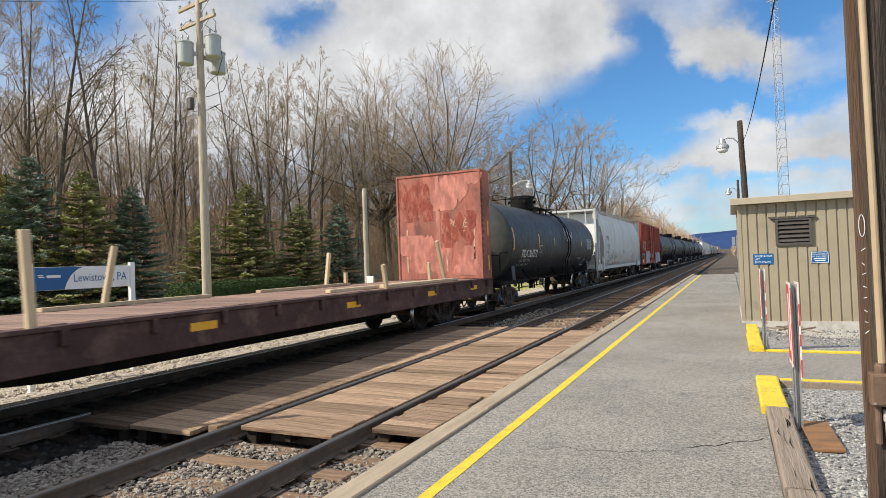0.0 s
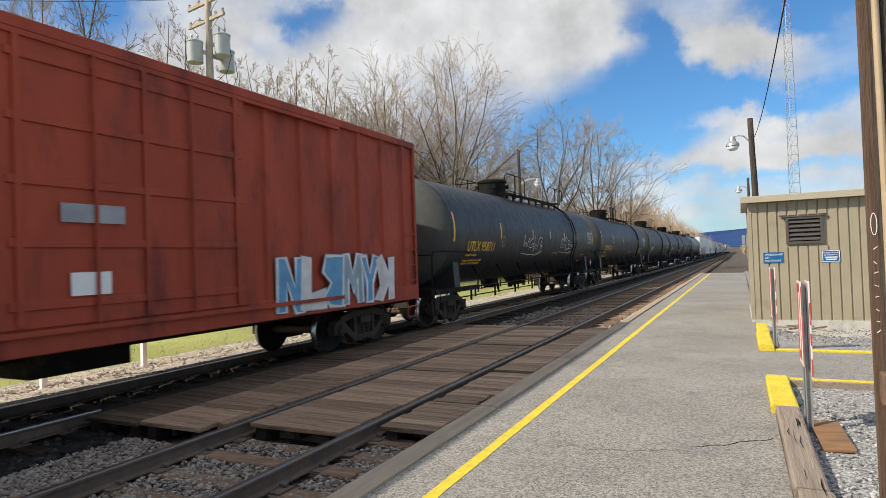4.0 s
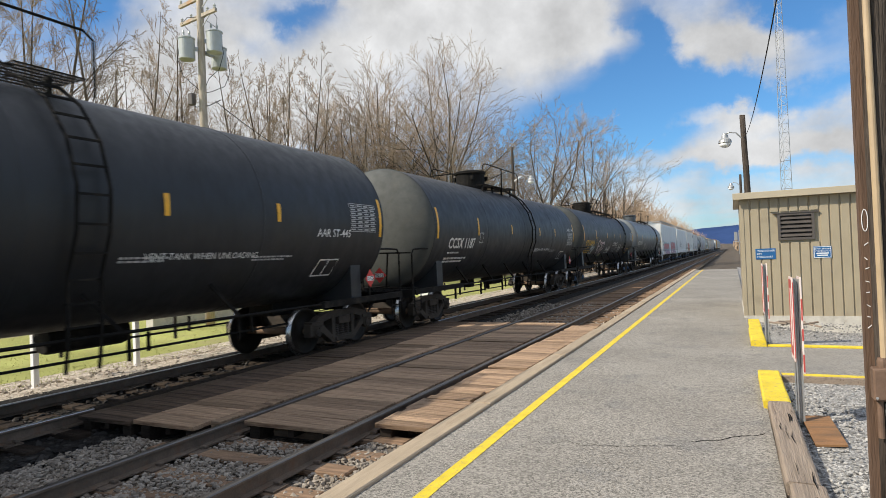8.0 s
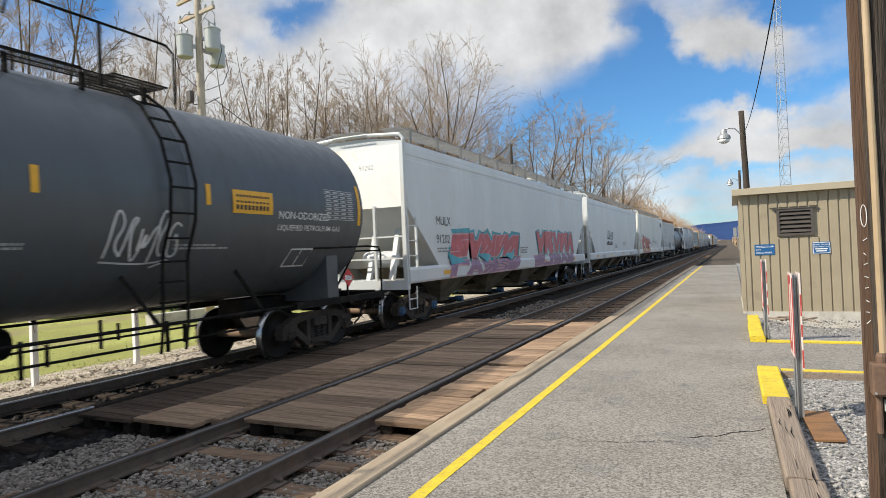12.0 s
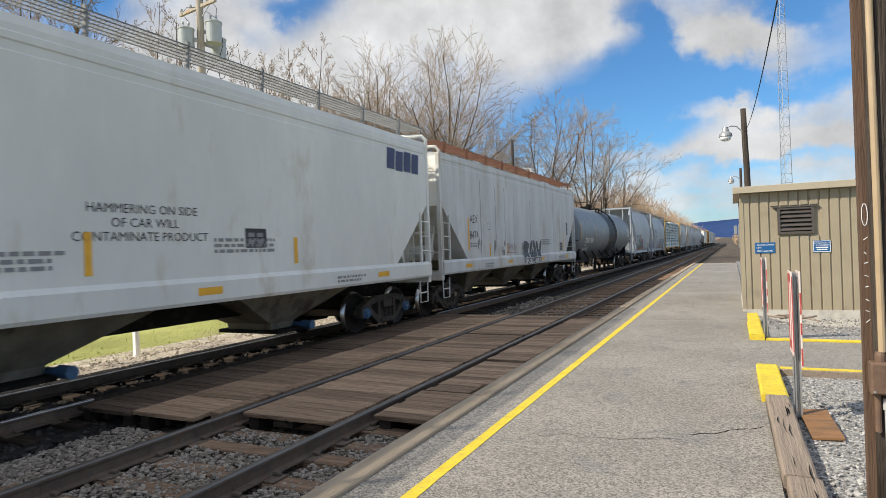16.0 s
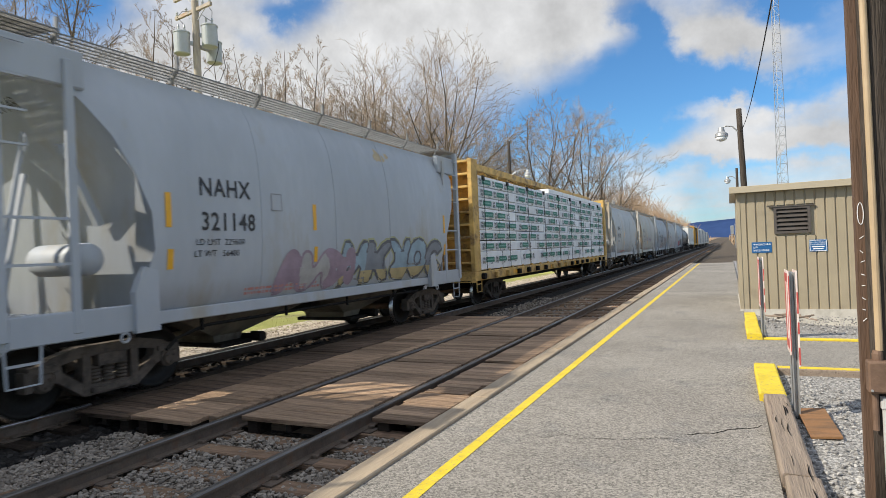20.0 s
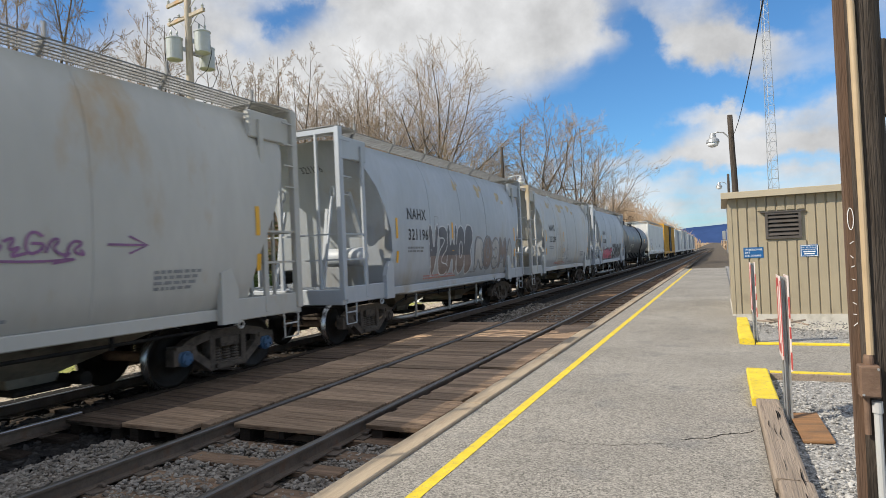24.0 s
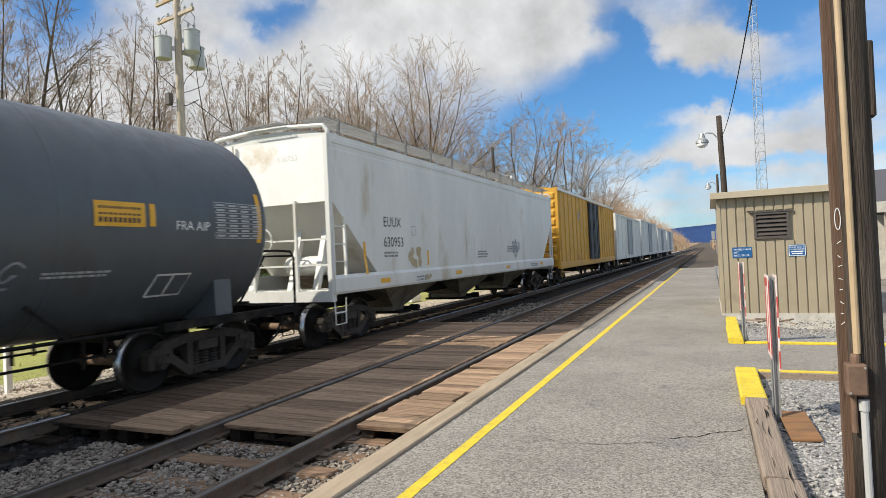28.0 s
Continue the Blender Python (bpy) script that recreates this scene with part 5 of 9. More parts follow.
def hedge():
    rng = random.Random(6)
    t = thing("hedge", -21.6, 19.0, -0.42, "clipped dark green hedge across the lawn", "hedge", rz=0)
    L_, W_, H_ = 7.2, 1.5, 1.66
    bm = new_box(-W_ / 2 + 0.1, W_ / 2 - 0.1, 0.1, L_ - 0.1, 0, H_ - 0.1)
    part("stem_core", bevelled(bm, 0.12), HEDGELEAF, t)
    V_, F_ = [], []
    for _ in range(9000):
        u, v, w = rng.uniform(0, L_), rng.uniform(-W_ / 2, W_ / 2), rng.uniform(0, H_)
        f = rng.random()
        if f < 0.4:
            w = H_ + rng.gauss(0, 0.035)
        elif f < 0.8:
            v = W_ / 2 + rng.gauss(0, 0.035)
        else:
            u = rng.choice((0, L_)) + rng.gauss(0, 0.035)
        c = Vector((v, u, w))
        a = Vector((rng.gauss(0, 1), rng.gauss(0, 1), rng.gauss(0, 1))).normalized() * 0.05
        b = a.orthogonal().normalized() * 0.03
        o = len(V_)
        V_.extend([c - a, c + b, c + a, c - b])
        F_.append((o, o + 1, o + 2, o + 3))
    me = bpy.data.meshes.new("leaves")
    me.from_pydata(V_, [], F_)
    me.materials.append(HEDGELEAF)
    tagged(place("leaves", me, t), kind="stuff")


hedge()


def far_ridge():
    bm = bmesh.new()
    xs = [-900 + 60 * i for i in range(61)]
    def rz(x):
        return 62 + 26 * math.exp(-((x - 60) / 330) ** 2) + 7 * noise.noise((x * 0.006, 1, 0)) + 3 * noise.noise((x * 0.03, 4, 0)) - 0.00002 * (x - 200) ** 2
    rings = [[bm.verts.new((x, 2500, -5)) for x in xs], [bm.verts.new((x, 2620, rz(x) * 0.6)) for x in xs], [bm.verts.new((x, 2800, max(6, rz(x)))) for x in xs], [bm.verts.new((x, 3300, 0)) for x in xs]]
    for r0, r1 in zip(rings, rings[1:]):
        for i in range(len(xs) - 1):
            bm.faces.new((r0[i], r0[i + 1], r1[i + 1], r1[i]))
    # no real haze lies before the ridge; its blue is painted on
    tagged(part("far_ridge", bm, HAZEHILL, smooth=True), "wooded ridge on the horizon, painted blue for distance haze", "hill", kind="structure")
    # low brown scrub and far yard between the line and the ridge
    rng = random.Random(15)
    V_, F_ = [], []
    for k in range(1500):
        y = rng.uniform(260, 900)
        x = rng.uniform(-14, 0.12 * y)
        if -13 < x < 1.5:
            continue
        h = rng.uniform(2.5, 7)
        p = Vector((x, y, -0.4))
        tube(V_, F_, [p, p + Vector((rng.gauss(0, 0.6), 0, h * 0.6)), p + Vector((rng.gauss(0, 1.0), 0, h))], [0.3, 0.5, 0.1], 3)
    me = bpy.data.meshes.new("far_scrub")
    me.from_pydata(V_, [], F_)
    me.materials.append(BRUSH)
    tagged(place("far_scrub", me), "distant brown scrub beside the line", "scrub", kind="stuff")


far_ridge()


def lawn_grass():
    """Short grass and weeds along the shoulder and over the near lawn."""
    rng = random.Random(41)
    V_, F_ = [], []
    for k in range(26000):
        y = 4 + 46 * rng.random() ** 1.5
        x = -12.4 - 14 * rng.random() ** 1.3 + 0.6 * noise.noise((y * 0.8, 0, 0))
        h = rng.uniform(0.015, 0.045)
        a = rng.uniform(0, 6.28)
        d = Vector((math.cos(a), math.sin(a), 0))
        c = Vector((x, y, -0.42 if x < -13.2 else -0.37))
        o = len(V_)
        V_.extend([c - d * 0.012, c + d * 0.012, c + Vector((rng.gauss(0, 0.03), rng.gauss(0, 0.03), h))])
        F_.append((o, o + 1, o + 2))
    me = bpy.data.meshes.new("lawn_grass")
    me.from_pydata(V_, [], F_)
    me.materials.append(GRASS)
    tagged(place("lawn_grass", me), "short pale green lawn grass across the tracks", "grass", kind="stuff")


lawn_grass()

# ---- the freight train ----
V = 14.4865                                  # metres a second, towards the camera
BLACK = mat("tank_black", (0.023, 0.0255, 0.029), 0.5, var=0.25, scale=0.8, bump=0.05, bscale=5, second=(0.026, 0.027, 0.026), amount=0.35, sscale=0.9, stretch=(1, 1, 0.5), spec=0.38)
TANKGREY = mat("tank_dark_grey", (0.085, 0.096, 0.106), 0.42, var=0.15, scale=0.8, bump=0.05, bscale=5, second=(0.075, 0.078, 0.078), amount=0.3, sscale=0.8, stretch=(1, 1, 0.4))
# head paints: dust, plus sunlight on the heads painted in as lighter colour
HEADBLACK = mat("dusty_sunlit_black_head", (0.062, 0.065, 0.060), 0.75, var=0.2, scale=1.2, bump=0.06, bscale=6, second=(0.08, 0.078, 0.066), amount=0.4, sscale=1.0)
HEADGREY = mat("dusty_sunlit_grey_head", (0.19, 0.20, 0.20), 0.7, var=0.15, scale=1.2, bump=0.05, bscale=6, second=(0.16, 0.16, 0.145), amount=0.3, sscale=1.0)
TANKPALE = mat("tank_pale_grey", (0.165, 0.19, 0.21), 0.45, var=0.15, scale=0.8, bump=0.05, bscale=5, second=(0.10, 0.105, 0.105), amount=0.3, sscale=0.8, stretch=(1, 1, 0.4))
HOPGREY = mat("hopper_pale_grey", (0.395, 0.425, 0.462), 0.5, var=0.10, scale=0.9, bump=0.05, bscale=6, second=(0.36, 0.34, 0.30), amount=0.20, sscale=0.8, stretch=(1, 1, 0.35))
HOPPALE = mat("hopper_light_grey", (0.62, 0.64, 0.645), 0.45, var=0.07, scale=0.9, bump=0.04, bscale=6, second=(0.56, 0.53, 0.47), amount=0.16, sscale=0.8, stretch=(1, 1, 0.35))
HOPOLD = mat("hopper_old_grey", (0.58, 0.585, 0.575), 0.55, var=0.12, scale=1.1, bump=0.06, bscale=6, second=(0.47, 0.42, 0.35), amount=0.26, sscale=0.9, stretch=(1, 2, 0.5), spec=0.25)
STREAK = mat("dark_weather_streak", (0.24, 0.235, 0.22), 0.7, var=0.25, scale=6, bump=0)
RUSTSTAIN = mat("tan_rust_bloom", (0.47, 0.38, 0.24), 0.7, var=0.2, scale=4, bump=0)
HOPWHITE = mat("hopper_off_white", (0.69, 0.69, 0.655), 0.5, var=0.09, scale=0.9, bump=0.05, bscale=6, second=(0.50, 0.44, 0.34), amount=0.18, sscale=0.7, stretch=(1, 1, 0.35))
# whiter than the sides: sun on the car ends put into the colour
ENDSUNLIT = mat("sunlit_end_white", (0.82, 0.81, 0.77), 0.5, var=0.08, scale=1.2, bump=0.04, bscale=6, second=(0.60, 0.50, 0.36), amount=0.25, sscale=0.9)
HOPTAN = mat("hopper_warm_grey", (0.46, 0.445, 0.41), 0.5, var=0.10, scale=0.9, bump=0.05, bscale=6, second=(0.40, 0.29, 0.17), amount=0.25, sscale=0.6, stretch=(1, 1, 0.35))
HOPRUST = mat("hopper_stained", (0.46, 0.47, 0.468), 0.5, var=0.10, scale=0.9, bump=0.05, bscale=6, second=(0.42, 0.33, 0.20), amount=0.28, sscale=0.45, stretch=(1, 1, 0.35))
OXIDE = mat("oxide_red", (0.335, 0.058, 0.030), 0.6, var=0.2, scale=1.2, bump=0.08, bscale=14, second=(0.17, 0.035, 0.025), amount=0.45, sscale=1.4, stretch=(1, 1, 0.4), spec=0.25)
# paler red for the boxcar's ends
OXIDEEND = mat("paler_oxide_red", (0.40, 0.085, 0.045), 0.6, var=0.2, scale=1.2, bump=0.08, bscale=14, second=(0.24, 0.045, 0.028), amount=0.35, sscale=1.4, spec=0.25)
BROWN = mat("dusty_brown_steel", (0.085, 0.046, 0.042), 0.75, var=0.3, scale=1.5, bump=0.2, bscale=20, second=(0.16, 0.10, 0.08), amount=0.45, sscale=2.0, spec=0.25)
DECK = mat("brown_deck_boards", (0.25, 0.155, 0.115), 0.85, var=0.25, scale=3, bump=0.3, bscale=25, rnd=0.2, stretch=(0.5, 4, 4))
BULK = mat("scuffed_red_bulkhead", (0.46, 0.16, 0.115), 0.7, var=0.35, scale=2.6, bump=0.2, bscale=10, second=(0.17, 0.075, 0.058), amount=0.7, sscale=1.3, stretch=(2.2, 1, 0.7), spec=0.25)
BULKDEEP = mat("deep_red_scuffs", (0.27, 0.065, 0.045), 0.7, var=0.3, scale=3, bump=0.2, bscale=10, second=(0.40, 0.15, 0.11), amount=0.6, sscale=4.0, stretch=(2, 1, 0.8), spec=0.2)
BULKPALE = mat("worn_pale_red", (0.52, 0.20, 0.15), 0.7, var=0.3, scale=3, bump=0.2, bscale=10, second=(0.34, 0.11, 0.08), amount=0.7, sscale=2.0, stretch=(2, 1, 0.8))
BOXYELLOW = mat("boxcar_yellow", (0.60, 0.32, 0.030), 0.55, var=0.15, scale=1.2, bump=0.06, bscale=12, second=(0.36, 0.20, 0.05), amount=0.3, sscale=1.2, stretch=(1, 1, 0.4))
BEAMYELLOW = mat("worn_yellow_frame", (0.60, 0.39, 0.13), 0.65, var=0.25, scale=2.5, bump=0.1, bscale=20, second=(0.20, 0.13, 0.07), amount=0.5, sscale=2.4, spec=0.25)
TRUCKDARK = mat("dark_truck_casting", (0.055, 0.047, 0.040), 0.8, 0.1, var=0.3, scale=3, bump=0.2, bscale=30, second=(0.075, 0.06, 0.048), amount=0.5, sscale=4, spec=0.2)
TRUCKDUST = mat("dusty_truck_casting", (0.12, 0.098, 0.08), 0.85, 0.1, var=0.3, scale=3, bump=0.2, bscale=30, second=(0.055, 0.045, 0.038), amount=0.5, sscale=4, spec=0.25)
WHEELMAT = mat("wheel_plate", (0.014, 0.012, 0.010), 0.55, 0.0, var=0.3, scale=4, bump=0.15, bscale=30, spec=0.22)
TREAD = mat("wheel_tread", (0.50, 0.50, 0.50), 0.28, 1.0, var=0.1, scale=4, bump=0)
AXLE = mat("rusty_axle", (0.20, 0.13, 0.085), 0.75, 0.3, var=0.25, scale=5, bump=0.1)
CAPBLUE = mat("blue_end_cap", (0.045, 0.11, 0.21), 0.5, var=0.2, scale=10, bump=0)
UNDER = mat("black_underframe", (0.014, 0.013, 0.012), 0.75, 0.1, var=0.3, scale=3, bump=0.15, bscale=25, second=(0.035, 0.03, 0.024), amount=0.35, sscale=3, spec=0.12)
BAYDUST = mat("dusty_hopper_bay", (0.20, 0.18, 0.145), 0.85, var=0.25, scale=2, bump=0.1, bscale=14, second=(0.09, 0.075, 0.06), amount=0.5, sscale=1.6, spec=0.2)
REFLECT = mat("yellow_reflector", (0.78, 0.40, 0.02), 0.4, var=0.1, scale=8, bump=0)
LETTERW = mat("white_lettering", (0.70, 0.70, 0.68), 0.55, var=0.12, scale=8, bump=0)
LETTERY = mat("yellow_lettering", (0.70, 0.42, 0.03), 0.55, var=0.12, scale=8, bump=0)
GRATE = mat("galvanised_grating", (0.22, 0.22, 0.215), 0.6, 0.4, var=0.2, scale=4, bump=0)
LETTERB = mat("black_lettering", (0.03, 0.03, 0.032), 0.55, var=0.12, scale=8, bump=0)
NUMBERPANEL = mat("dark_number_panel", (0.045, 0.028, 0.026), 0.6, var=0.25, scale=4, bump=0)
LETTERCREAM = mat("worn_cream_lettering", (0.52, 0.34, 0.24), 0.65, var=0.25, scale=6, bump=0)
LETTERDIM = mat("worn_white_print", (0.45, 0.45, 0.44), 0.6, var=0.15, scale=8, bump=0)
FADED = mat("faded_small_print", (0.24, 0.24, 0.245), 0.6, var=0.15, scale=8, bump=0)
PRINTRED = mat("faded_red_print", (0.50, 0.22, 0.19), 0.6, var=0.15, scale=8, bump=0)
PLACARD = mat("red_placard", (0.60, 0.045, 0.04), 0.5, var=0.08, scale=8, bump=0)
RUSTROOF = mat("rusty_running_board", (0.19, 0.085, 0.05), 0.8, 0.2, var=0.3, scale=3, bump=0.1)
WRAP = mat("white_lumber_wrap", (0.80, 0.81, 0.82), 0.45, var=0.10, scale=3, bump=0.8, bscale=6, rnd=0.06, depth=0.03)
WRAPGREEN = mat("green_print", (0.012, 0.17, 0.115), 0.5, var=0.12, scale=6, bump=0)
WRAPPALE = mat("pale_green_print", (0.25, 0.45, 0.38), 0.5, var=0.1, bump=0)
STRAP = mat("dark_strap", (0.03, 0.03, 0.03), 0.6, var=0.1, bump=0, spec=0.2)
LUMBER = mat("fresh_lumber", (0.56, 0.43, 0.27), 0.75, var=0.15, scale=3, bump=0.2, rnd=0.15, stretch=(4, 4, 0.4))
SP = {k: mat("spray_" + k, c, 0.5, var=0.2, scale=3, bump=0) for k, c in dict(
    black=(0.035, 0.035, 0.04), white=(0.62, 0.62, 0.62), red=(0.48, 0.075, 0.07), teal=(0.05, 0.26, 0.30), violet=(0.23, 0.10, 0.22), orange=(0.62, 0.15, 0.045),
    gold=(0.55, 0.33, 0.10), blue=(0.10, 0.30, 0.52), grey=(0.30, 0.31, 0.33), pink=(0.52, 0.30, 0.33), green=(0.05, 0.22, 0.13), mauve=(0.30, 0.22, 0.27), dark=(0.10, 0.10, 0.115), haze=(0.24, 0.33, 0.37), brick=(0.50, 0.115, 0.125), plum=(0.27, 0.16, 0.25), flame=(0.52, 0.12, 0.045), amber=(0.62, 0.33, 0.09), lime=(0.36, 0.36, 0.20), aqua=(0.06, 0.33, 0.40), navy=(0.035, 0.045, 0.12), rose=(0.55, 0.10, 0.16), sky=(0.26, 0.36, 0.43), slate=(0.20, 0.22, 0.25), straw=(0.47, 0.38, 0.20), umber=(0.22, 0.17, 0.15), ash=(0.40, 0.385, 0.37)).items()}


def beam(bm, pts, h, x0, x1):
    """A bent beam: the line pts (y, z) given height h, between x0 and x1."""
    up, low = [], []
    for i, p in enumerate(pts):
        a, b = Vector(pts[max(i - 1, 0)]), Vector(pts[min(i + 1, len(pts) - 1)])
        w = (b - a).normalized()
        nrm = Vector((-w.y, w.x)) * h / 2
        up.append(Vector(p) + nrm)
        low.append(Vector(p) - nrm)
    for k in range(len(pts) - 1):
        ring = [low[k], low[k + 1], up[k + 1], up[k]]
        loft(bm, [[(x, q.x, q.y) for q in ring] for x in (x0, x1)])
    return bm


# shared running gear
def wheelset_mesh():
    bm = bmesh.new()
    prof = [(0.085, 0.66), (0.155, 0.665), (0.16, 0.70), (0.37, 0.715), (0.395, 0.69), (0.482, 0.69), (0.486, 0.705), (0.463, 0.722), (0.455, 0.80), (0.40, 0.802), (0.385, 0.775), (0.17, 0.752), (0.155, 0.79), (0.085, 0.79)]
    lathe(bm, prof, "x", 36)
    lathe(bm, [(r, -x) for r, x in prof][::-1], "x", 36)
    lathe(bm, [(0.08, -1.0), (0.08, 1.0)], "x", 14)
    me = mesh_of(bm, "wheelset", WHEELMAT, False)
    me.materials.append(TREAD)
    me.materials.append(AXLE)
    for p in me.polygons:
        r = math.hypot(p.center.y, p.center.z)
        rr = max(math.hypot(me.vertices[v].co.y, me.vertices[v].co.z) for v in p.vertices)
        p.use_smooth = r > 0.03
        lo = min(math.hypot(me.vertices[v].co.y, me.vertices[v].co.z) for v in p.vertices)
        if lo > 0.45 and abs(p.center.x) > 0.705:
            p.material_index = 1
        elif rr < 0.0805:
            p.material_index = 2
    return me


def cap_mesh():
    bm = lathe(bmesh.new(), [(0.125, 0.0), (0.13, 0.10), (0.105, 0.115), (0.10, 0.15), (0.03, 0.155)], "x", 18)
    for k in range(3):
        a = 2 * math.pi * k / 3
        bm = lathe(bm, [(0.022, 0.145), (0.022, 0.175)], "x", 6, (0, 0.062 * math.cos(a), 0.062 * math.sin(a)))
    return bm


def side_frame_mesh(material):
    bm = bmesh.new()
    x0, x1 = -0.075, 0.075
    beam(bm, [(-1.05, 0.50), (-0.78, 0.66), (-0.42, 0.735), (0.42, 0.735), (0.78, 0.66), (1.05, 0.50)], 0.135, x0, x1)
    beam(bm, [(-0.72, 0.50), (-0.36, 0.235), (0.36, 0.235), (0.72, 0.50)], 0.13, x0 - 0.006, x1 + 0.006)
    for s in (-1, 1):
        beam(bm, [(s * 0.34, 0.22), (s * 0.34, 0.72)], 0.11, x0 - 0.012, x1 + 0.012)
        beam(bm, [(s * 0.70, 0.45), (s * 0.74, 0.66)], 0.13, x0 + 0.004, x1 - 0.004)
        # pedestal jaws and the roof over the bearing
        box(bm, x0 - 0.03, x1 + 0.03, s * 0.89 - 0.17, s * 0.89 + 0.17, 0.565, 0.645)
        box(bm, x0 - 0.01, x1 + 0.01, s * 1.05 - 0.045, s * 1.05 + 0.045, 0.36, 0.60)
        beam(bm, [(s * 0.70, 0.42), (s * 0.715, 0.56)], 0.09, x0 - 0.01, x1 + 0.01)
    box(bm, x0 - 0.02, x1 + 0.05, -0.3, 0.3, 0.205, 0.265)
    return mesh_of(bm, "side_frame", material)


def spring_mesh(material):
    bm = bmesh.new()
    lathe(bm, [(0.085 if k % 2 else 0.066, 0.265 + 0.022 * k) for k in range(13)], "z", 10)
    return mesh_of(bm, "spring", material)


def bolster_mesh(material):
    bm = bmesh.new()
    loft(bm, [[(x, -0.2, z0), (x, 0.2, z0), (x, 0.2, z1), (x, -0.2, z1)] for x, z0, z1 in ((-1.12, 0.53, 0.68), (-0.75, 0.50, 0.70), (-0.3, 0.36, 0.74), (0.3, 0.36, 0.74), (0.75, 0.50, 0.70), (1.12, 0.53, 0.68))])
    lathe(bm, [(0.2, 0.74), (0.2, 0.80)], "z", 16)
    for s in (-1, 1):                     # brake beams
        box(bm, -0.7, 0.7, s * 0.43 - 0.04, s * 0.43 + 0.04, 0.33, 0.41)
        for q in (-0.75, 0.75):
            box(bm, q - 0.05, q + 0.05, s * 0.455 - 0.03, s * 0.455 + 0.03, 0.26, 0.52)
    return mesh_of(bm, "truck", material)


WHEELSET = wheelset_mesh()
CAPS = {m.name: mesh_of(cap_mesh(), "end_cap", m) for m in (TRUCKDARK, TRUCKDUST, CAPBLUE, AXLE)}
GEAR = {m.name: (bolster_mesh(m), side_frame_mesh(m), spring_mesh(m)) for m in (TRUCKDARK, TRUCKDUST)}
axles = []                                   # (wheelset, its place in the car's space, the car's place at 0 s)
cars = []


def trucks(car, s, front, rear, look_m=TRUCKDARK, cap=None):
    """Two four-wheel trucks centred at front and rear (y in the car's space)."""
    bol, frm, spr = GEAR[look_m.name]
    for yc in (front, rear):
        t = place("truck", bol, car, Matrix.Translation((0, yc, 0)))
        for side in (-1, 1):
            place("side_frame", frm, t, pose(side * 1.0, 0, 0, 0, 0, 0 if side > 0 else 180))
            for yc2 in (-0.19, 0.0, 0.19):
                place("spring", spr, t, Matrix.Translation((side * 1.0, yc2, 0)))
        for q in (-0.889, 0.889):
            w = place("wheelset", WHEELSET, car, Matrix.Translation((0, yc + q, 0.457)))
            c = CAPS[(cap or look_m).name]
            place("end_cap", c, w, Matrix.Translation((0.99, 0, 0)))
            place("end_cap", c, w, pose(-0.99, 0, 0, 0, 0, 180))
            axles.append((w, yc + q, s))


def coupler(car, y, way):
    """Draft gear, knuckle and air hose at one end; way is -1 at the front, 1 at the rear."""
    bm = bmesh.new()
    box(bm, -0.17, 0.17, y - way * 0.9, y, 0.70, 1.02)
    box(bm, -0.09, 0.09, y, y + way * 0.38, 0.78, 0.93)
    box(bm, -0.16, 0.12, y + way * 0.38, y + way * 0.60, 0.70, 1.0)
    part("coupler", bm, UNDER, car)
    part("air_hose", pipe(bmesh.new(), [(0.28, y - way * 0.05, 0.72), (0.30, y + way * 0.14, 0.62), (0.29, y + way * 0.3, 0.36), (0.26, y + way * 0.46, 0.26)], 0.045), CABLE, car)
    part("cut_lever", pipe(bmesh.new(), [(0.1, y + way * 0.36, 0.98), (0.35, y + way * 0.12, 0.92), (1.35, y + way * 0.06, 0.86), (1.42, y + way * 0.06, 0.68)], 0.025, 5), UNDER, car)


def stirrup(car, x, y, m=UNDER, z=1.0, w=0.42):
    bm = pipe(bmesh.new(), [(x, y - w / 2, z), (x, y - w / 2 + 0.02, 0.52), (x, y + w / 2 - 0.02, 0.52), (x, y + w / 2, z)], 0.032, 5)
    bar(bm, (x, y - w / 2 + 0.01, 0.76), (x, y + w / 2 - 0.01, 0.76), 0.028)
    part("sill_step", bm, m, car)


def rungs(car, x, y0, y1, z0, z1, m, rails=True, step=0.36, axis="y", name="ladder"):
    """A ladder: rungs along y at x (axis y), or along x at y (axis x)."""
    bm = bmesh.new()
    def pt(u, z):
        return (x, u, z) if axis == "y" else (u, x, z)
    z = z0 + 0.1
    while z < z1:
        if rails:
            bar(bm, pt(y0, z), pt(y1, z), 0.024)
        else:
            part("grab_iron", bar(bmesh.new(), pt(y0, z), pt(y1, z), 0.024), m, car)
        z += step
    if not rails:
        bm.free()
        return
    if rails:
        for u in (y0, y1):
            bar(bm, pt(u, z0), pt(u, z1), 0.05)
    part(name, bm, m, car)


def brake_wheel(car, x, y, z, m):
    bm = bmesh.new()
    pts = [(x + 0.27 * math.cos(k * math.pi / 9), y, z + 0.27 * math.sin(k * math.pi / 9)) for k in range(19)]
    pipe(bm, pts, 0.035, 5)
    for k in range(5):
        a = 2 * math.pi * k / 5
        bar(bm, (x, y, z), (x + 0.26 * math.cos(a), y, z + 0.26 * math.sin(a)), 0.025)
    lathe(bm, [(0.05, -0.05), (0.05, 0.05)], "y", 8, (x, y, z))
    part("brake_wheel", bm, m, car)


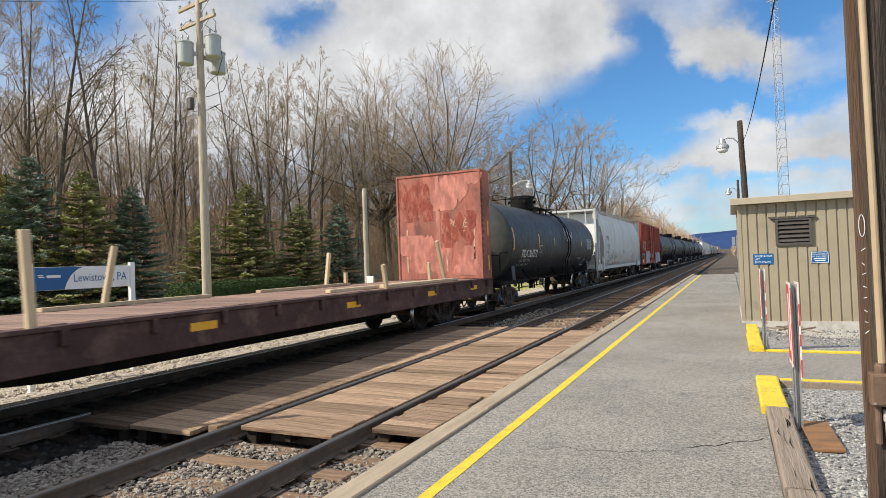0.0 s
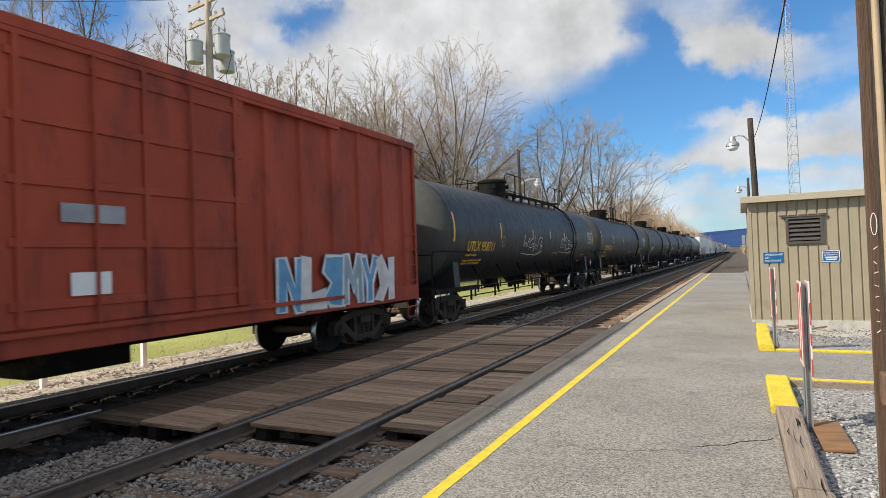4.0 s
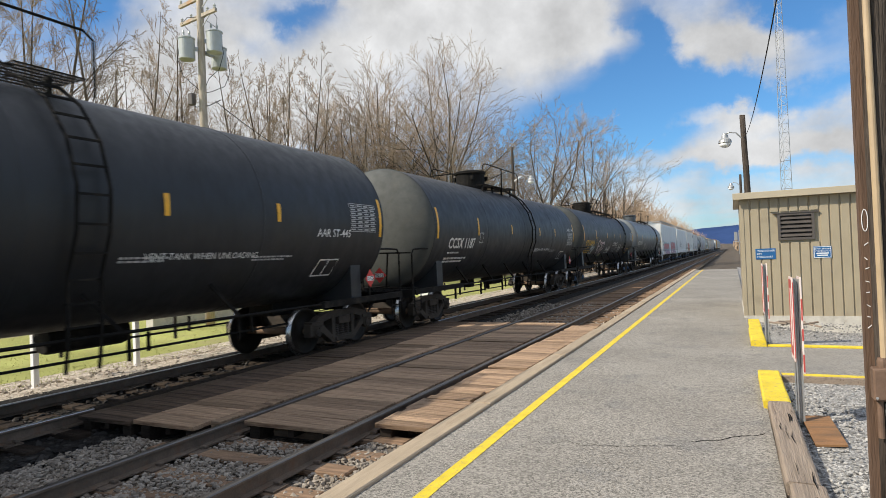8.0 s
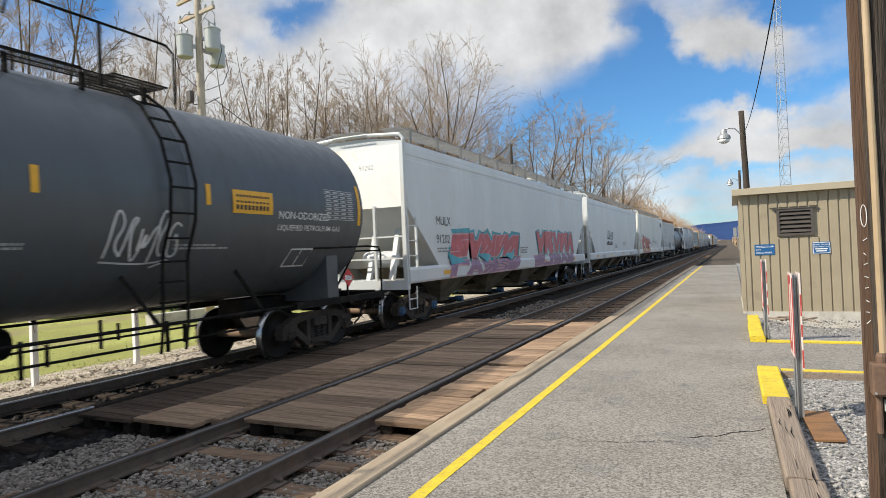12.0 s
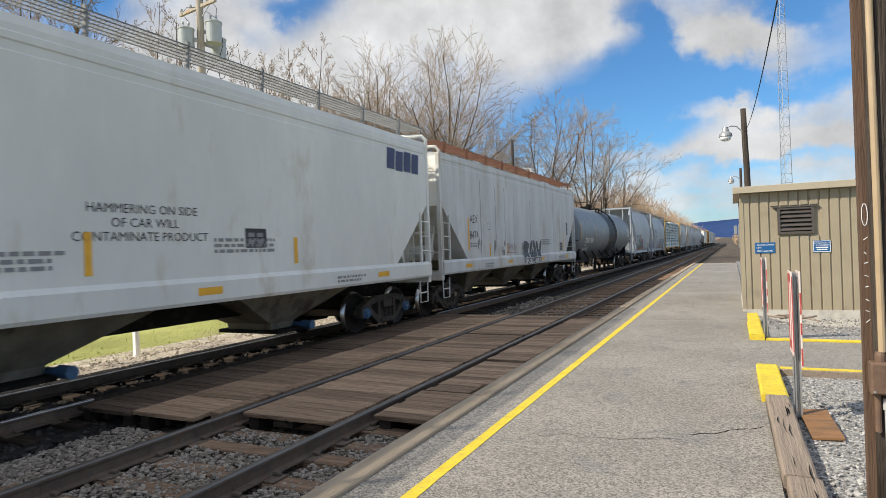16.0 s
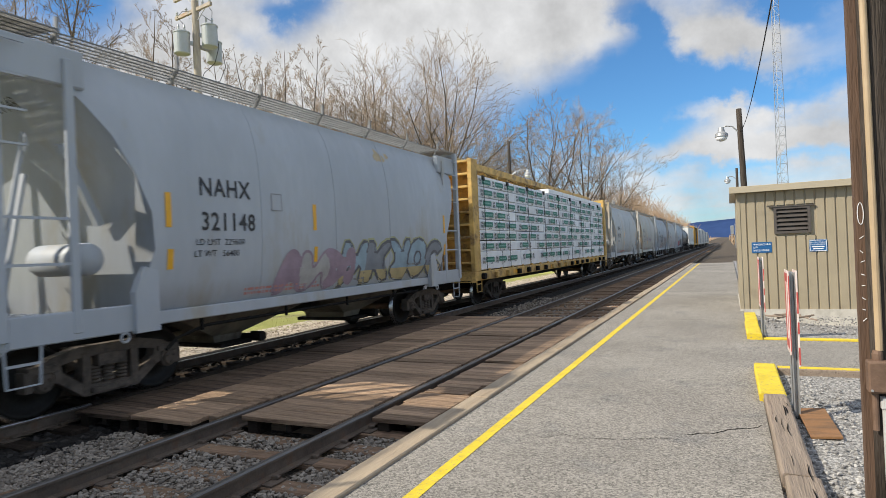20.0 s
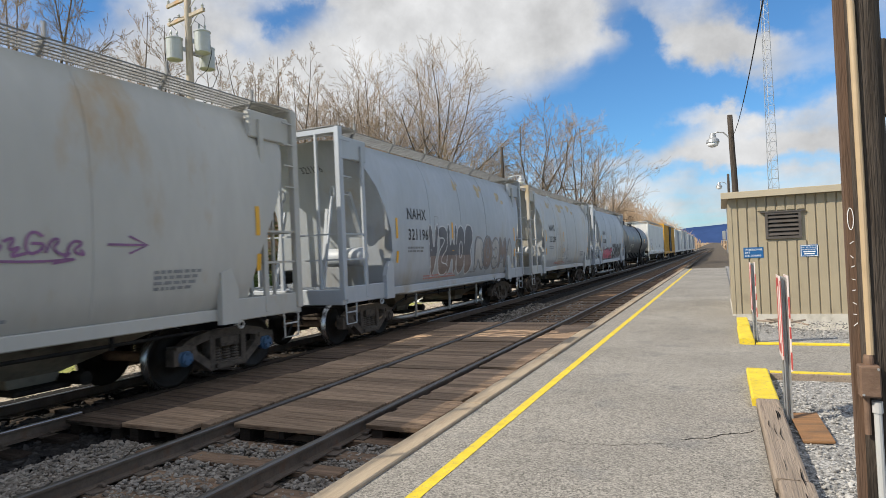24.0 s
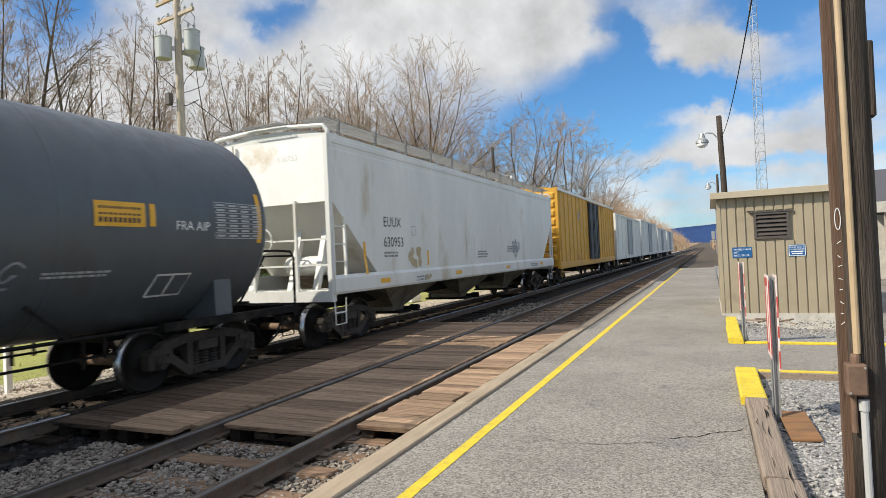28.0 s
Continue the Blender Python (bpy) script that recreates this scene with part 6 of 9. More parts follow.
def grating(bm, x0, x1, y0, y1, z, pitch=0.075):
    """Open steel grating in the plane z."""
    n = max(2, int((x1 - x0) / 0.12))
    for i in range(n + 1):
        x = x0 + (x1 - x0) * i / n
        box(bm, x - 0.007, x + 0.007, y0, y1, z - 0.016, z)
    k = max(2, int((y1 - y0) / (pitch * 0.75)))
    for i in range(k + 1):
        y = y0 + (y1 - y0) * i / k
        box(bm, x0, x1, y - 0.009, y + 0.009, z - 0.016, z - 0.002)
    return bm


def print_lines(car, wrap, u0, v0, n, w, h, m, rng, name="small_print"):
    """Rows of print too small to read, as plain bars."""
    bm = bmesh.new()
    for r in range(n):
        u = u0
        while u < u0 + w * rng.uniform(0.75, 1.0):
            l = rng.uniform(0.5, 2.2) * h * 1.6
            v = v0 - r * h * 1.7
            bm.faces.new([bm.verts.new(wrap(*q)) for q in ((u, v), (u + l, v), (u + l, v + h), (u, v + h))])
            u += l + h * 0.7
    part(name, bm, m, car)


def patch(car, wrap, u0, u1, v0, v1, m, name="reflector", label="", n=4):
    bm = bmesh.new()
    rows = [[bm.verts.new(wrap(u, v0 + (v1 - v0) * k / n)) for u in (u0, u1)] for k in range(n + 1)]
    for a, b in zip(rows, rows[1:]):
        bm.faces.new((a[0], a[1], b[1], b[0]))
    return part(name, bm, m, car, label)


def table(car, wrap, u0, v0, w, h, m, rows=7, cols=4):
    """A printed data panel: ruled lines and rows of small marks."""
    bm = bmesh.new()
    def quad(a, b, c, d):
        bm.faces.new([bm.verts.new(wrap(*q)) for q in ((a, c), (b, c), (b, d), (a, d))])
    for i in range(rows + 1):
        v = v0 + h * i / rows
        quad(u0, u0 + w, v - 0.006, v + 0.006)
        if i < rows:
            for j in range(cols):
                quad(u0 + w * (j + 0.15) / cols, u0 + w * (j + 0.82) / cols, v + h / rows * 0.3, v + h / rows * 0.68)
    for j in range(cols + 1):
        u = u0 + w * j / cols
        quad(u - 0.005, u + 0.005, v0, v0 + h)
    part("data_panel", bm, m, car)


def stroke(wrap, pts, w):
    """A painted stroke of width w through (u, v) points, returned as a bmesh."""
    bm = bmesh.new()
    L = []
    for i, p in enumerate(pts):
        a, b = Vector(pts[max(i - 1, 0)]), Vector(pts[min(i + 1, len(pts) - 1)])
        d = (b - a)
        d = d.normalized() if d.length > 1e-6 else Vector((1, 0))
        nn = Vector((-d.y, d.x)) * w / 2
        L.append((bm.verts.new(wrap(*(Vector(p) + nn))), bm.verts.new(wrap(*(Vector(p) - nn)))))
    for (a, b), (c, d) in zip(L, L[1:]):
        bm.faces.new((a, b, d, c))
    return bm


def rounded(pts, closed=True, times=1):
    """Cuts the corners of a line of points."""
    for _ in range(times):
        out = [] if closed else [pts[0]]
        n = len(pts)
        for i in range(n if closed else n - 1):
            (x0, y0), (x1, y1) = pts[i], pts[(i + 1) % n]
            out += [(x0 * 0.75 + x1 * 0.25, y0 * 0.75 + y1 * 0.25), (x0 * 0.25 + x1 * 0.75, y0 * 0.25 + y1 * 0.75)]
        pts = out if closed else out + [pts[-1]]
    return pts


def scrawl(car, wrap, u0, u1, v0, v1, m, seed, w=0.03, n=5):
    """A quick spray-can tag: joined up-and-down strokes with hooks, too wild to read, and a flick beneath."""
    rng = random.Random(seed)
    cell = (u1 - u0) / n
    for k in range(n):
        a = u0 + cell * k
        h0, h1 = v0 + (v1 - v0) * rng.uniform(0.05, 0.25), v0 + (v1 - v0) * rng.uniform(0.75, 1.0)
        kind = rng.randrange(4)
        if kind == 0:
            pts = [(0.05, 0.9), (0.15, 0.0), (0.45, 0.75), (0.55, 0.1), (0.95, 1.0), (1.1, 0.55)]
        elif kind == 1:
            pts = [(0.75, 0.8), (0.35, 1.0), (0.05, 0.5), (0.3, 0.05), (0.85, 0.2), (0.8, 0.55), (0.4, 0.5)]
        elif kind == 2:
            pts = [(0.1, 0.1), (0.2, 1.0), (0.8, 0.85), (0.3, 0.5), (0.95, 0.0), (1.15, 0.3)]
        else:
            pts = [(0.0, 0.7), (0.6, 1.0), (0.2, 0.35), (0.85, 0.55), (0.35, 0.0), (1.05, 0.15)]
        line = [(a + cell * (p * rng.uniform(0.75, 1.35) + 0.3 * q), h0 + (h1 - h0) * (q + rng.uniform(-0.16, 0.16))) for p, q in pts]
        part("spray_line", stroke(wrap, rounded(line, False, 2), w), m, car)
    if n > 3:
        part("spray_line", stroke(wrap, rounded([(u0, v0 + 0.08 * (v1 - v0)), (u0 + 0.6 * (u1 - u0), v0), (u1 + 0.1 * cell, v0 + 0.12 * (v1 - v0)), (u0 + 0.7 * (u1 - u0), v0 - 0.06 * (v1 - v0))], False, 2), w * 0.8), m, car)


def ring_form(turn0, turn1, inner, squash=1.0):
    """An open ring, thick as 1 - inner, in a unit cell."""
    out = []
    for r, way in ((1.0, 1), (inner, -1)):
        n = 14
        for i in range(n + 1)[::way]:
            t = radians(turn0 + (turn1 - turn0) * i / n)
            out.append((0.5 + 0.5 * r * math.cos(t) * squash, 0.5 + 0.5 * r * math.sin(t)))
    return out


FORMS = {
    "c": ring_form(38, 322, 0.42), "o": ring_form(92, 448, 0.34), "d": ring_form(-150, 150, 0.40),
    "y": [(0.0, 1.0), (0.30, 1.0), (0.50, 0.62), (0.72, 1.02), (1.02, 0.98), (0.66, 0.40), (0.66, 0.0), (0.34, 0.0), (0.36, 0.42)],
    "n": [(0.0, 0.0), (0.0, 1.0), (0.32, 1.0), (0.66, 0.44), (0.68, 0.96), (1.0, 0.96), (1.0, 0.0), (0.70, 0.0), (0.34, 0.54), (0.32, 0.0)],
    "t": [(0.0, 0.76), (0.0, 1.0), (1.05, 1.0), (1.05, 0.74), (0.70, 0.74), (0.74, 0.0), (0.38, 0.0), (0.38, 0.74)],
    "m": [(0.0, 0.0), (0.06, 1.0), (0.30, 1.0), (0.50, 0.60), (0.72, 1.0), (0.96, 1.0), (1.04, 0.0), (0.76, 0.0), (0.74, 0.50), (0.52, 0.22), (0.28, 0.50), (0.28, 0.0)],
    "b": [(0.0, 0.0), (0.04, 1.0), (0.70, 0.96), (0.92, 0.76), (0.62, 0.52), (1.0, 0.30), (0.86, 0.0)],
    "r": [(0.0, 0.0), (0.0, 1.0), (0.66, 0.98), (0.94, 0.74), (0.62, 0.46), (1.05, 0.0), (0.70, 0.0), (0.34, 0.38), (0.30, 0.0)],
    "z": [(0.0, 0.74), (0.05, 1.0), (1.0, 0.94), (0.50, 0.28), (1.05, 0.24), (1.0, 0.0), (0.0, 0.04), (0.52, 0.72)],
    "a": [(0.0, 0.0), (0.34, 1.0), (0.66, 1.0), (1.0, 0.0), (0.70, 0.0), (0.60, 0.28), (0.40, 0.28), (0.30, 0.0)],
    "k": [(0.0, 0.0), (0.0, 1.0), (0.30, 0.96), (0.32, 0.62), (0.72, 1.04), (1.05, 0.92), (0.60, 0.50), (1.1, 0.02), (0.70, 0.0), (0.32, 0.36), (0.30, 0.0)],
    "v": [(0.0, 0.96), (0.34, 1.0), (0.52, 0.42), (0.70, 1.02), (1.0, 0.98), (0.62, 0.0), (0.36, 0.0)],
    "s": [(0.95, 0.98), (0.30, 1.0), (0.0, 0.76), (0.20, 0.50), (0.62, 0.36), (0.60, 0.24), (0.0, 0.22), (0.05, 0.0), (0.75, 0.0), (1.0, 0.26), (0.82, 0.52), (0.40, 0.66), (0.42, 0.76), (0.98, 0.74)],
    "slab": [(0.0, 0.0), (0.06, 1.0), (1.0, 1.0), (0.97, 0.62), (0.55, 0.60), (0.54, 0.46), (0.96, 0.44), (0.92, 0.0)],
    "l": [(0.0, 0.0), (0.05, 1.02), (0.36, 0.98), (0.36, 0.28), (1.0, 0.34), (1.05, 0.0)]}


def piece(car, wrap_at, forms, u0, u1, v0, v1, fill, line, lw=0.035, low=None, split=0.0, back=None, halo=0.22, lean=0.08, times=1, seed=1, over=1.12, glint=None, grow=None, plain=False):
    """A sprayed piece: fat interlocking forms, each a filled shape with an outline; low: the colour below the height split; back: a cloud round them;
    grow: (first, last) share of the height, where the piece swells or shrinks along the side."""
    rng = random.Random(seed)
    n = len(forms)
    cell = (u1 - u0) / n
    for k, ch in enumerate(forms):
        share = 1.0 if grow is None else grow[0] + (grow[1] - grow[0]) * k / max(1, n - 1)
        top = v0 + (v1 - v0) * share * rng.uniform(0.92, 1.0)
        foot = v0 + (v1 - v0) * rng.uniform(0.0, 0.05)
        flip, upturn = (False, False) if plain else (rng.random() < 0.7, rng.random() < 0.5)
        pts = [(u0 + cell * (k + (1 - p if flip else p) * over + lean * ((1 - q if upturn else q) - 0.5)), foot + (top - foot) * (1 - q if upturn else q)) for p, q in FORMS[ch]]
        if ch not in "cod":
            pts = rounded(pts, True, times)
        if back:
            part("spray_backing", stroke(wrap_at(0.005 + 0.0004 * k), [(p, max(v0, q)) for p, q in pts + pts[:2]], halo * rng.uniform(0.8, 1.15)), back, car)
        bm = bmesh.new()
        bm.faces.new([bm.verts.new((0, p, q)) for p, q in pts])
        bmesh.ops.triangulate(bm, faces=bm.faces[:])
        cuts = [split] if low else []
        z = v0 + 0.14
        while z < v1:
            cuts.append(z)
            z += 0.14
        for z in cuts:
            bmesh.ops.bisect_plane(bm, geom=bm.verts[:] + bm.edges[:] + bm.faces[:], plane_co=(0, 0, z), plane_no=(0, 0, 1))
        for f_ in bm.faces:
            f_.material_index = 1 if low and f_.calc_center_median().z < split else 0
        wr = wrap_at(0.0100 + 0.0007 * k)
        for v in bm.verts:
            v.co = wr(v.co.y, v.co.z)
        ob = part("spray_fill", bm, fill[k % len(fill)] if isinstance(fill, (list, tuple)) else fill, car)
        if low:
            ob.data.materials.append(low)
        if line:
            part("spray_outline", stroke(wrap_at(0.0104 + 0.0007 * k), pts + pts[:2], lw), line, car)
        if glint:
            tip = [(p + lw * 0.9, q - lw * 0.9) for p, q in pts if q > foot + (top - foot) * 0.8]
            if len(tip) > 1:
                part("spray_glint", stroke(wrap_at(0.0108 + 0.0007 * k), tip[:5], lw * 0.5), glint, car)


def haze(car, wrap_at, u0, u1, v0, v1, m, seed, n=9):
    """Loose overlapping puffs of thin paint."""
    rng = random.Random(seed)
    for k in range(n):
        cu, cv, ru, rv = rng.uniform(u0, u1), rng.uniform(v0, v1), rng.uniform(0.10, 0.24) * (u1 - u0), rng.uniform(0.2, 0.42) * (v1 - v0)
        pts = [(cu + ru * math.cos(6.283 * i / 18) * (1 + 0.18 * math.sin(i * 2.6 + k)), cv + rv * math.sin(6.283 * i / 18) * (1 + 0.18 * math.cos(i * 3.1 + k))) for i in range(18)]
        bm = bmesh.new()
        wr = wrap_at(0.0040 + 0.0005 * k)
        hub = bm.verts.new(wr(cu, cv))
        vs = [bm.verts.new(wr(p, max(v0 - 0.05, min(v1 + 0.1, q)))) for p, q in pts]
        for i in range(18):
            bm.faces.new((hub, vs[i], vs[(i + 1) % 18]))
        part("spray_haze", bm, m, car)


def new_car(kind_name, a, b, label):
    s = (a + b) / 2
    car = thing(kind_name, XT, s, 0, label, "rail car", "cars of the freight train")
    cars.append((car, s))
    return car, s, a - s, b - s


# -- tank car --
def tank_car(a, b, R, zc, paint, label, mark, marky, seed, lm=LETTERW, bands=(0.15, 0.42, 0.55, 0.66, 0.76, 0.87), placards="", dome="tall", spray=(), patches=(), ladder_at=0.5, cap=None, stain=False, table_v=-0.22, notice=None, gear=None, panel=(1.25, 0.95, 0.56), dome_at=None, limits=None):
    """a, b: where the shell's straight part begins and ends along the train."""
    car, s, f, r = new_car("tank_car", a, b, label)
    rng = random.Random(seed)
    L = r - f
    hd = 0.50                                                   # depth of the dished heads
    dish = [(q, hd * (1 - q ** 2.3) ** 0.55) for q in (0.25, 0.5, 0.7, 0.84, 0.92, 0.965, 0.988)]
    prof = [(R * q, f - d) for q, d in dish]
    prof = [(0.02, f - hd)] + prof + [(R, f), (R, f + 0.02)] + [(R, f + L * k / 8) for k in range(1, 8)] + [(R, r - 0.02), (R, r)] + [(R * q, r + d) for q, d in dish[::-1]] + [(0.02, r + hd)]
    nh = len(dish) + 2
    part("shell", lathe(bmesh.new(), prof[nh - 1:-nh + 1], "y", 56, (0, 0, zc), False), paint, car, smooth=True)
    # heads get a lighter copy of the shell paint, for sun and dust
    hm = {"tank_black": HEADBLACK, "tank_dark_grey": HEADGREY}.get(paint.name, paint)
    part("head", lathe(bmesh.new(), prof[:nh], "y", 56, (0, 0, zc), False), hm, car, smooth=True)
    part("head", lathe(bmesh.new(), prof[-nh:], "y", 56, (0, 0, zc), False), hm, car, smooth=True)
    for q in [f, f + L * 0.25, f + L * 0.5, f + L * 0.75, r]:
        part("weld_seam", lathe(bmesh.new(), [(R + 0.001, q - 0.02), (R + 0.007, q - 0.008), (R + 0.007, q + 0.008), (R + 0.001, q + 0.02)], "y", 56, (0, 0, zc), False), paint, car, smooth=True)

    def wrap_at(lift):
        return lambda u, v: Vector(((R + lift) * math.cos(v / R), f + u, zc + (R + lift) * math.sin(v / R)))
    w6 = wrap_at(0.008)
    # stub sills, platforms, saddles
    for way, y in ((-1, f), (1, r)):
        e = y + way * 1.05
        bm = bmesh.new()
        box(bm, -0.3, 0.3, min(e, y - way * 2.1), max(e, y - way * 2.1), 0.78, 1.12)
        part("stub_sill", bm, UNDER, car)
        bm = bmesh.new()
        box(bm, -1.45, 1.45, min(e, e - way * 0.14), max(e, e - way * 0.14), 0.86, 1.06)
        for x in (-1.42, 1.42):
            box(bm, x - 0.06, x + 0.06, min(e - way * 0.14, y - way * 2.0), max(e - way * 0.14, y - way * 2.0), 0.93, 1.05)
        part("end_sill", bm, UNDER, car)
        part("end_platform", grating(bmesh.new(), -1.3, 1.3, min(e - way * 0.14, e - way * 0.62), max(e - way * 0.14, e - way * 0.62), 1.09, 0.11), UNDER, car)
        # saddle and its webs
        bm = bmesh.new()
        yb = y - way * 0.72
        ring = [(R * 0.98 * math.cos(t), zc - R * 0.98 * math.sin(t)) for t in [math.pi * (0.18 + 0.64 * k / 10) for k in range(11)]]
        ring += [(-1.35, 1.0), (1.35, 1.0)]
        loft(bm, [[(x, yy, z) for x, z in ring] for yy in (yb - 0.18, yb + 0.18)])
        part("saddle", bm, paint if paint is not TANKPALE else UNDER, car)
        for x in (-1.43, 1.43):
            # bent handrail round the end, and its posts
            rail = [(x, y - way * 1.4, 2.02), (x, y + way * 0.5, 2.05), (x, y + way * 0.9, 2.03), (x, y + way * 0.98, 1.92), (x, y + way * 0.98, 1.05)]
            part("handrail", pipe(bmesh.new(), rail, 0.045, 6), UNDER, car)
            stirrup(car, x, y + way * 0.75, UNDER, 0.95, 0.36)
        part("end_rail", pipe(bmesh.new(), [(-1.4, y + way * 0.98, 1.95), (-0.5, y + way * 1.0, 1.97), (0.5, y + way * 1.0, 1.97), (1.4, y + way * 0.98, 1.95)], 0.04, 6), UNDER, car)
        bm = bmesh.new()
        for x in (-0.75, 0.75):
            bar(bm, (x, y + way * 0.98, 1.95), (x * 0.6, y + way * 0.6, 1.1), 0.038)
        bar(bm, (0.0, y + way * 1.0, 2.0), (0.0, y + way * 1.0, 1.05), 0.06)
        part("end_brace", bm, UNDER, car)
        coupler(car, e, way)
        if way < 0:
            brake_wheel(car, -0.75, y - 1.12, 1.75, UNDER)
    # long brake rods and struts beneath the shell
    for x in (-1.38, 1.38):
        bm = pipe(bmesh.new(), [(x, f + 1.9, 1.0), (x, r - 1.9, 1.0)], 0.05, 6)
        pipe(bm, [(x * 0.55, f + 2.2, 0.66), (x * 0.55, r - 2.2, 0.66)], 0.04, 5)
        k = f + 2.6
        while k < r - 2.4:
            bar(bm, (x, k, 1.0), (x * 0.86, k - 0.42, zc - R * math.sqrt(max(0, 1 - (0.86 * 1.38 / R) ** 2)) + 0.02), 0.05)
            k += 2.05
        part("brake_rod", bm, UNDER, car)
        k = f + 3.0
        while k < r - 2.6:
            part("rod_hanger", bar(bmesh.new(), (x * 0.55, k, 0.52), (x * 0.55, k, 0.98), 0.06, 0.03), UNDER, car)
            part("rod_hanger", bar(bmesh.new(), (x * 0.55 + 0.02, k + 0.3, 0.62), (x * 0.55 + 0.02, k + 0.3, 0.9), 0.05, 0.03), UNDER, car)
            k += 2.1
    bm = bmesh.new()
    lathe(bm, [(0.20, -0.65), (0.22, -0.6), (0.22, 0.6), (0.20, 0.65)], "y", 14, (-0.55, L * 0.14, 0.84))
    part("air_reservoir", bm, UNDER, car)
    part("brake_valve", bevelled(new_box(-0.3, 0.1, -L * 0.12, -L * 0.12 + 0.4, 0.72, 1.1), 0.03), UNDER, car)
    part("bottom_outlet", lathe(bmesh.new(), [(0.24, zc - R - 0.02), (0.2, zc - R - 0.18), (0.1, zc - R - 0.22), (0.1, zc - R - 0.42)], "z", 14, (0, 0.05, 0)), UNDER, car)
    # ladder, top platform and its rail
    yl = f + L * ladder_at
    bm = bmesh.new()
    for q in (yl + 0.55, yl + 0.97):
        pipe(bm, [(1.44, q, 0.62), (1.5, q, 1.0)] + [((R + 0.13) * math.cos(t), q, zc + (R + 0.13) * math.sin(t)) for t in (-0.5, -0.2, 0.1, 0.45, 0.8, 1.1, 1.3)], 0.05, 5)
    for k in range(11):
        t = -0.95 + 0.2 * k
        rr = R + 0.13
        p = (rr * math.cos(t), zc + rr * math.sin(t)) if t > -0.55 else (1.45, zc + rr * math.sin(-0.55) - (-0.55 - t) * 1.4)
        bar(bm, (p[0], yl + 0.55, p[1]), (p[0], yl + 0.97, p[1]), 0.028)
    part("ladder", bm, UNDER, car)
    zt = zc + R
    yd = f + L * dome_at if dome_at else yl - 0.2
    y0, y1 = yd - 0.95, yl + 1.25
    bm = grating(bmesh.new(), -0.95, 0.95, yl + 0.35, y1, zt + 0.08)
    for x in (-1, 1):
        grating(bm, *sorted((x * 0.6, x * 0.95)), y0, yl + 0.35, zt + 0.02)
        q = y0 + 0.1
        while q < y1:
            box(bm, x * 0.8 - 0.03, x * 0.8 + 0.03, q - 0.03, q + 0.03, zt - 0.25, zt + 0.02)
            q += 0.95
    part("top_platform", bm, UNDER, car)
    loops = [(y0 - 0.3, y1 + 0.1)] if y1 - y0 < 4.2 else [(y0 - 0.3, yd + 1.0), (y1 - 2.3, y1 + 0.1)]
    for x in (-0.97, 0.97):
        for q0, q1 in loops:
            rail = part("platform_rail", pipe(bmesh.new(), [(x, q1, zt - 0.15), (x, q1, zt + 0.60), (x, q1 - 0.14, zt + 0.70), (x, q0 + 0.3, zt + 0.70), (x, q0 + 0.05, zt + 0.62), (x, q0, zt + 0.42)], 0.036, 6), UNDER, car)
            part("rail_post", bar(bmesh.new(), (x, q0 + 0.5 * (q1 - q0), zt - 0.15), (x, q0 + 0.5 * (q1 - q0), zt + 0.70), 0.036), UNDER, rail)
    part("end_rail", pipe(bmesh.new(), [(-0.97, y0 - 0.3, zt + 0.42), (0.97, y0 - 0.3, zt + 0.42)], 0.04), UNDER, car)
    if dome == "tall":
        bm = lathe(bmesh.new(), [(0.60, zt - 0.12), (0.62, zt + 0.02), (0.52, zt + 0.03), (0.52, zt + 0.50), (0.57, zt + 0.51), (0.57, zt + 0.58), (0.48, zt + 0.62), (0.1, zt + 0.63)], "z", 28, (0, yd, 0))
        for k in range(4):
            t = k * math.pi / 2 + 0.5
            box(bm, 0.58 * math.cos(t) - 0.05, 0.58 * math.cos(t) + 0.05, yd + 0.58 * math.sin(t) - 0.05, yd + 0.58 * math.sin(t) + 0.05, zt + 0.28, zt + 0.42)
        part("valve_dome", bm, UNDER if paint is BLACK else paint, car, smooth=False)
    else:
        bm = lathe(bmesh.new(), [(0.34, zt - 0.1), (0.34, zt + 0.16), (0.4, zt + 0.17), (0.4, zt + 0.22), (0.1, zt + 0.25)], "z", 20, (0.0, yl - 0.1, 0))
        lathe(bm, [(0.16, zt - 0.1), (0.16, zt + 0.3), (0.05, zt + 0.33)], "z", 12, (0.3, yl - 0.85, 0))
        part("manway", bm, UNDER, car)
    # markings
    for i, q in enumerate(bands):
        u = L * q
        tall = 0.62 if i in (0,) else 0.36
        patch(car, w6, u - 0.045, u + 0.045, 0.02 - tall / 2 * 0.7, 0.02 + tall / 2, REFLECT)
    for u in (0.12, L - 0.16):
        patch(car, w6, u, u + 0.1, -0.32, 0.5, REFLECT, n=8)
    if mark:
        words(mark, 0.29, lambda u, v: w6(marky + u, -0.58 + v), lm, parent=car, bold=0.03, squeeze=0.92, label="painted reporting mark")
        if limits:
            for k, txt in enumerate(limits):
                words(txt, 0.085, lambda u, v, k=k: w6(marky - 0.03 - 0.07 * k + u, -0.76 - 0.17 * k + v), lm, parent=car, squeeze=0.86)
        else:
            print_lines(car, w6, marky + 0.05, -0.74, 1, 0.9, 0.05, lm, rng)
            print_lines(car, w6, marky - 0.02, -0.92, 2, 1.5, 0.06, lm, rng)
        part("stencil_frame", stroke(w6, [(L * bands[0] + p, q) for p, q in ((0.14, -0.42), (0.40, -0.42), (0.40, -0.12), (0.14, -0.12), (0.14, -0.42))], 0.022), lm, car)
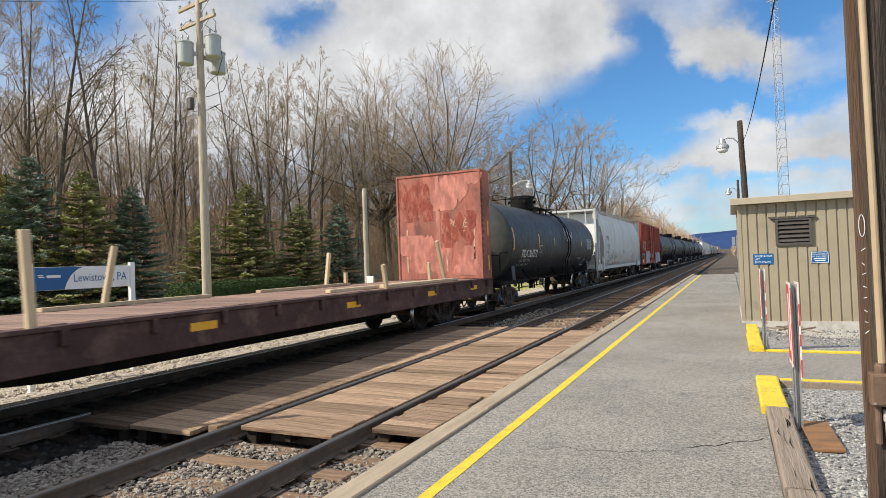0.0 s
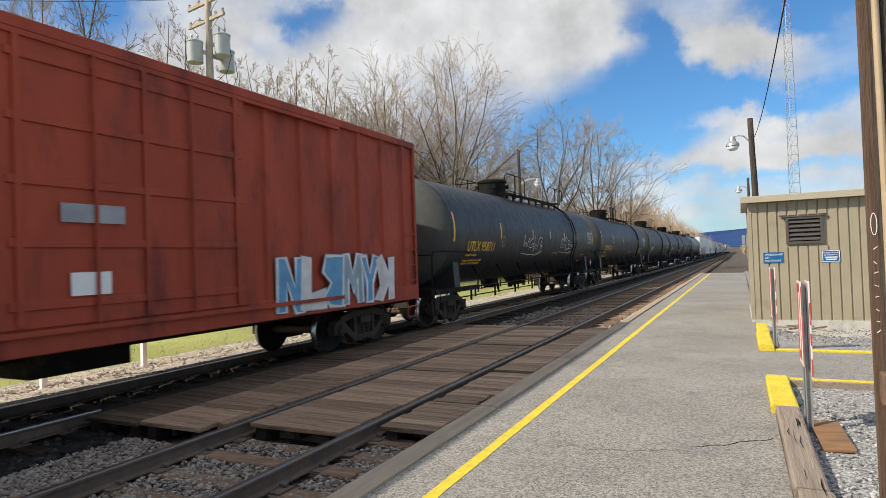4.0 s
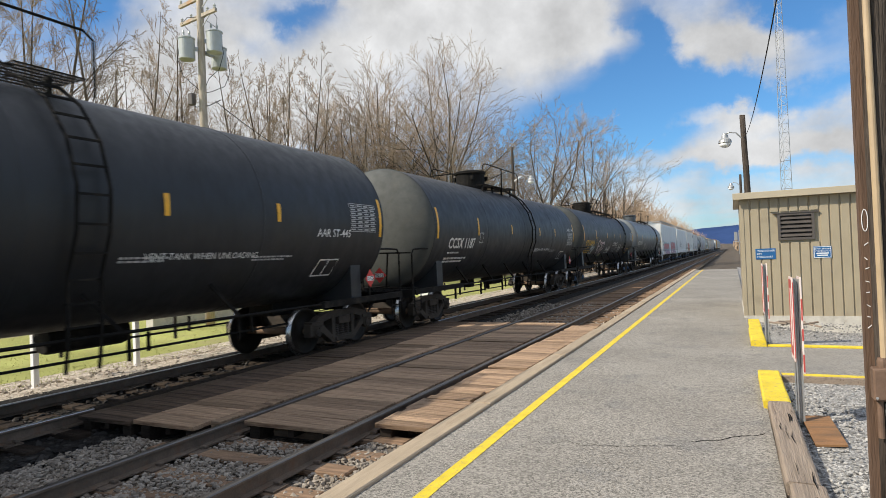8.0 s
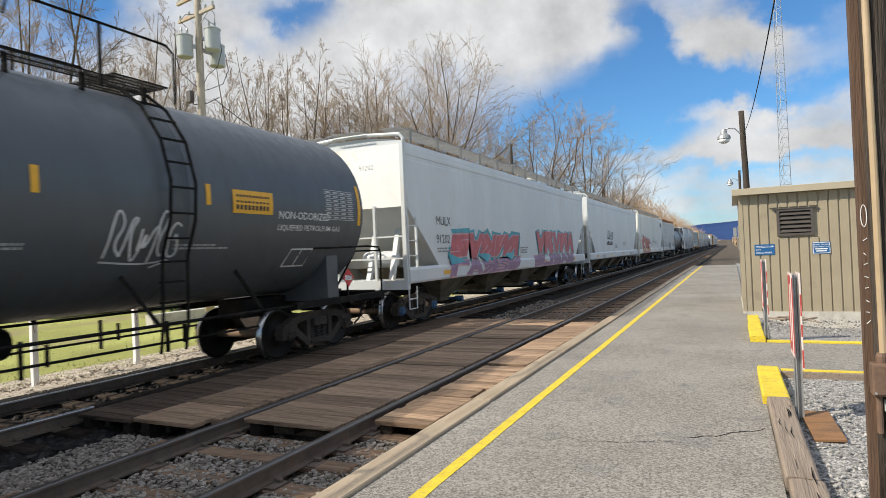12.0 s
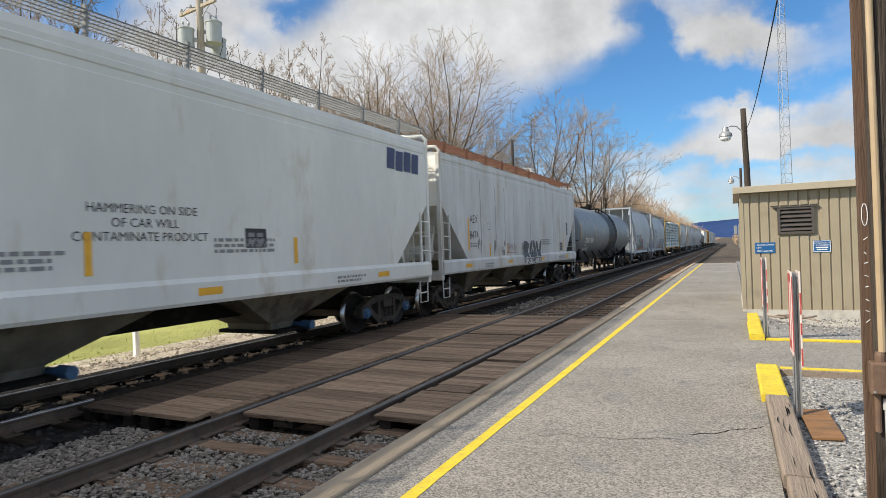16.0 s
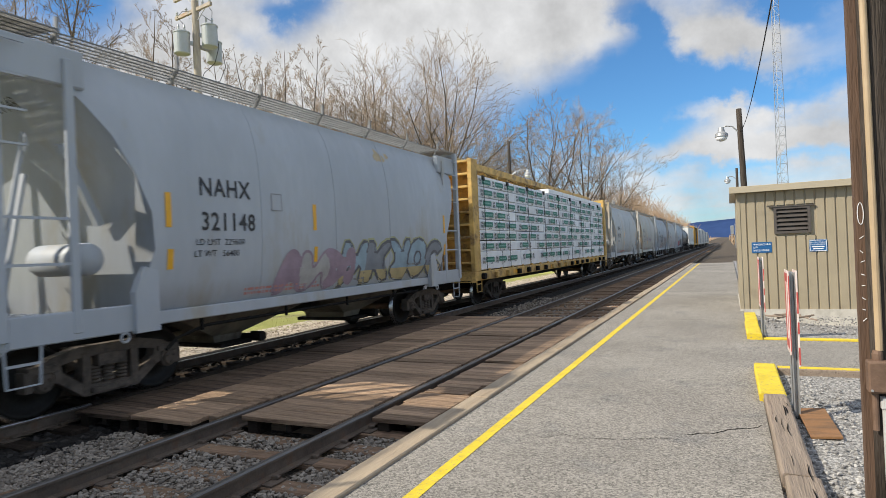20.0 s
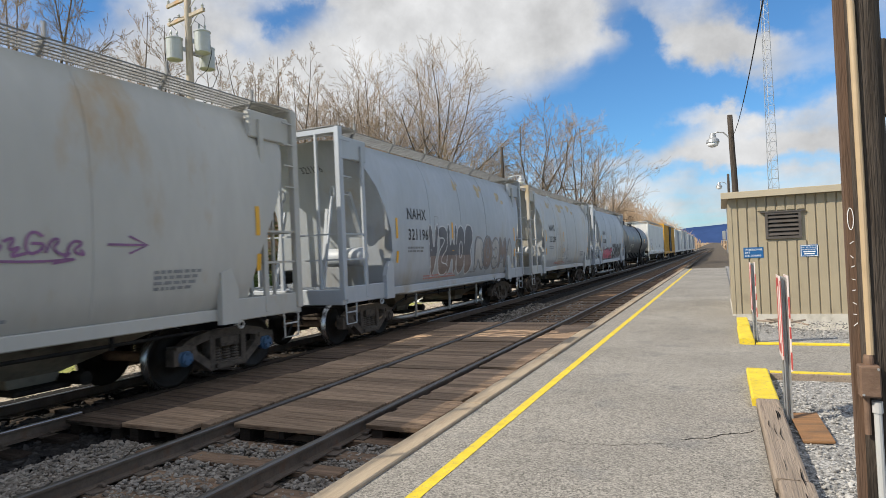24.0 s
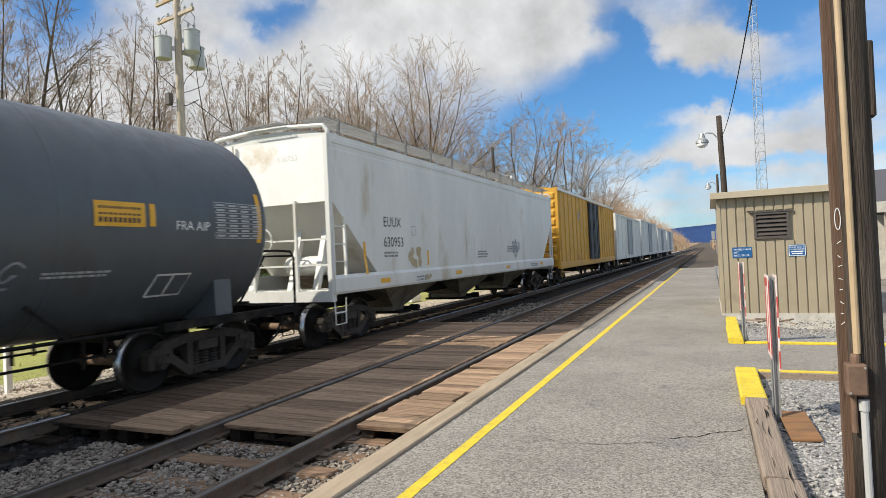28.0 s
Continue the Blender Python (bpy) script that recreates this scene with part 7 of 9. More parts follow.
        words(mark, 0.13, lambda u, v: Vector((-0.85 + u, f - hd * (1 - (math.hypot(u - 0.85, v + 0.45) / R) ** 2.3) ** 0.55 - 0.008, zc + 0.45 + v)), lm, parent=car)
        print_lines(car, lambda u, v: Vector((u, f - hd * (1 - (math.hypot(u, v - zc) / R) ** 2.3) ** 0.55 - 0.008, v)), -0.80, zc + 0.30, 2, 0.7, 0.045, lm, rng)
    print_lines(car, w6, L * 0.58, -0.70, 2, 0.9, 0.03, LETTERDIM, rng)
    print_lines(car, w6, L * 0.74, -0.72, 2, 1.0, 0.03, LETTERDIM, rng)
    table(car, w6, L - panel[0], table_v, panel[1], panel[2], LETTERDIM if paint is not TANKPALE else LETTERW)
    bm = stroke(w6, [(L - 2.1, -1.16), (L - 1.5, -1.16), (L - 1.43, -0.80), (L - 2.03, -0.80), (L - 2.1, -1.16)], 0.035)
    part("stencil_frame", bm, lm, car)
    part("stencil_rule", stroke(w6, [(L - 1.8, -1.16), (L - 1.74, -0.80)], 0.03), lm, car)
    if notice:
        u, v, wd, ht = notice
        pl = patch(car, wrap_at(0.010), u, u + wd, v, v + ht, REFLECT, "yellow_notice", "yellow notice panel with black print", 4)
        for q, hh, m_ in ((0.70, 0.10, 11), (0.46, 0.08, 9), (0.16, 0.20, 9)):
            for k in range(m_):
                patch(pl, wrap_at(0.014), u + wd * (0.08 + 0.84 * k / m_), u + wd * (0.08 + 0.84 * (k + 0.62) / m_), v + ht * q, v + ht * (q + hh), LETTERB, "text_bar", n=1)
    for txt, u, v, h in patches:
        words(txt, h, lambda x, y, u=u, v=v: w6(u + x, v + y), lm, parent=car, bold=0.01)
    if placards:
        for yy, facing in ((f - 1.07, "end"), (r - 0.35, "side")):
            bm = bmesh.new()
            c = 0.19
            if facing == "end":
                q = [(0.55 + c, yy, 1.42), (0.55, yy, 1.42 + c), (0.55 - c, yy, 1.42), (0.55, yy, 1.42 - c)]
                loft(bm, [[Vector(p) + Vector((0, o, 0)) for p in q] for o in (0, 0.012)])
                ob = part("placard", bm, PLACARD, car, "red diamond hazard placard")
                part("placard_band", new_box(0.55 - 0.12, 0.55 + 0.12, yy - 0.003, yy - 0.001, 1.37, 1.47), WHITE, ob)
                words(placards, 0.085, lambda u, v: Vector((0.55 + u, yy - 0.0045, 1.38 + v)), LETTERB, parent=ob, align="CENTER")
            else:
                x = 1.47
                q = [(x, yy - c, 1.42), (x, yy, 1.42 - c), (x, yy + c, 1.42), (x, yy, 1.42 + c)]
                loft(bm, [[Vector(p) - Vector((o, 0, 0)) for p in q] for o in (0, 0.012)])
                ob = part("placard", bm, PLACARD, car, "red diamond hazard placard")
                part("placard_band", new_box(x + 0.001, x + 0.003, yy - 0.12, yy + 0.12, 1.37, 1.47), WHITE, ob)
                words(placards, 0.085, lambda u, v: Vector((x + 0.0045, yy + u, 1.38 + v)), LETTERB, parent=ob, align="CENTER")
                part("placard_post", new_box(x - 0.05, x - 0.02, yy - 0.02, yy + 0.02, 1.0, 1.5), UNDER, ob)
    for u0, u1, v0, v1, m, w, n in spray:
        scrawl(car, wrap_at(0.012), u0, u1, v0, v1, m, seed + int(u0 * 10), w, n)
    if stain:
        # spill streak down from the top fittings
        bm = bmesh.new()
        w9 = wrap_at(0.012)
        n, k = 14, 44
        top = [[bm.verts.new(w9(L * ladder_at - 1.0 + 2.1 * i / n + 0.06 * math.sin(i * 2.3) * j / k, R * (1.25 - (2.2 + 0.5 * noise.noise((i * 0.5, 2, 0))) * j / k))) for i in range(n + 1)] for j in range(k + 1)]
        for r0, r1 in zip(top, top[1:]):
            for i in range(n):
                bm.faces.new((r0[i], r0[i + 1], r1[i + 1], r1[i]))
        part("spill_stain", bm, BLACK, car, "dark spill streak down the shell", smooth=True)
    trucks(car, s, f + 0.72, r - 0.85, gear or TRUCKDARK, cap)
    return car


# -- covered hopper with curved sides --
CURVE = [(1.30, 1.10), (1.42, 1.22), (1.50, 1.55), (1.545, 2.0), (1.555, 2.5), (1.545, 3.0), (1.505, 3.45), (1.44, 3.80), (1.35, 4.08), (1.24, 4.26), (1.20, 4.40), (0.86, 4.46), (0.45, 4.50), (0.0, 4.52)]


def curve_x(z):
    for (x0, z0), (x1, z1) in zip(CURVE, CURVE[1:]):
        if z0 <= z <= z1:
            return x0 + (x1 - x0) * (z - z0) / (z1 - z0)
    return CURVE[0][0]


def end_inset(z):
    """How far the sloped end sheet stands in from the corner post at height z."""
    pts = [(1.0, 1.70), (1.44, 1.80), (2.0, 1.98), (2.41, 1.98), (2.85, 1.80), (3.2, 1.60), (3.6, 1.34), (3.9, 1.0), (4.11, 0.79), (4.5, 0.7)]
    for (z0, a), (z1, b) in zip(pts, pts[1:]):
        if z <= z1:
            return a + (b - a) * max(0, z - z0) / (z1 - z0)
    return 0.84


def rear_inset(z):
    """The same at the rear end, which is fuller."""
    pts = [(1.0, 1.45), (1.9, 1.20), (2.34, 0.95), (2.64, 0.78), (3.07, 0.58), (3.74, 0.38), (4.17, 0.42), (4.5, 0.5)]
    for (z0, a), (z1, b) in zip(pts, pts[1:]):
        if z <= z1:
            return a + (b - a) * max(0, z - z0) / (z1 - z0)
    return 0.5


def bays(car, centres, z, m, half=1.25, length=1.7, cap=None, tail=0.42):
    """Discharge hoppers under the body."""
    for yc in centres:
        bm = bmesh.new()
        loft(bm, [[(-h, yc - l, zz), (h, yc - l, zz), (h, yc + l, zz), (-h, yc + l, zz)] for h, l, zz in ((half, length, z), (half * 0.93, length * 0.94, z - 0.12), (0.55, 0.34, tail + 0.12), (0.52, 0.30, tail))])
        bay = part("hopper_bay", bm, m, car, "dusty discharge hopper")
        part("outlet_gate", bevelled(new_box(-0.75, 0.75, yc - 0.36, yc + 0.36, tail - 0.07, tail + 0.0), 0.01), UNDER, bay)
        bm = lathe(bmesh.new(), [(0.09, -0.95), (0.09, -0.7), (0.05, -0.69), (0.05, 0.69), (0.09, 0.7), (0.09, 0.95)], "x", 12, (0, yc + 0.42, tail + 0.03))
        part("outlet_pipe", bm, cap or UNDER, bay)


def end_works(car, e, way, m, zt, low=1.02, wide=1.46, inset=0.98, brake=True, wall=False, slim=False):
    """Corner posts, platform, ladders, braces and brake gear at one end of a hopper; e is the outer face."""
    y1 = e - way * inset
    part("end_sill", bevelled(new_box(-wide, wide, *sorted((e, e - way * 0.16)), low - (0.02 if slim else 0.10), low + (0.12 if slim else 0.22)), 0.015), m, car)
    for x in (-wide, wide):
        s_ = math.copysign(1, x)
        part("corner_post", bevelled(new_box(x - (0.03 if slim else 0.07), x + 0.05, *sorted((e - way * 0.0, e - way * (0.06 if slim else 0.14))), low, zt), 0.012), m, car)
        part("inner_post", bevelled(new_box(x - 0.03, x + 0.03, *sorted((y1, y1 + way * (0.06 if slim else 0.11))), low, zt - 0.3), 0.01), m, car)
        part("side_sill_end", bevelled(new_box(*sorted((x - s_ * 0.09, x + s_ * 0.02)), *sorted((e - way * 0.14, e - way * 1.95)), low - (0.02 if slim else 0.08), low + (0.14 if slim else 0.27)), 0.015), m, car)
        part("top_plate", bevelled(new_box(*sorted((x - s_ * 0.16, x - s_ * 0.02)), *sorted((e - way * 0.14, e - way * 1.15)), zt - 0.62, zt - 0.16), 0.02), m, car)
        for z in (low + 0.83, low + 1.36):
            part("side_rail", bar(bmesh.new(), (x, e - way * 0.07, z), (x, y1, z), 0.032), m, car)
        rungs(car, x + s_ * 0.05, *sorted((e - way * 0.02, e - way * 0.40)), zt - 1.5, zt - 0.2, m, False, 0.38)
        stirrup(car, x, e - way * 0.3, m, low - 0.05, 0.40)
        bm = bmesh.new()
        prof = [(e - way * 1.66, 0.92), (e - way * 2.02, 0.92), (e - way * 2.02, 1.72), (e - way * 1.80, 1.78), (e - way * 1.66, 1.45)]
        loft(bm, [[(xx, y, z) for y, z in prof] for xx in sorted((x - s_ * 0.02, x + s_ * 0.085))])
        bmesh.ops.recalc_face_normals(bm, faces=bm.faces[:])
        part("gusset", bm, m, car)
        part("tow_eye", pipe(bmesh.new(), [(x, e - way * (1.55 + 0.06 * math.cos(q)), 0.88 + 0.06 * math.sin(q)) for q in [k * math.pi / 5 for k in range(11)]], 0.035, 5), m, car)
    for z in (low + 0.83, low + 1.36):
        part("end_rail", bar(bmesh.new(), (-wide, e - way * 0.06, z), (wide, e - way * 0.06, z), 0.032), m, car)
    part("end_frame", bar(bmesh.new(), (-wide, e - way * 0.07, zt - 0.06), (wide, e - way * 0.07, zt - 0.06), 0.1), m, car)
    part("centre_post", bar(bmesh.new(), (-0.1, e - way * 0.07, low), (-0.1, e - way * 0.07, zt - 0.05), 0.07), m, car)
    part("thin_post", bar(bmesh.new(), (0.9, e - way * 0.05, low), (0.9, e - way * 0.05, zt - 0.05), 0.05), m, car)
    part("stanchion", bar(bmesh.new(), (-0.95, e - way * 0.05, low), (-0.95, e - way * 0.05, low + 1.4), 0.07), m, car)
    for x in (-0.6, 0.75):
        part("slope_strut", bar(bmesh.new(), (x * 0.92, e - way * 0.42, low + 0.2), (x, e - way * 0.78, 3.25), 0.05), m, car)
        part("strut_eye", pipe(bmesh.new(), [(x + 0.06 * math.cos(q), e - way * 0.80, 3.34 + 0.13 * math.sin(q)) for q in [k * math.pi / 6 for k in range(13)]], 0.035, 5), m, car)
    part("end_platform", grating(bmesh.new(), -wide + 0.08, wide - 0.08, *sorted((e - way * 0.2, e - way * 0.85)), low + 0.24, 0.1), m, car)
    tagged(part("crossover_board", grating(bmesh.new(), -wide, wide, *sorted((e - way * 0.02, e - way * 0.82)), zt + 0.03, 0.042), GRATE, car), kind="stuff")
    if wall:
        # wall painted whiter to carry the sunlight on it
        part("end_wall", bevelled(new_box(-1.30, 1.30, *sorted((e - way * 0.62, e - way * 0.70)), 1.9, zt - 0.25), 0.01), ENDSUNLIT, car, "flat end wall, whitened for the sun on it")
    for x in (-0.75, 0.55):
        part("slope_brace", bar(bmesh.new(), (x, e - way * 0.55, low + 0.1), (x * 0.9, e - way * 0.95, 3.0), 0.07, 0.05), m, car)
    part("slope_rib", bar(bmesh.new(), (0.95, e - way * 1.62, 2.35), (0.95, e - way * 1.12, 3.35), 0.10), m, car)
    if brake:
        part("air_reservoir", lathe(bmesh.new(), [(0.04, -0.55), (0.19, -0.50), (0.21, -0.45), (0.21, 0.45), (0.19, 0.50), (0.04, 0.55)], "x", 18, (0.70, e - way * 1.30, 1.9)), m, car, smooth=True)
        part("brake_cylinder", lathe(bmesh.new(), [(0.16, 0.0), (0.16, 0.45), (0.06, 0.5)], "y", 14, (-0.75, e - way * 0.95 - 0.2, 1.5)), UNDER, car)
        brake_wheel(car, -0.85, e - way * 0.02, 2.25, m)
    coupler(car, e, way)


def hopper_round(a, b, label, paint, mark, seed, lm=LETTERB, gear=TRUCKDUST, cap=None, spray=(), pieces=(), small=True, two_line=True, strips=(0.175, 0.44, 0.9), roof=None, wall=False, lims=None, pipes=False, blooms=(), slim=False):
    car, s, f, r = new_car("covered_hopper", a, b, label)
    rng = random.Random(seed)
    full = [(x, z) for x, z in CURVE] + [(-x, z) for x, z in CURVE[::-1][1:]]
    bm = bmesh.new()
    ys = [0.0, 0.33, 0.66, 1.0]
    rings = []
    for k in ys:
        ring = []
        for x, z in full:
            y0, y1 = f + end_inset(z), r - rear_inset(z)
            ring.append((x, y0 + (y1 - y0) * k, z))
        rings.append(ring)
    loft(bm, rings)
    body = part("body", bm, paint, car, smooth=True)
    body.data.set_sharp_from_angle(angle=radians(35))
    for q in (0.28, 0.5, 0.72):
        seams = bmesh.new()
        y = f + 1.4 + (r - f - 2.8) * q
        pts = [(x + 0.004, y, z) for x, z in CURVE[1:-2]]
        for p0, p1 in zip(pts, pts[1:]):
            bar(seams, p0, p1, 0.028, 0.008)
        part("weld_seam", seams, paint, car)
    part("side_sill", bevelled(new_box(1.30, 1.43, f + 1.9, r - 1.9, 0.98, 1.16), 0.015), paint, car)
    part("side_sill", bevelled(new_box(-1.43, -1.30, f + 1.9, r - 1.9, 0.98, 1.16), 0.015), paint, car)
    bm = new_box(-0.34, 0.34, f + 0.1, r - 0.1, 0.70, 1.06)
    part("centre_sill", bm, UNDER, car)
    part("air_line", pipe(bmesh.new(), [(1.30, f + 2.3, 0.60), (1.30, f + 2.5, 0.74), (1.34, f + 3.0, 0.86), (1.34, r - 2.4, 0.86)], 0.05, 8), UNDER, car)
    k = f + 2.9
    while k < r - 2.6:
        part("pipe_hanger", bar(bmesh.new(), (1.36, k, 0.80), (1.36, k, 1.0), 0.04), UNDER, car)
        k += 1.9
    for way, e in ((-1, f), (1, r)):
        end_works(car, e, way, paint, 4.58, wall=wall, slim=slim, brake=not slim)
    n = 2 if r - f < 14 else 3
    bays(car, [(r - f - 4.6) * ((k + 0.5) / n - 0.5) for k in range(n)], 1.12, BAYDUST, 1.22, (r - f - 5.0) / n * 0.47)
    # running boards and hatches
    rm = roof or GRATE
    for x0, x1 in ((0.72, 1.32), (-1.32, -0.72)):
        part("running_board", grating(bmesh.new(), x0, x1, f + 0.02, r - 0.02, 4.62, 0.09), rm, car)
    k = f + 0.9
    while k < r - 0.6:
        for x in (-1.33, 1.33):
            bm = bar(bmesh.new(), (x * 0.88, k, 4.40), (x, k, 4.64), 0.045)
            bar(bm, (x, k, 4.60), (x, k, 4.80), 0.04)
            part("board_bracket", bm, rm, car)
        k += 1.75
    part("hatch_trough", bevelled(new_box(-0.32, 0.32, f + 1.3, r - 1.3, 4.46, 4.60), 0.02), paint, car)

    def wrap_at(lift):
        return lambda u, v: Vector((curve_x(v) + lift, f + u, v))
    w6 = wrap_at(0.010)
    L = r - f
    if mark:
        x0 = 2.75 if L < 14 else 2.85
        m1, m2 = mark
        if two_line:
            words(m1, 0.27, lambda u, v: w6(x0 + u, 2.78 + v), lm, parent=car, bold=0.018, squeeze=0.9, label="painted reporting mark", spacing=1.1)
            words(m2, 0.27, lambda u, v: w6(x0 + 0.02 + u, 2.27 + v), lm, parent=car, bold=0.018, squeeze=0.9, label="painted car number", spacing=1.1)
        else:
            words(m1 + "   " + m2, 0.27, lambda u, v: w6(x0 + u, 2.20 + v), lm, parent=car, label="painted reporting mark")
        if lims:
            words("LD LMT  " + lims[0], 0.095, lambda u, v: w6(x0 - 0.09 + u, 2.05 + v), lm, parent=car, squeeze=1.05)
            words("LT WT   " + lims[1], 0.095, lambda u, v: w6(x0 - 0.12 + u, 1.88 + v), lm, parent=car, squeeze=1.05)
        else:
            print_lines(car, w6, x0, 2.05, 2, 0.8, 0.05, FADED, rng)
        part("stencil_frame", stroke(w6, [(x0 + 1.55, 2.62), (x0 + 1.8, 2.62), (x0 + 1.8, 2.9), (x0 + 1.55, 2.9), (x0 + 1.55, 2.62)], 0.018), FADED, car)
        words(m2, 0.14, lambda u, v: Vector((-0.2 + u, f + end_inset(3.85 + v) - 0.03, 3.85 + v)), lm, parent=car)
    for q in strips:
        u = L * q
        patch(car, w6, u, u + 0.1, 2.3, 2.78, REFLECT, n=4)
        patch(car, w6, u + 0.02, u + 0.12, 1.72, 2.0, REFLECT, n=3)
    if small:
        print_lines(car, w6, L * 0.74, 1.75, 4, 0.8, 0.045, FADED, rng)
        print_lines(car, w6, L * 0.3, 1.32, 2, 2.4, 0.04, PRINTRED, rng)
        print_lines(car, w6, L * 0.52, 1.30, 1, 1.0, 0.04, FADED, rng)
    for u0, u1, v0, v1, m, w, n in spray:
        scrawl(car, wrap_at(0.016), u0, u1, v0, v1, m, seed + int(u0 * 7), w, n)
    for forms, u0, u1, v0, v1, fill, line, more in pieces:
        piece(car, wrap_at, forms, u0, u1, v0, v1, fill, line, seed=seed + 5, **more)
    for k, q in enumerate(blooms):
        haze(car, wrap_at, *q, RUSTSTAIN, 60 + k, 5)
    if pipes:                                  # pale unloading pipes slung under the side
        for z, x, y0, y1 in ((0.98, 1.40, f + 2.9, r - 3.2), (0.36, 1.28, f + 3.2, r - 4.2)):
            pp = part("unloading_pipe", pipe(bmesh.new(), [(x - 0.35, y0 - 0.35, z - 0.02), (x - 0.08, y0 - 0.22, z), (x, y0, z), (x, y1, z)], 0.09, 10), STEELGREY, car, "pale steel unloading pipe", smooth=True)
            part("pipe_cap", lathe(bmesh.new(), [(0.075, y1 - 0.02), (0.075, y1 + 0.10), (0.03, y1 + 0.12)], "y", 12, (x, 0, z)), STEELGREY, pp)
        k = f + 3.4
        while k < r - 3.4:
            part("pipe_strap", bar(bmesh.new(), (1.36, k, 0.32), (1.38, k, 1.06), 0.045), STEELGREY, car)
            k += 2.1
    trucks(car, s, f + 1.62, r - 1.45, gear, cap)
    return car


# -- covered hopper with straight sides --
def hopper_flat(a, b, label, paint, mark, seed, roof=None, lm=LETTERB, gear=TRUCKDARK, cap=None, spray=(), pieces=(), texts=(), nbay=3, zt=4.56, zs=3.0, lit_end=None, strips=(), panels=(), logo=None, mark_u=1.68, streaks=(), blooms=()):
    car, s, f, r = new_car("covered_hopper", a, b, label)
    rng = random.Random(seed)
    L = r - f
    X = 1.5

    def inset(z):
        return 0.12 if z >= zs else 0.12 + (zs - z) * 1.12
    zsill = 1.50
    prof = [(X, zsill), (X, 2.2), (X, zs), (X, 3.9), (X, 4.12), (X - 0.015, 4.14), (X - 0.015, 4.24), (X, 4.26), (X, 4.34), (X - 0.02, 4.36), (X - 0.02, 4.44), (X - 0.06, zt), (1.18, zt + 0.08), (0.5, zt + 0.16), (0.0, zt + 0.17)]
    full = prof + [(-x, z) for x, z in prof[::-1][1:]]
    bm = bmesh.new()
    rings = []
    for k in range(2):
        rings.append([(x, (f + inset(z)) if k == 0 else (r - inset(z)), z) for x, z in full])
    loft(bm, rings, caps=False)
    vs0, vs1 = [], []
    bm.verts.ensure_lookup_table()
    n = len(full)
    for base, rev in ((0, False), (n, True)):
        ring = [bm.verts[base + i] for i in range(n)]
        half = len(prof)
        for i in range(half - 1):
            q = [ring[i], ring[i + 1], ring[n - 2 - i], ring[n - 1 - i]] if i < half - 2 else [ring[i], ring[i + 1], ring[i + 2]]
            bm.faces.new(q if rev else q[::-1])
    bmesh.ops.recalc_face_normals(bm, faces=bm.faces[:])
    part("body", bm, paint, car)
    for x in (-1, 1):
        bm = bmesh.new()
        prf = [(x * 1.42, 1.14), (x * 1.53, 1.14), (x * 1.555, 1.19), (x * 1.555, 1.46), (x * 1.50, zsill + 0.03), (x * 1.42, zsill + 0.03)]
        loft(bm, [[(q[0], y, q[1]) for q in prf] for y in (f + 0.05, r - 0.05)])
        bmesh.ops.recalc_face_normals(bm, faces=bm.faces[:])
        part("side_sill", bm, paint, car)
    part("centre_sill", new_box(-0.34, 0.34, f + 0.1, r - 0.1, 0.74, 1.10), UNDER, car)
    if lit_end:
        # thin sheet added over the front end, whitened to look sunlit
        part("roof_cap_end", new_box(-X + 0.02, X - 0.02, f + 0.10, f + 0.118, zs, zt - 0.05), lit_end, car)
    rm0 = roof or GRATE
    # end structure
    for way, e in ((-1, f), (1, r)):
        bm = bmesh.new()
        box(bm, -1.5, 1.5, *sorted((e, e - way * 0.15)), 1.0, 1.22)
        part("end_sill", bm, paint, car)
        for x in (-1.46, 1.46):
            part("corner_post", bevelled(new_box(x - 0.055, x + 0.055, *sorted((e + way * 0.0, e - way * 0.115)), 1.2, zt), 0.008), paint, car)
            rungs(car, x + math.copysign(0.05, x), *sorted((e - way * 0.08, e - way * 0.52)), 1.35, 2.75, paint, True)
            stirrup(car, x, e - way * 0.34, paint, 1.05, 0.42)
        bm = bmesh.new()
        for z in (1.75, 2.28):
            bar(bm, (-1.46, e - way * 0.06, z), (1.46, e - way * 0.06, z), 0.035)
        for x in (-0.5, 0.62):
            bar(bm, (x, e - way * 0.06, 1.1), (x, e - way * 0.06, zs + 0.05), 0.06)
        part("end_rail", bm, paint, car)
        rungs(car, e - way * 0.03, -1.42, -0.96, 1.25, zt, paint, True, axis="x")
        for x in (-0.8, 0.25, 0.9):
            part("slope_brace", bar(bmesh.new(), (x, e - way * 0.3, 1.2), (x, e - way * 0.75, 2.5), 0.12), paint, car)
        part("end_platform", grating(bmesh.new(), -1.38, 1.38, *sorted((e - way * 0.15, e - way * 0.75)), 1.24, 0.1), paint, car)
        part("air_reservoir", lathe(bmesh.new(), [(0.04, -0.5), (0.19, -0.45), (0.2, -0.4), (0.2, 0.4), (0.19, 0.45), (0.04, 0.5)], "x", 16, (0.4, e - way * 0.7, 1.75)), paint, car, smooth=True)
        if way < 0:
            brake_wheel(car, -0.2, e - 0.03, 2.3, paint)
        coupler(car, e, way)
        part("crossover_board", grating(bmesh.new(), -0.55, 0.45, *sorted((e + way * 0.12, e - way * 0.45)), zt + 0.32, 0.09), rm0, car)
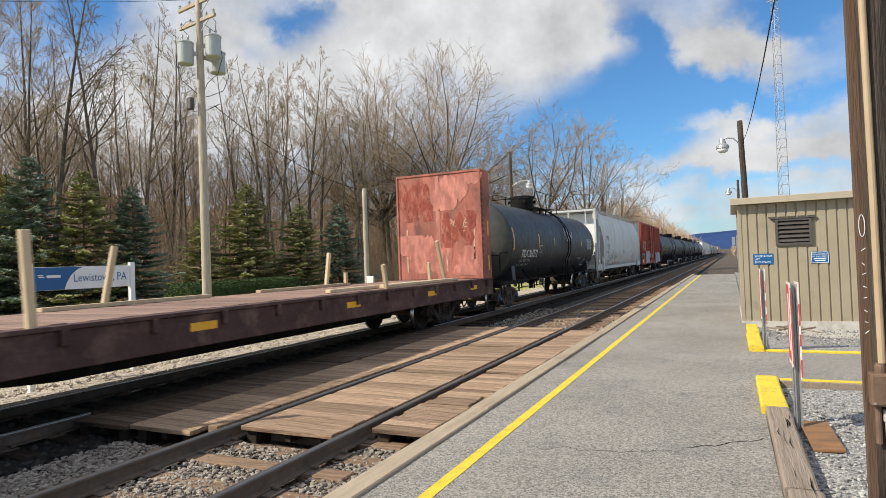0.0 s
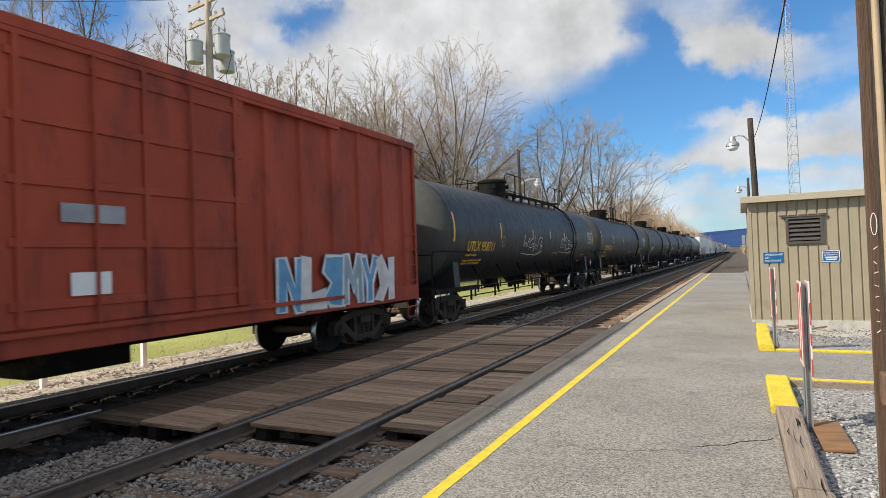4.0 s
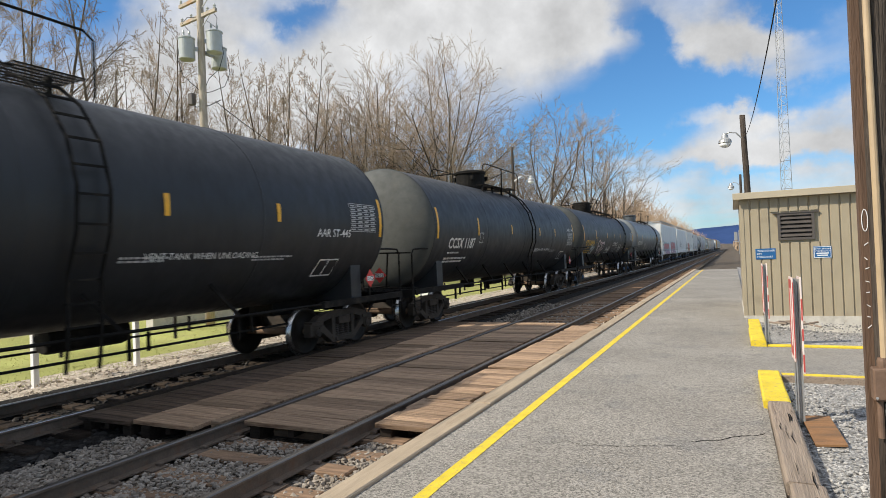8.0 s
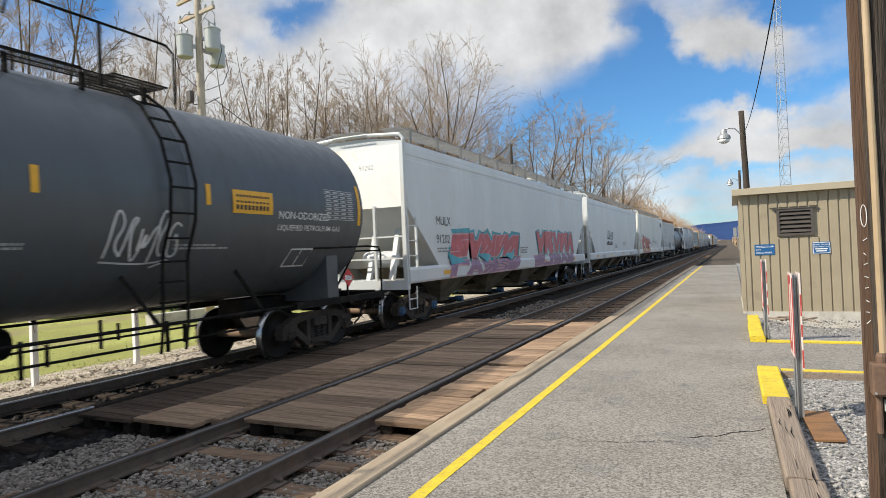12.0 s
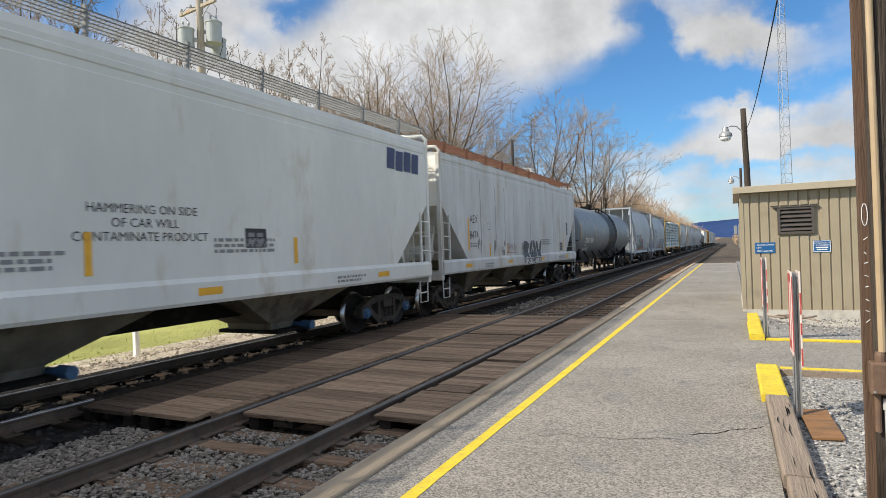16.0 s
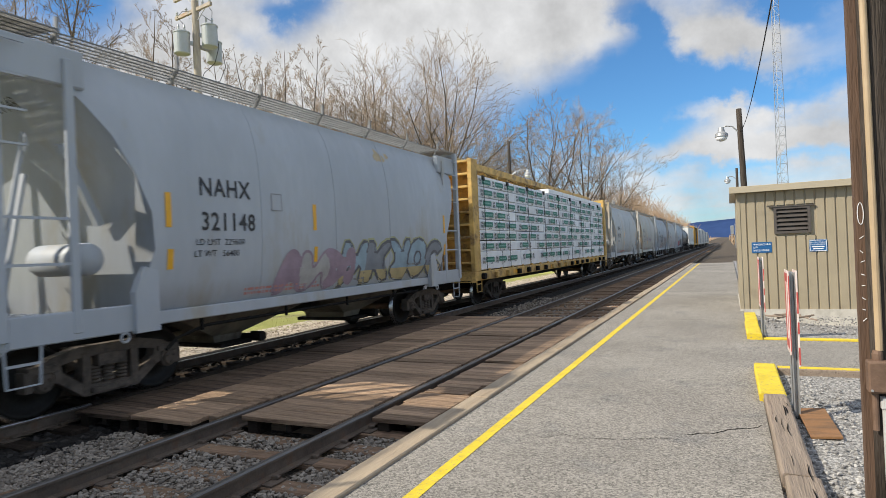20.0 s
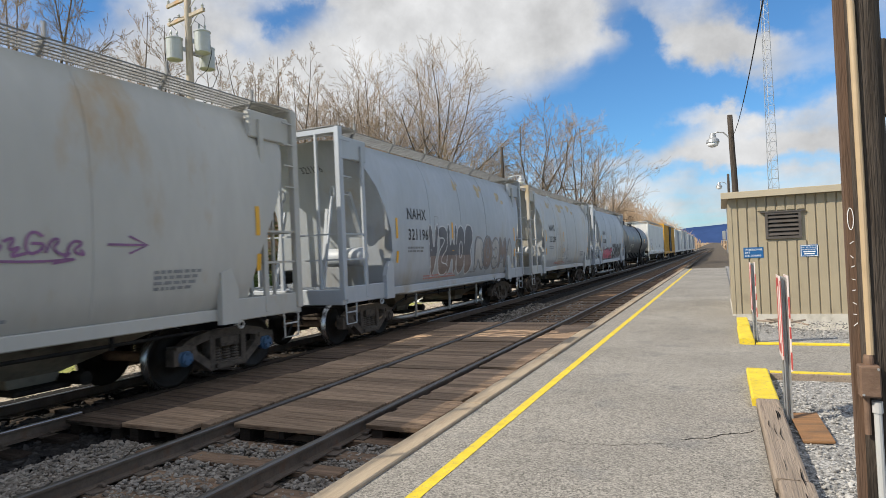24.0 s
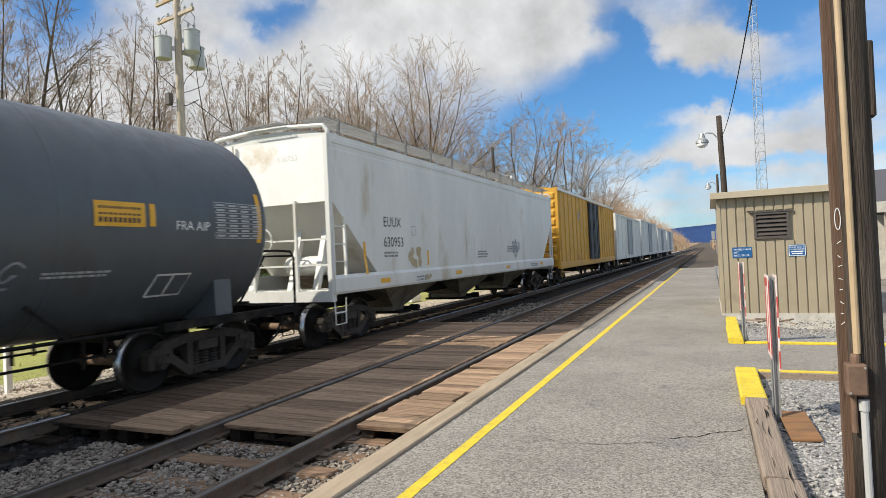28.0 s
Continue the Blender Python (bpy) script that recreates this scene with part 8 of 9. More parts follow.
        part("roof_end_frame", pipe(bmesh.new(), [(-1.5, e - way * 0.06, zt - 0.25), (-1.5, e - way * 0.06, zt + 0.05), (-1.40, e - way * 0.06, zt + 0.17), (-0.4, e - way * 0.06, zt + 0.24), (0.4, e - way * 0.06, zt + 0.24), (1.40, e - way * 0.06, zt + 0.17), (1.5, e - way * 0.06, zt + 0.05), (1.5, e - way * 0.06, zt - 0.25)], 0.09, 8), paint, car)
    step = (L - 4.4) / nbay
    bays(car, [f + 2.2 + step * (k + 0.5) for k in range(nbay)], 1.5, BAYDUST, 1.38, step * 0.495, cap, 0.40)
    rm = roof or GRATE
    for x0, x1 in ((0.85, 1.45), (-1.45, -0.85)):
        part("running_board", grating(bmesh.new(), x0, x1, f + 0.05, r - 0.05, zt + 0.34, 0.09), rm, car)
    k = f + 0.6
    while k < r - 0.3:
        for x in (-1.25, 1.25):
            part("board_bracket", bar(bmesh.new(), (x * 1.12, k, zt - 0.04), (x * 1.14, k, zt + 0.40), 0.05), rm, car)
        k += 1.55
    part("hatch_trough", bevelled(new_box(-0.34, 0.34, f + 0.8, r - 0.8, zt + 0.14, zt + 0.27), 0.02), paint, car)

    def wrap_at(lift):
        return lambda u, v: Vector((X + lift if v > zsill + 0.02 else 1.555 + lift, f + u, v))
    w6 = wrap_at(0.006)
    if mark:
        m1, m2 = mark
        words(m1, 0.24, lambda u, v: w6(mark_u + u, 2.58 + v), lm, parent=car, label="painted reporting mark")
        words(m2, 0.24, lambda u, v: w6(mark_u - 0.02 + u, 2.10 + v), lm, parent=car, label="painted car number")
        print_lines(car, w6, mark_u, 1.94, 2, 0.75, 0.045, FADED, rng)
        part("stencil_frame", stroke(w6, [(mark_u + p, q) for p, q in ((1.47, 2.4), (1.70, 2.4), (1.70, 2.62), (1.47, 2.62), (1.47, 2.4))], 0.016), FADED, car)
        words(m2, 0.12, lambda u, v: Vector((0.2 + u, f + 0.10, 3.95 + v)), lm, parent=car)
        print_lines(car, lambda u, v: Vector((u, f + 0.108, v)), 0.1, 3.75, 5, 0.8, 0.045, FADED, rng)
    for q in (0.10, 0.34, 0.60, 0.86):
        patch(car, w6, L * q, L * q + 0.46, 1.27, 1.38, REFLECT, n=1)
    print_lines(car, w6, L * 0.45, 1.9, 3, 0.9, 0.05, FADED, rng)
    print_lines(car, w6, L * 0.62, 2.05, 3, 1.5, 0.05, FADED, rng)
    print_lines(car, w6, L * 0.2, 1.3, 2, 0.7, 0.045, FADED, rng)
    print_lines(car, w6, L * 0.78, 1.32, 2, 1.1, 0.045, FADED, rng)
    for u, v0, v1 in strips:
        patch(car, w6, u, u + 0.10, v0, v1, REFLECT, n=2)
    for u0, u1, v0, v1 in panels:
        pl = patch(car, w6, u0, u1, v0, v1, LETTERB, "stencil_panel", "black stencilled data panel", n=1)
        for q in range(4):
            patch(pl, wrap_at(0.008), u0 + (u1 - u0) * (0.12 + 0.42 * (q % 2)), u0 + (u1 - u0) * (0.42 + 0.42 * (q % 2)), v0 + (v1 - v0) * (0.2 + 0.36 * (q // 2)), v0 + (v1 - v0) * (0.42 + 0.36 * (q // 2)), FADED, "text_bar", n=1)
    for q in streaks:                         # dark runs down from the roof along the plate joints
        part("weather_streak", stroke(wrap_at(0.003), rounded([(q + 0.012 * math.sin(k * 2.1 + q), 3.75 - 0.32 * k + 0.2 * math.sin(q * 3)) for k in range(7)], False, 1), 0.028 + 0.012 * math.sin(q * 5)), STREAK, car)
    for k, q in enumerate(streaks[:3]):
        haze(car, wrap_at, q - 0.3, q - 0.02, 1.6, 2.1, STREAK, 40 + k, 4)
    for k, q in enumerate(blooms):
        haze(car, wrap_at, *q, RUSTSTAIN, 50 + k, 6)
    if logo:
        piece(car, wrap_at, ("slab",) * 4, *logo, SP["navy"], None, lean=0.05, times=0, over=0.94, seed=2, plain=True)
    for txt, u, v, h, m in texts:
        words(txt, h, lambda x, y, u=u, v=v: w6(u + x, v + y), m, parent=car, align="CENTER")
    for u0, u1, v0, v1, m, w, n in spray:
        scrawl(car, wrap_at(0.012), u0, u1, v0, v1, m, seed + int(u0 * 7), w, n)
    for forms, u0, u1, v0, v1, fill, line, more in pieces:
        piece(car, wrap_at, forms, u0, u1, v0, v1, fill, line, seed=seed + 5, **more)
    trucks(car, s, f + 1.3, r - 1.55, gear, CAPBLUE if cap else None)
    return car


# -- boxcar --
def boxcar(a, b, label, paint, endpaint, zt, door, doorpaint, seed, low=0.92, ribs=15, roof=None):
    car, s, f, r = new_car("boxcar", a, b, label)
    L = r - f
    X = 1.46
    bm = bmesh.new()
    prof = [(X, low + 0.25), (X, zt), (0.0, zt + 0.14), (-X, zt), (-X, low + 0.25)]
    loft(bm, [[(x, y, z) for x, z in prof] for y in (f + 0.06, r - 0.06)])
    bmesh.ops.recalc_face_normals(bm, faces=bm.faces[:])
    part("body", bm, paint, car)
    d0, d1 = f + L * door[0], f + L * door[1]
    for k in range(ribs):
        for u0, u1 in ((f + 0.08, d0 - 0.1), (d1 + 0.1, r - 0.08)):
            n = max(2, round(ribs * (u1 - u0) / L))
            if k >= n:
                continue
            y = u0 + (u1 - u0) * (k + 0.5) / n
            bm = bmesh.new()
            loft(bm, [[(X, y - 0.10, z), (X + 0.055, y - 0.055, z), (X + 0.055, y + 0.055, z), (X, y + 0.10, z)][::-1] for z in (low + 0.3, zt - 0.12)])
            part("side_post", bm, paint, car)
    for x in (-1, 1):
        part("side_sill", bevelled(new_box(*sorted((x * (X - 0.06), x * (X + 0.07))), f + 0.06, r - 0.06, low, low + 0.34), 0.012), paint, car)
        part("top_rail", bevelled(new_box(*sorted((x * (X - 0.02), x * (X + 0.075))), f + 0.04, r - 0.04, zt - 0.13, zt + 0.02), 0.012), roof or paint, car)
        for e, way in ((f, -1), (r, 1)):
            part("corner_post", bevelled(new_box(*sorted((x * (X - 0.08), x * (X + 0.06))), *sorted((e + way * 0.0, e - way * 0.1)), low, zt + 0.02), 0.012), paint, car)
            stirrup(car, x * 1.5, e - way * 0.32, paint, low + 0.05, 0.42)
            rungs(car, x * 1.53, *sorted((e - way * 0.1, e - way * 0.56)), low + 0.35, low + 1.75, paint, False)
    # corrugated ends
    for e, way in ((f, -1), (r, 1)):
        n = 8
        for k in range(n):
            z0 = low + 0.36 + (zt - low - 0.5) * k / n
            h = (zt - low - 0.5) / n
            bm = bmesh.new()
            prf = [(0.0, 0.05 * h), (0.10, 0.22 * h), (0.10, 0.66 * h), (0.0, 0.95 * h)]
            loft(bm, [[(x, e - way * 0.06 + way * d * (1 if abs(x) < 1.3 else 0.1), z0 + q) for d, q in prf] for x in (-1.4, -1.28, 1.28, 1.4)])
            bmesh.ops.recalc_face_normals(bm, faces=bm.faces[:])
            part("end_rib", bm, endpaint, car)
        part("end_sheet", new_box(-1.42, 1.42, *sorted((e - way * 0.03, e - way * 0.058)), low + 0.1, zt + 0.02), endpaint, car)
        rungs(car, e + way * 0.11, 0.9, 1.36, low + 0.3, low + 1.75, endpaint, False, axis="x")
        part("crossover_board", grating(bmesh.new(), -1.0, 1.0, *sorted((e + way * 0.02, e + way * 0.3)), low + 0.28, 0.09), STEELGREY, car)
        if way < 0:
            brake_wheel(car, -0.55, e - 0.18, low + 1.35, endpaint)
            part("brake_housing", bevelled(new_box(0.15, 0.55, e - 0.2, e - 0.09, low + 0.55, low + 1.15), 0.03), STEELGREY, car)
        coupler(car, e + way * 0.25, way)
    # sliding door: skin, ribs, rails, locks
    door_ob = part("door", bevelled(new_box(X + 0.02, X + 0.10, d0, d1, low + 0.30, zt - 0.16), 0.01), doorpaint, car)
    n = 5
    for k in range(n):
        z = low + 0.55 + (zt - low - 0.95) * k / (n - 1)
        part("door_rib", bevelled(new_box(X + 0.095, X + 0.125, d0 + 0.1, d1 - 0.1, z - 0.05, z + 0.05), 0.008), doorpaint, door_ob)
    for q in (0.06, 0.5, 0.94):
        y = d0 + (d1 - d0) * q
        part("door_post", new_box(X + 0.098, X + 0.135, y - 0.04, y + 0.04, low + 0.34, zt - 0.2), doorpaint, door_ob)
    for q in (0.3, 0.7):
        y = d0 + (d1 - d0) * q
        part("lock_rod", bar(bmesh.new(), (X + 0.16, y, low + 0.3), (X + 0.16, y, zt - 0.2), 0.04, n=6), doorpaint, door_ob)
    for z in (low + 0.26, zt - 0.17):
        part("door_rail", new_box(X + 0.03, X + 0.13, d0 - 0.3, d1 + (d1 - d0) * 0.7, z - 0.04, z + 0.02), paint, car)
    part("centre_sill", new_box(-0.3, 0.3, f, r, 0.72, 1.0), UNDER, car)
    part("underframe_gear", new_box(-0.9, 0.5, -0.7, 0.7, 0.5, 0.9), UNDER, car)
    trucks(car, s, f + 1.72, r - 1.72, TRUCKDARK)

    def wrap_at(lift):
        return lambda u, v: Vector((X + 0.062 + lift, f + u, v))
    return car, wrap_at, L


# -- bulkhead flat car --
def bulkhead_flat(a, b):
    car, s, f, r = new_car("bulkhead_flat_car", a, b, "empty brown flat car with scuffed red bulkhead and wooden stakes")
    zd = 1.24
    for x in (-1, 1):
        part("side_sill", bevelled(new_box(*sorted((x * 1.40, x * 1.52)), f, r, 0.72, zd - 0.05), 0.012), BROWN, car)
        part("deck_rail", bevelled(new_box(*sorted((x * 1.38, x * 1.56)), f, r, zd - 0.05, zd + 0.004), 0.006), BROWN, car)
    part("centre_sill", new_box(-0.35, 0.35, f, r, 0.55, zd - 0.1), UNDER, car)
    bm = bmesh.new()
    prof = [(f + 4.4, 0.55), (f + 6.0, 0.42), (r - 6.0, 0.42), (r - 4.4, 0.55)]
    loft(bm, [[(x, y, z) for y, z in prof] for x in (-0.42, 0.42)])
    bmesh.ops.recalc_face_normals(bm, faces=bm.faces[:])
    part("fish_belly_sill", bm, UNDER, car)
    k = f + 0.02
    rng = random.Random(8)
    board = mesh_of(bevelled(new_box(-1.375, 1.375, 0.006, 0.224, -0.06, 0.0), 0.006), "deck_board", DECK)
    while k < r - 1.0:
        place("deck_board", board, car, pose(0, k, zd + 0.012 + rng.uniform(-0.006, 0.006)))
        k += 0.23
    k = f + 0.5
    while k < r - 0.4:
        part("stake_pocket", bevelled(new_box(1.52, 1.585, k - 0.05, k + 0.05, 1.0, zd - 0.04), 0.01), BROWN, car)
        k += 1.22
    for q in (4.05, 7.2, 11.1, 14.7, 17.5):
        patch(car, lambda u, v: Vector((1.526, u, v)), f + q, f + q + 0.5, 0.95, 1.07, REFLECT, n=1)
    # bulkhead: plated frame, gussets
    y0 = r - 0.75
    bm = bevelled(new_box(-1.46, 1.46, y0, y0 + 0.12, zd, 4.66), 0.015)
    bulk = part("bulkhead", bm, BULK, car, "scuffed red steel bulkhead")
    part("bulkhead_edge", new_box(1.44, 1.50, y0 - 0.03, y0 + 0.74, zd, 4.68), BULK, bulk)
    for z in (1.5, 2.6):
        patch(bulk, lambda u, v: Vector((1.504, u, v)), y0 + 0.46, y0 + 0.56, z, z + 0.46, REFLECT, n=1)
    part("bulkhead_edge", new_box(-1.50, -1.44, y0 - 0.03, y0 + 0.74, zd, 4.68), BULK, bulk)
    part("bulkhead_top", new_box(-1.44, 1.44, y0 - 0.03, y0 + 0.2, 4.62, 4.68), BULK, bulk)
    part("centre_seam", new_box(-0.07, 0.07, y0 - 0.008, y0 - 0.002, zd + 0.02, 4.6), BULKPALE, bulk, "paler worn centre strip")
    for u0, u1, v0, v1, m, seed in ((-0.2, 1.35, 3.5, 4.5, BULKPALE, 71), (-1.3, -0.3, 3.2, 4.4, BULKDEEP, 72), (0.2, 1.3, 2.3, 3.3, BULKDEEP, 73), (-1.2, 0.2, 1.5, 2.6, BULKPALE, 74), (0.3, 1.3, 1.4, 2.2, BULKPALE, 75)):
        haze(bulk, lambda lift: (lambda u, v: Vector((u, y0 - lift, v))), u0, u1, v0, v1, m, seed, 14)
    for k in range(16):
        part("tie_loop", bevelled(new_box(1.50, 1.545, y0 + 0.03, y0 + 0.12, 1.45 + 0.2 * k, 1.55 + 0.2 * k), 0.008), BULK, bulk)
    for x in (-0.9, 0.0, 0.9):
        bm = bmesh.new()
        loft(bm, [[(x - 0.05, y0 + 0.12, zd), (x - 0.05, y0 + 0.74, zd), (x - 0.05, y0 + 0.2, 4.5), (x - 0.05, y0 + 0.12, 4.5)], [(x + 0.05, y0 + 0.12, zd), (x + 0.05, y0 + 0.74, zd), (x + 0.05, y0 + 0.2, 4.5), (x + 0.05, y0 + 0.12, 4.5)]])
        part("bulkhead_gusset", bm, BROWN, bulk)
    scrawl(car, lambda u, v: Vector((u, y0 - 0.006, v)), 0.3, 1.2, 2.75, 3.2, LETTERCREAM, 3, 0.035, 5)
    for x, z0, z1 in ((-1.15, 1.5, 2.9), (0.28, 1.5, 3.05), (1.25, 1.5, 3.0)):
        part("pale_scrape", stroke(lambda u, v: Vector((u, y0 - 0.005, v)), [(x, z0), (x - 0.02, (z0 + z1) / 2), (x + 0.01, z1)], 0.05), LETTERCREAM, bulk)
    # wooden stakes and loose boards left on the deck
    for y, h, tilt, x in ((f + 5.08, 1.36, 3, 1.46), (f + 7.92, 1.07, -12, -1.3), (f + 14.3, 0.92, -11, -1.3), (f + 15.08, 0.36, 0, -1.2), (f + 12.88, 0.56, 13, 1.4), (f + 16.7, 0.56, 4, 0.6), (f + 17.29, 1.26, 22, 0.8)):
        st = place("wooden_stake", mesh_of(bevelled(new_box(-0.04, 0.04, -0.05, 0.05, 0, h), 0.006), "wooden_stake", LUMBER), car, pose(x, y, zd + 0.01 if x < 1.45 else 0.98, tilt, 0, 0), "pale rough wooden stake")
    for y0b, y1b, x in ((f + 11.2, f + 16.9, 1.0), (f + 13.0, f + 17.2, 1.2), (f + 11.6, f + 15.2, -1.2), (f + 6.8, f + 10.2, -1.25)):
        part("loose_board", bevelled(new_box(x - 0.07, x + 0.07, y0b, y1b, zd + 0.014, zd + 0.085), 0.006), LUMBER, car, "pale loose board")
    for e, way in ((f, -1), (r, 1)):
        part("end_sill", new_box(-1.5, 1.5, *sorted((e, e - way * 0.12)), 0.75, zd), BROWN, car)
        coupler(car, e, way)
        for x in (-1.5, 1.5):
            stirrup(car, x, e - way * 0.3, BROWN, 0.8)
    trucks(car, s, f + 2.8, r - 2.8, TRUCKDARK)


# -- centre-beam flat car with wrapped lumber --
def centre_beam(a, b):
    car, s, f, r = new_car("centre_beam_car", a, b, "yellow centre-beam car stacked with white-wrapped lumber bundles")
    L = r - f
    zd = 1.14
    for x in (-1, 1):
        part("side_sill", bevelled(new_box(*sorted((x * 1.30, x * 1.48)), f, r, 0.86, zd), 0.015), BEAMYELLOW, car)
    part("centre_sill", new_box(-0.4, 0.4, f, r, 0.60, zd - 0.05), UNDER, car)
    part("deck", new_box(-1.3, 1.3, f + 0.1, r - 0.1, zd - 0.06, zd), UNDER, car)
    k = f + 0.6
    while k < r - 0.4:
        part("winch", bevelled(new_box(1.48, 1.60, k - 0.11, k + 0.11, 0.90, 1.08), 0.02), UNDER if int(k * 3) % 3 else BEAMYELLOW, car)
        part("riser", bevelled(new_box(-1.3, 1.44, k - 0.45, k - 0.30, zd, zd + 0.06), 0.006), BEAMYELLOW, car)
        k += 1.18
    for q in (3.6, 8.7, 13.2, 17.7):
        patch(car, lambda u, v: Vector((1.484, u, v)), f + q, f + q + 0.5, 0.94, 1.06, REFLECT, n=1)
    # end bulkheads: posts and shelves
    for e, way in ((f, -1), (r, 1)):
        for x in (-1.42, 1.42):
            part("bulkhead_post", bevelled(new_box(x - 0.07, x + 0.07, *sorted((e, e - way * 0.5)), zd, 4.62), 0.012), BEAMYELLOW, car)
        part("bulkhead_plate", new_box(-1.36, 1.36, *sorted((e - way * 0.38, e - way * 0.44)), zd, 4.60), BEAMYELLOW, car)
        for k in range(9):
            z = zd + 0.25 + 0.39 * k
            part("bulkhead_rib", bevelled(new_box(-1.35, 1.35, *sorted((e, e - way * 0.38)), z, z + 0.07), 0.01), BEAMYELLOW, car)
        part("end_sill", new_box(-1.45, 1.45, *sorted((e, e - way * 0.15)), 0.82, zd), BEAMYELLOW, car)
        coupler(car, e, way)
        for x in (-1.46, 1.46):
            stirrup(car, x, e - way * 0.35, BEAMYELLOW, 0.9)
    part("top_chord", bevelled(new_box(-0.58, 0.58, f + 0.4, r - 0.4, 4.60, 4.84), 0.02), BEAMYELLOW, car)
    k = f + 1.4
    while k < r - 1.0:
        part("centre_post", new_box(-0.12, 0.12, k - 0.06, k + 0.06, zd, 4.6), BEAMYELLOW, car)
        part("chord_bracket", bevelled(new_box(-0.52, 0.52, k - 0.05, k + 0.05, 4.42, 4.6), 0.01), BEAMYELLOW, car)
        k += 1.2
    # packs: one box a pack, eight tiers, the lowest taller, with printed bands
    rng = random.Random(21)
    z = zd + 0.02
    hs = [0.60] + [0.346] * 7
    bm_green, bm_dots, bm_script = bmesh.new(), bmesh.new(), bmesh.new()
    shared = {}
    X = 1.4235

    def q4(bm, a0, a1, c0, c1, x=X):
        bm.faces.new([bm.verts.new((x, yy, zz)) for yy, zz in ((a0, c0), (a1, c0), (a1, c1), (a0, c1))])

    def script(y0, z0):
        """Unreadable script print: two short rows of slanted loops."""
        for row, (dy, ln) in enumerate(((0.0, 0.21), (0.02, 0.22))):
            prev = None
            for k in range(15):
                yy = y0 + dy + ln * k / 14
                zz = z0 + 0.145 - 0.13 * row + 0.055 * math.sin(k * 2.2 + row) + 0.02 * (k == 0) + 0.012 * row
                w = 0.010 + 0.007 * (k % 2)
                cur = ((yy, zz - w), (yy + 0.014, zz + w))
                if prev:
                    bm_script.faces.new([bm_script.verts.new((X, *p)) for p in (prev[0], cur[0], cur[1], prev[1])])
                prev = cur
    for ti, h in enumerate(hs):
        y = f + 0.55 + rng.uniform(0, 0.1)
        first = True
        while y < r - 0.9:
            ln = 3.75 if first and ti else min(rng.choice((2.44, 3.66, 4.27)), r - 0.5 - y)
            first = False
            if r - 0.5 - y - ln < 1.0:
                ln = r - 0.5 - y
            for side in (-1, 1):
                key = (round(ln, 2), ti == 0, side)
                if key not in shared:
                    bm = new_box(*sorted((side * 0.24, side * 1.40)), 0.010, ln - 0.014, 0.006, h - 0.010)
                    shared[key] = mesh_of(bevelled(bm, 0.024, 2), "lumber_pack", WRAP)
                place("lumber_pack", shared[key], car, pose(rng.uniform(-0.014, 0.014), y, z + rng.uniform(-0.004, 0.004), 0, rng.uniform(-0.25, 0.25), rng.uniform(-0.2, 0.2)))
            u = y + rng.uniform(0.05, 0.3)
            zb = z + (0.26 if ti == 0 else 0.085) + rng.uniform(-0.015, 0.015)
            while u < y + ln - 1.15:
                script(u, zb - 0.02)
                q4(bm_green, u + 0.32, u + 1.08, zb, zb + 0.165)
                for w in range(3):
                    q4(bm_dots, u + 0.72 + 0.085 * w, u + 0.765 + 0.085 * w, zb - 0.06, zb - 0.025)
                u += 1.19 + rng.uniform(0, 0.03)
            if u < y + ln - 0.5:
                script(u, zb - 0.02)
            if ln > 2:
                part("strap", new_box(1.4195, 1.4245, y + ln * 0.5, y + ln * 0.5 + 0.018, z + 0.01, z + h - 0.01), STRAP, car)
            y += ln
        z += h
    bm_white = bmesh.new()
    for face in bm_green.faces:                        # the pale print inside each band
        ys = [v.co.y for v in face.verts]
        zs = [v.co.z for v in face.verts]
        y0, z0 = min(ys), min(zs)
        for w in range(8):
            q4(bm_white, y0 + 0.07 + 0.078 * w, y0 + 0.125 + 0.078 * w, z0 + 0.055, z0 + 0.105, X + 0.0025)
    tagged(part("printed_band", bm_green, WRAPGREEN, car), "green printed bands on the wrap", kind="stuff")
    tagged(part("band_print", bm_white, WRAPPALE, car), kind="stuff")
    tagged(part("printed_dots", bm_dots, LETTERB, car), kind="stuff")
    tagged(part("script_print", bm_script, LETTERB, car), kind="stuff")
    # a last thin layer over the rear of the load
    y = f + 9.2
    while y < r - 2.5:
        for side in (-1, 1):
            part("lumber_pack", bevelled(new_box(*sorted((side * 0.26, side * 1.39)), y, y + 2.40, z + 0.004, z + 0.20), 0.018), WRAP, car)
        y += 2.44
    # binding cables over the load
    k = f + 1.1
    while k < r - 0.6:
        part("tie_down_cable", pipe(bmesh.new(), [(0.5, k, 4.62), (1.2, k + 0.05, z + 0.03), (1.43, k + 0.06, z - 0.1), (1.44, k + 0.06, 1.06)], 0.018, 4), STRAP, car)
        part("corner_pad", bevelled(new_box(1.36, 1.45, k - 0.03, k + 0.13, z - 0.14, z + 0.012), 0.01), STRAP, car)
        k += 2.36
    trucks(car, s, f + 2.72, r - 2.72, TRUCKDARK)


# ---- the cars, in order ----
bulkhead_flat(-0.9, 18.5)
tank_car(20.45, 34.55, 1.58, 2.44, BLACK, "black tank car with white lettering and yellow reflector strips", "TILX 263272", 1.17, 11, bands=(0.238, 0.404, 0.775), dome_at=0.44, limits=("LD LMT  192200 LB  87200 KG", "LT WT   70400 LB  32100 KG"), gear=TRUCKDUST, table_v=-0.25, panel=(1.80, 1.08, 0.53), spray=((7.5, 9.0, -0.2, 1.0, LETTERW, 0.03, 3),), cap=CAPBLUE, ladder_at=0.51)
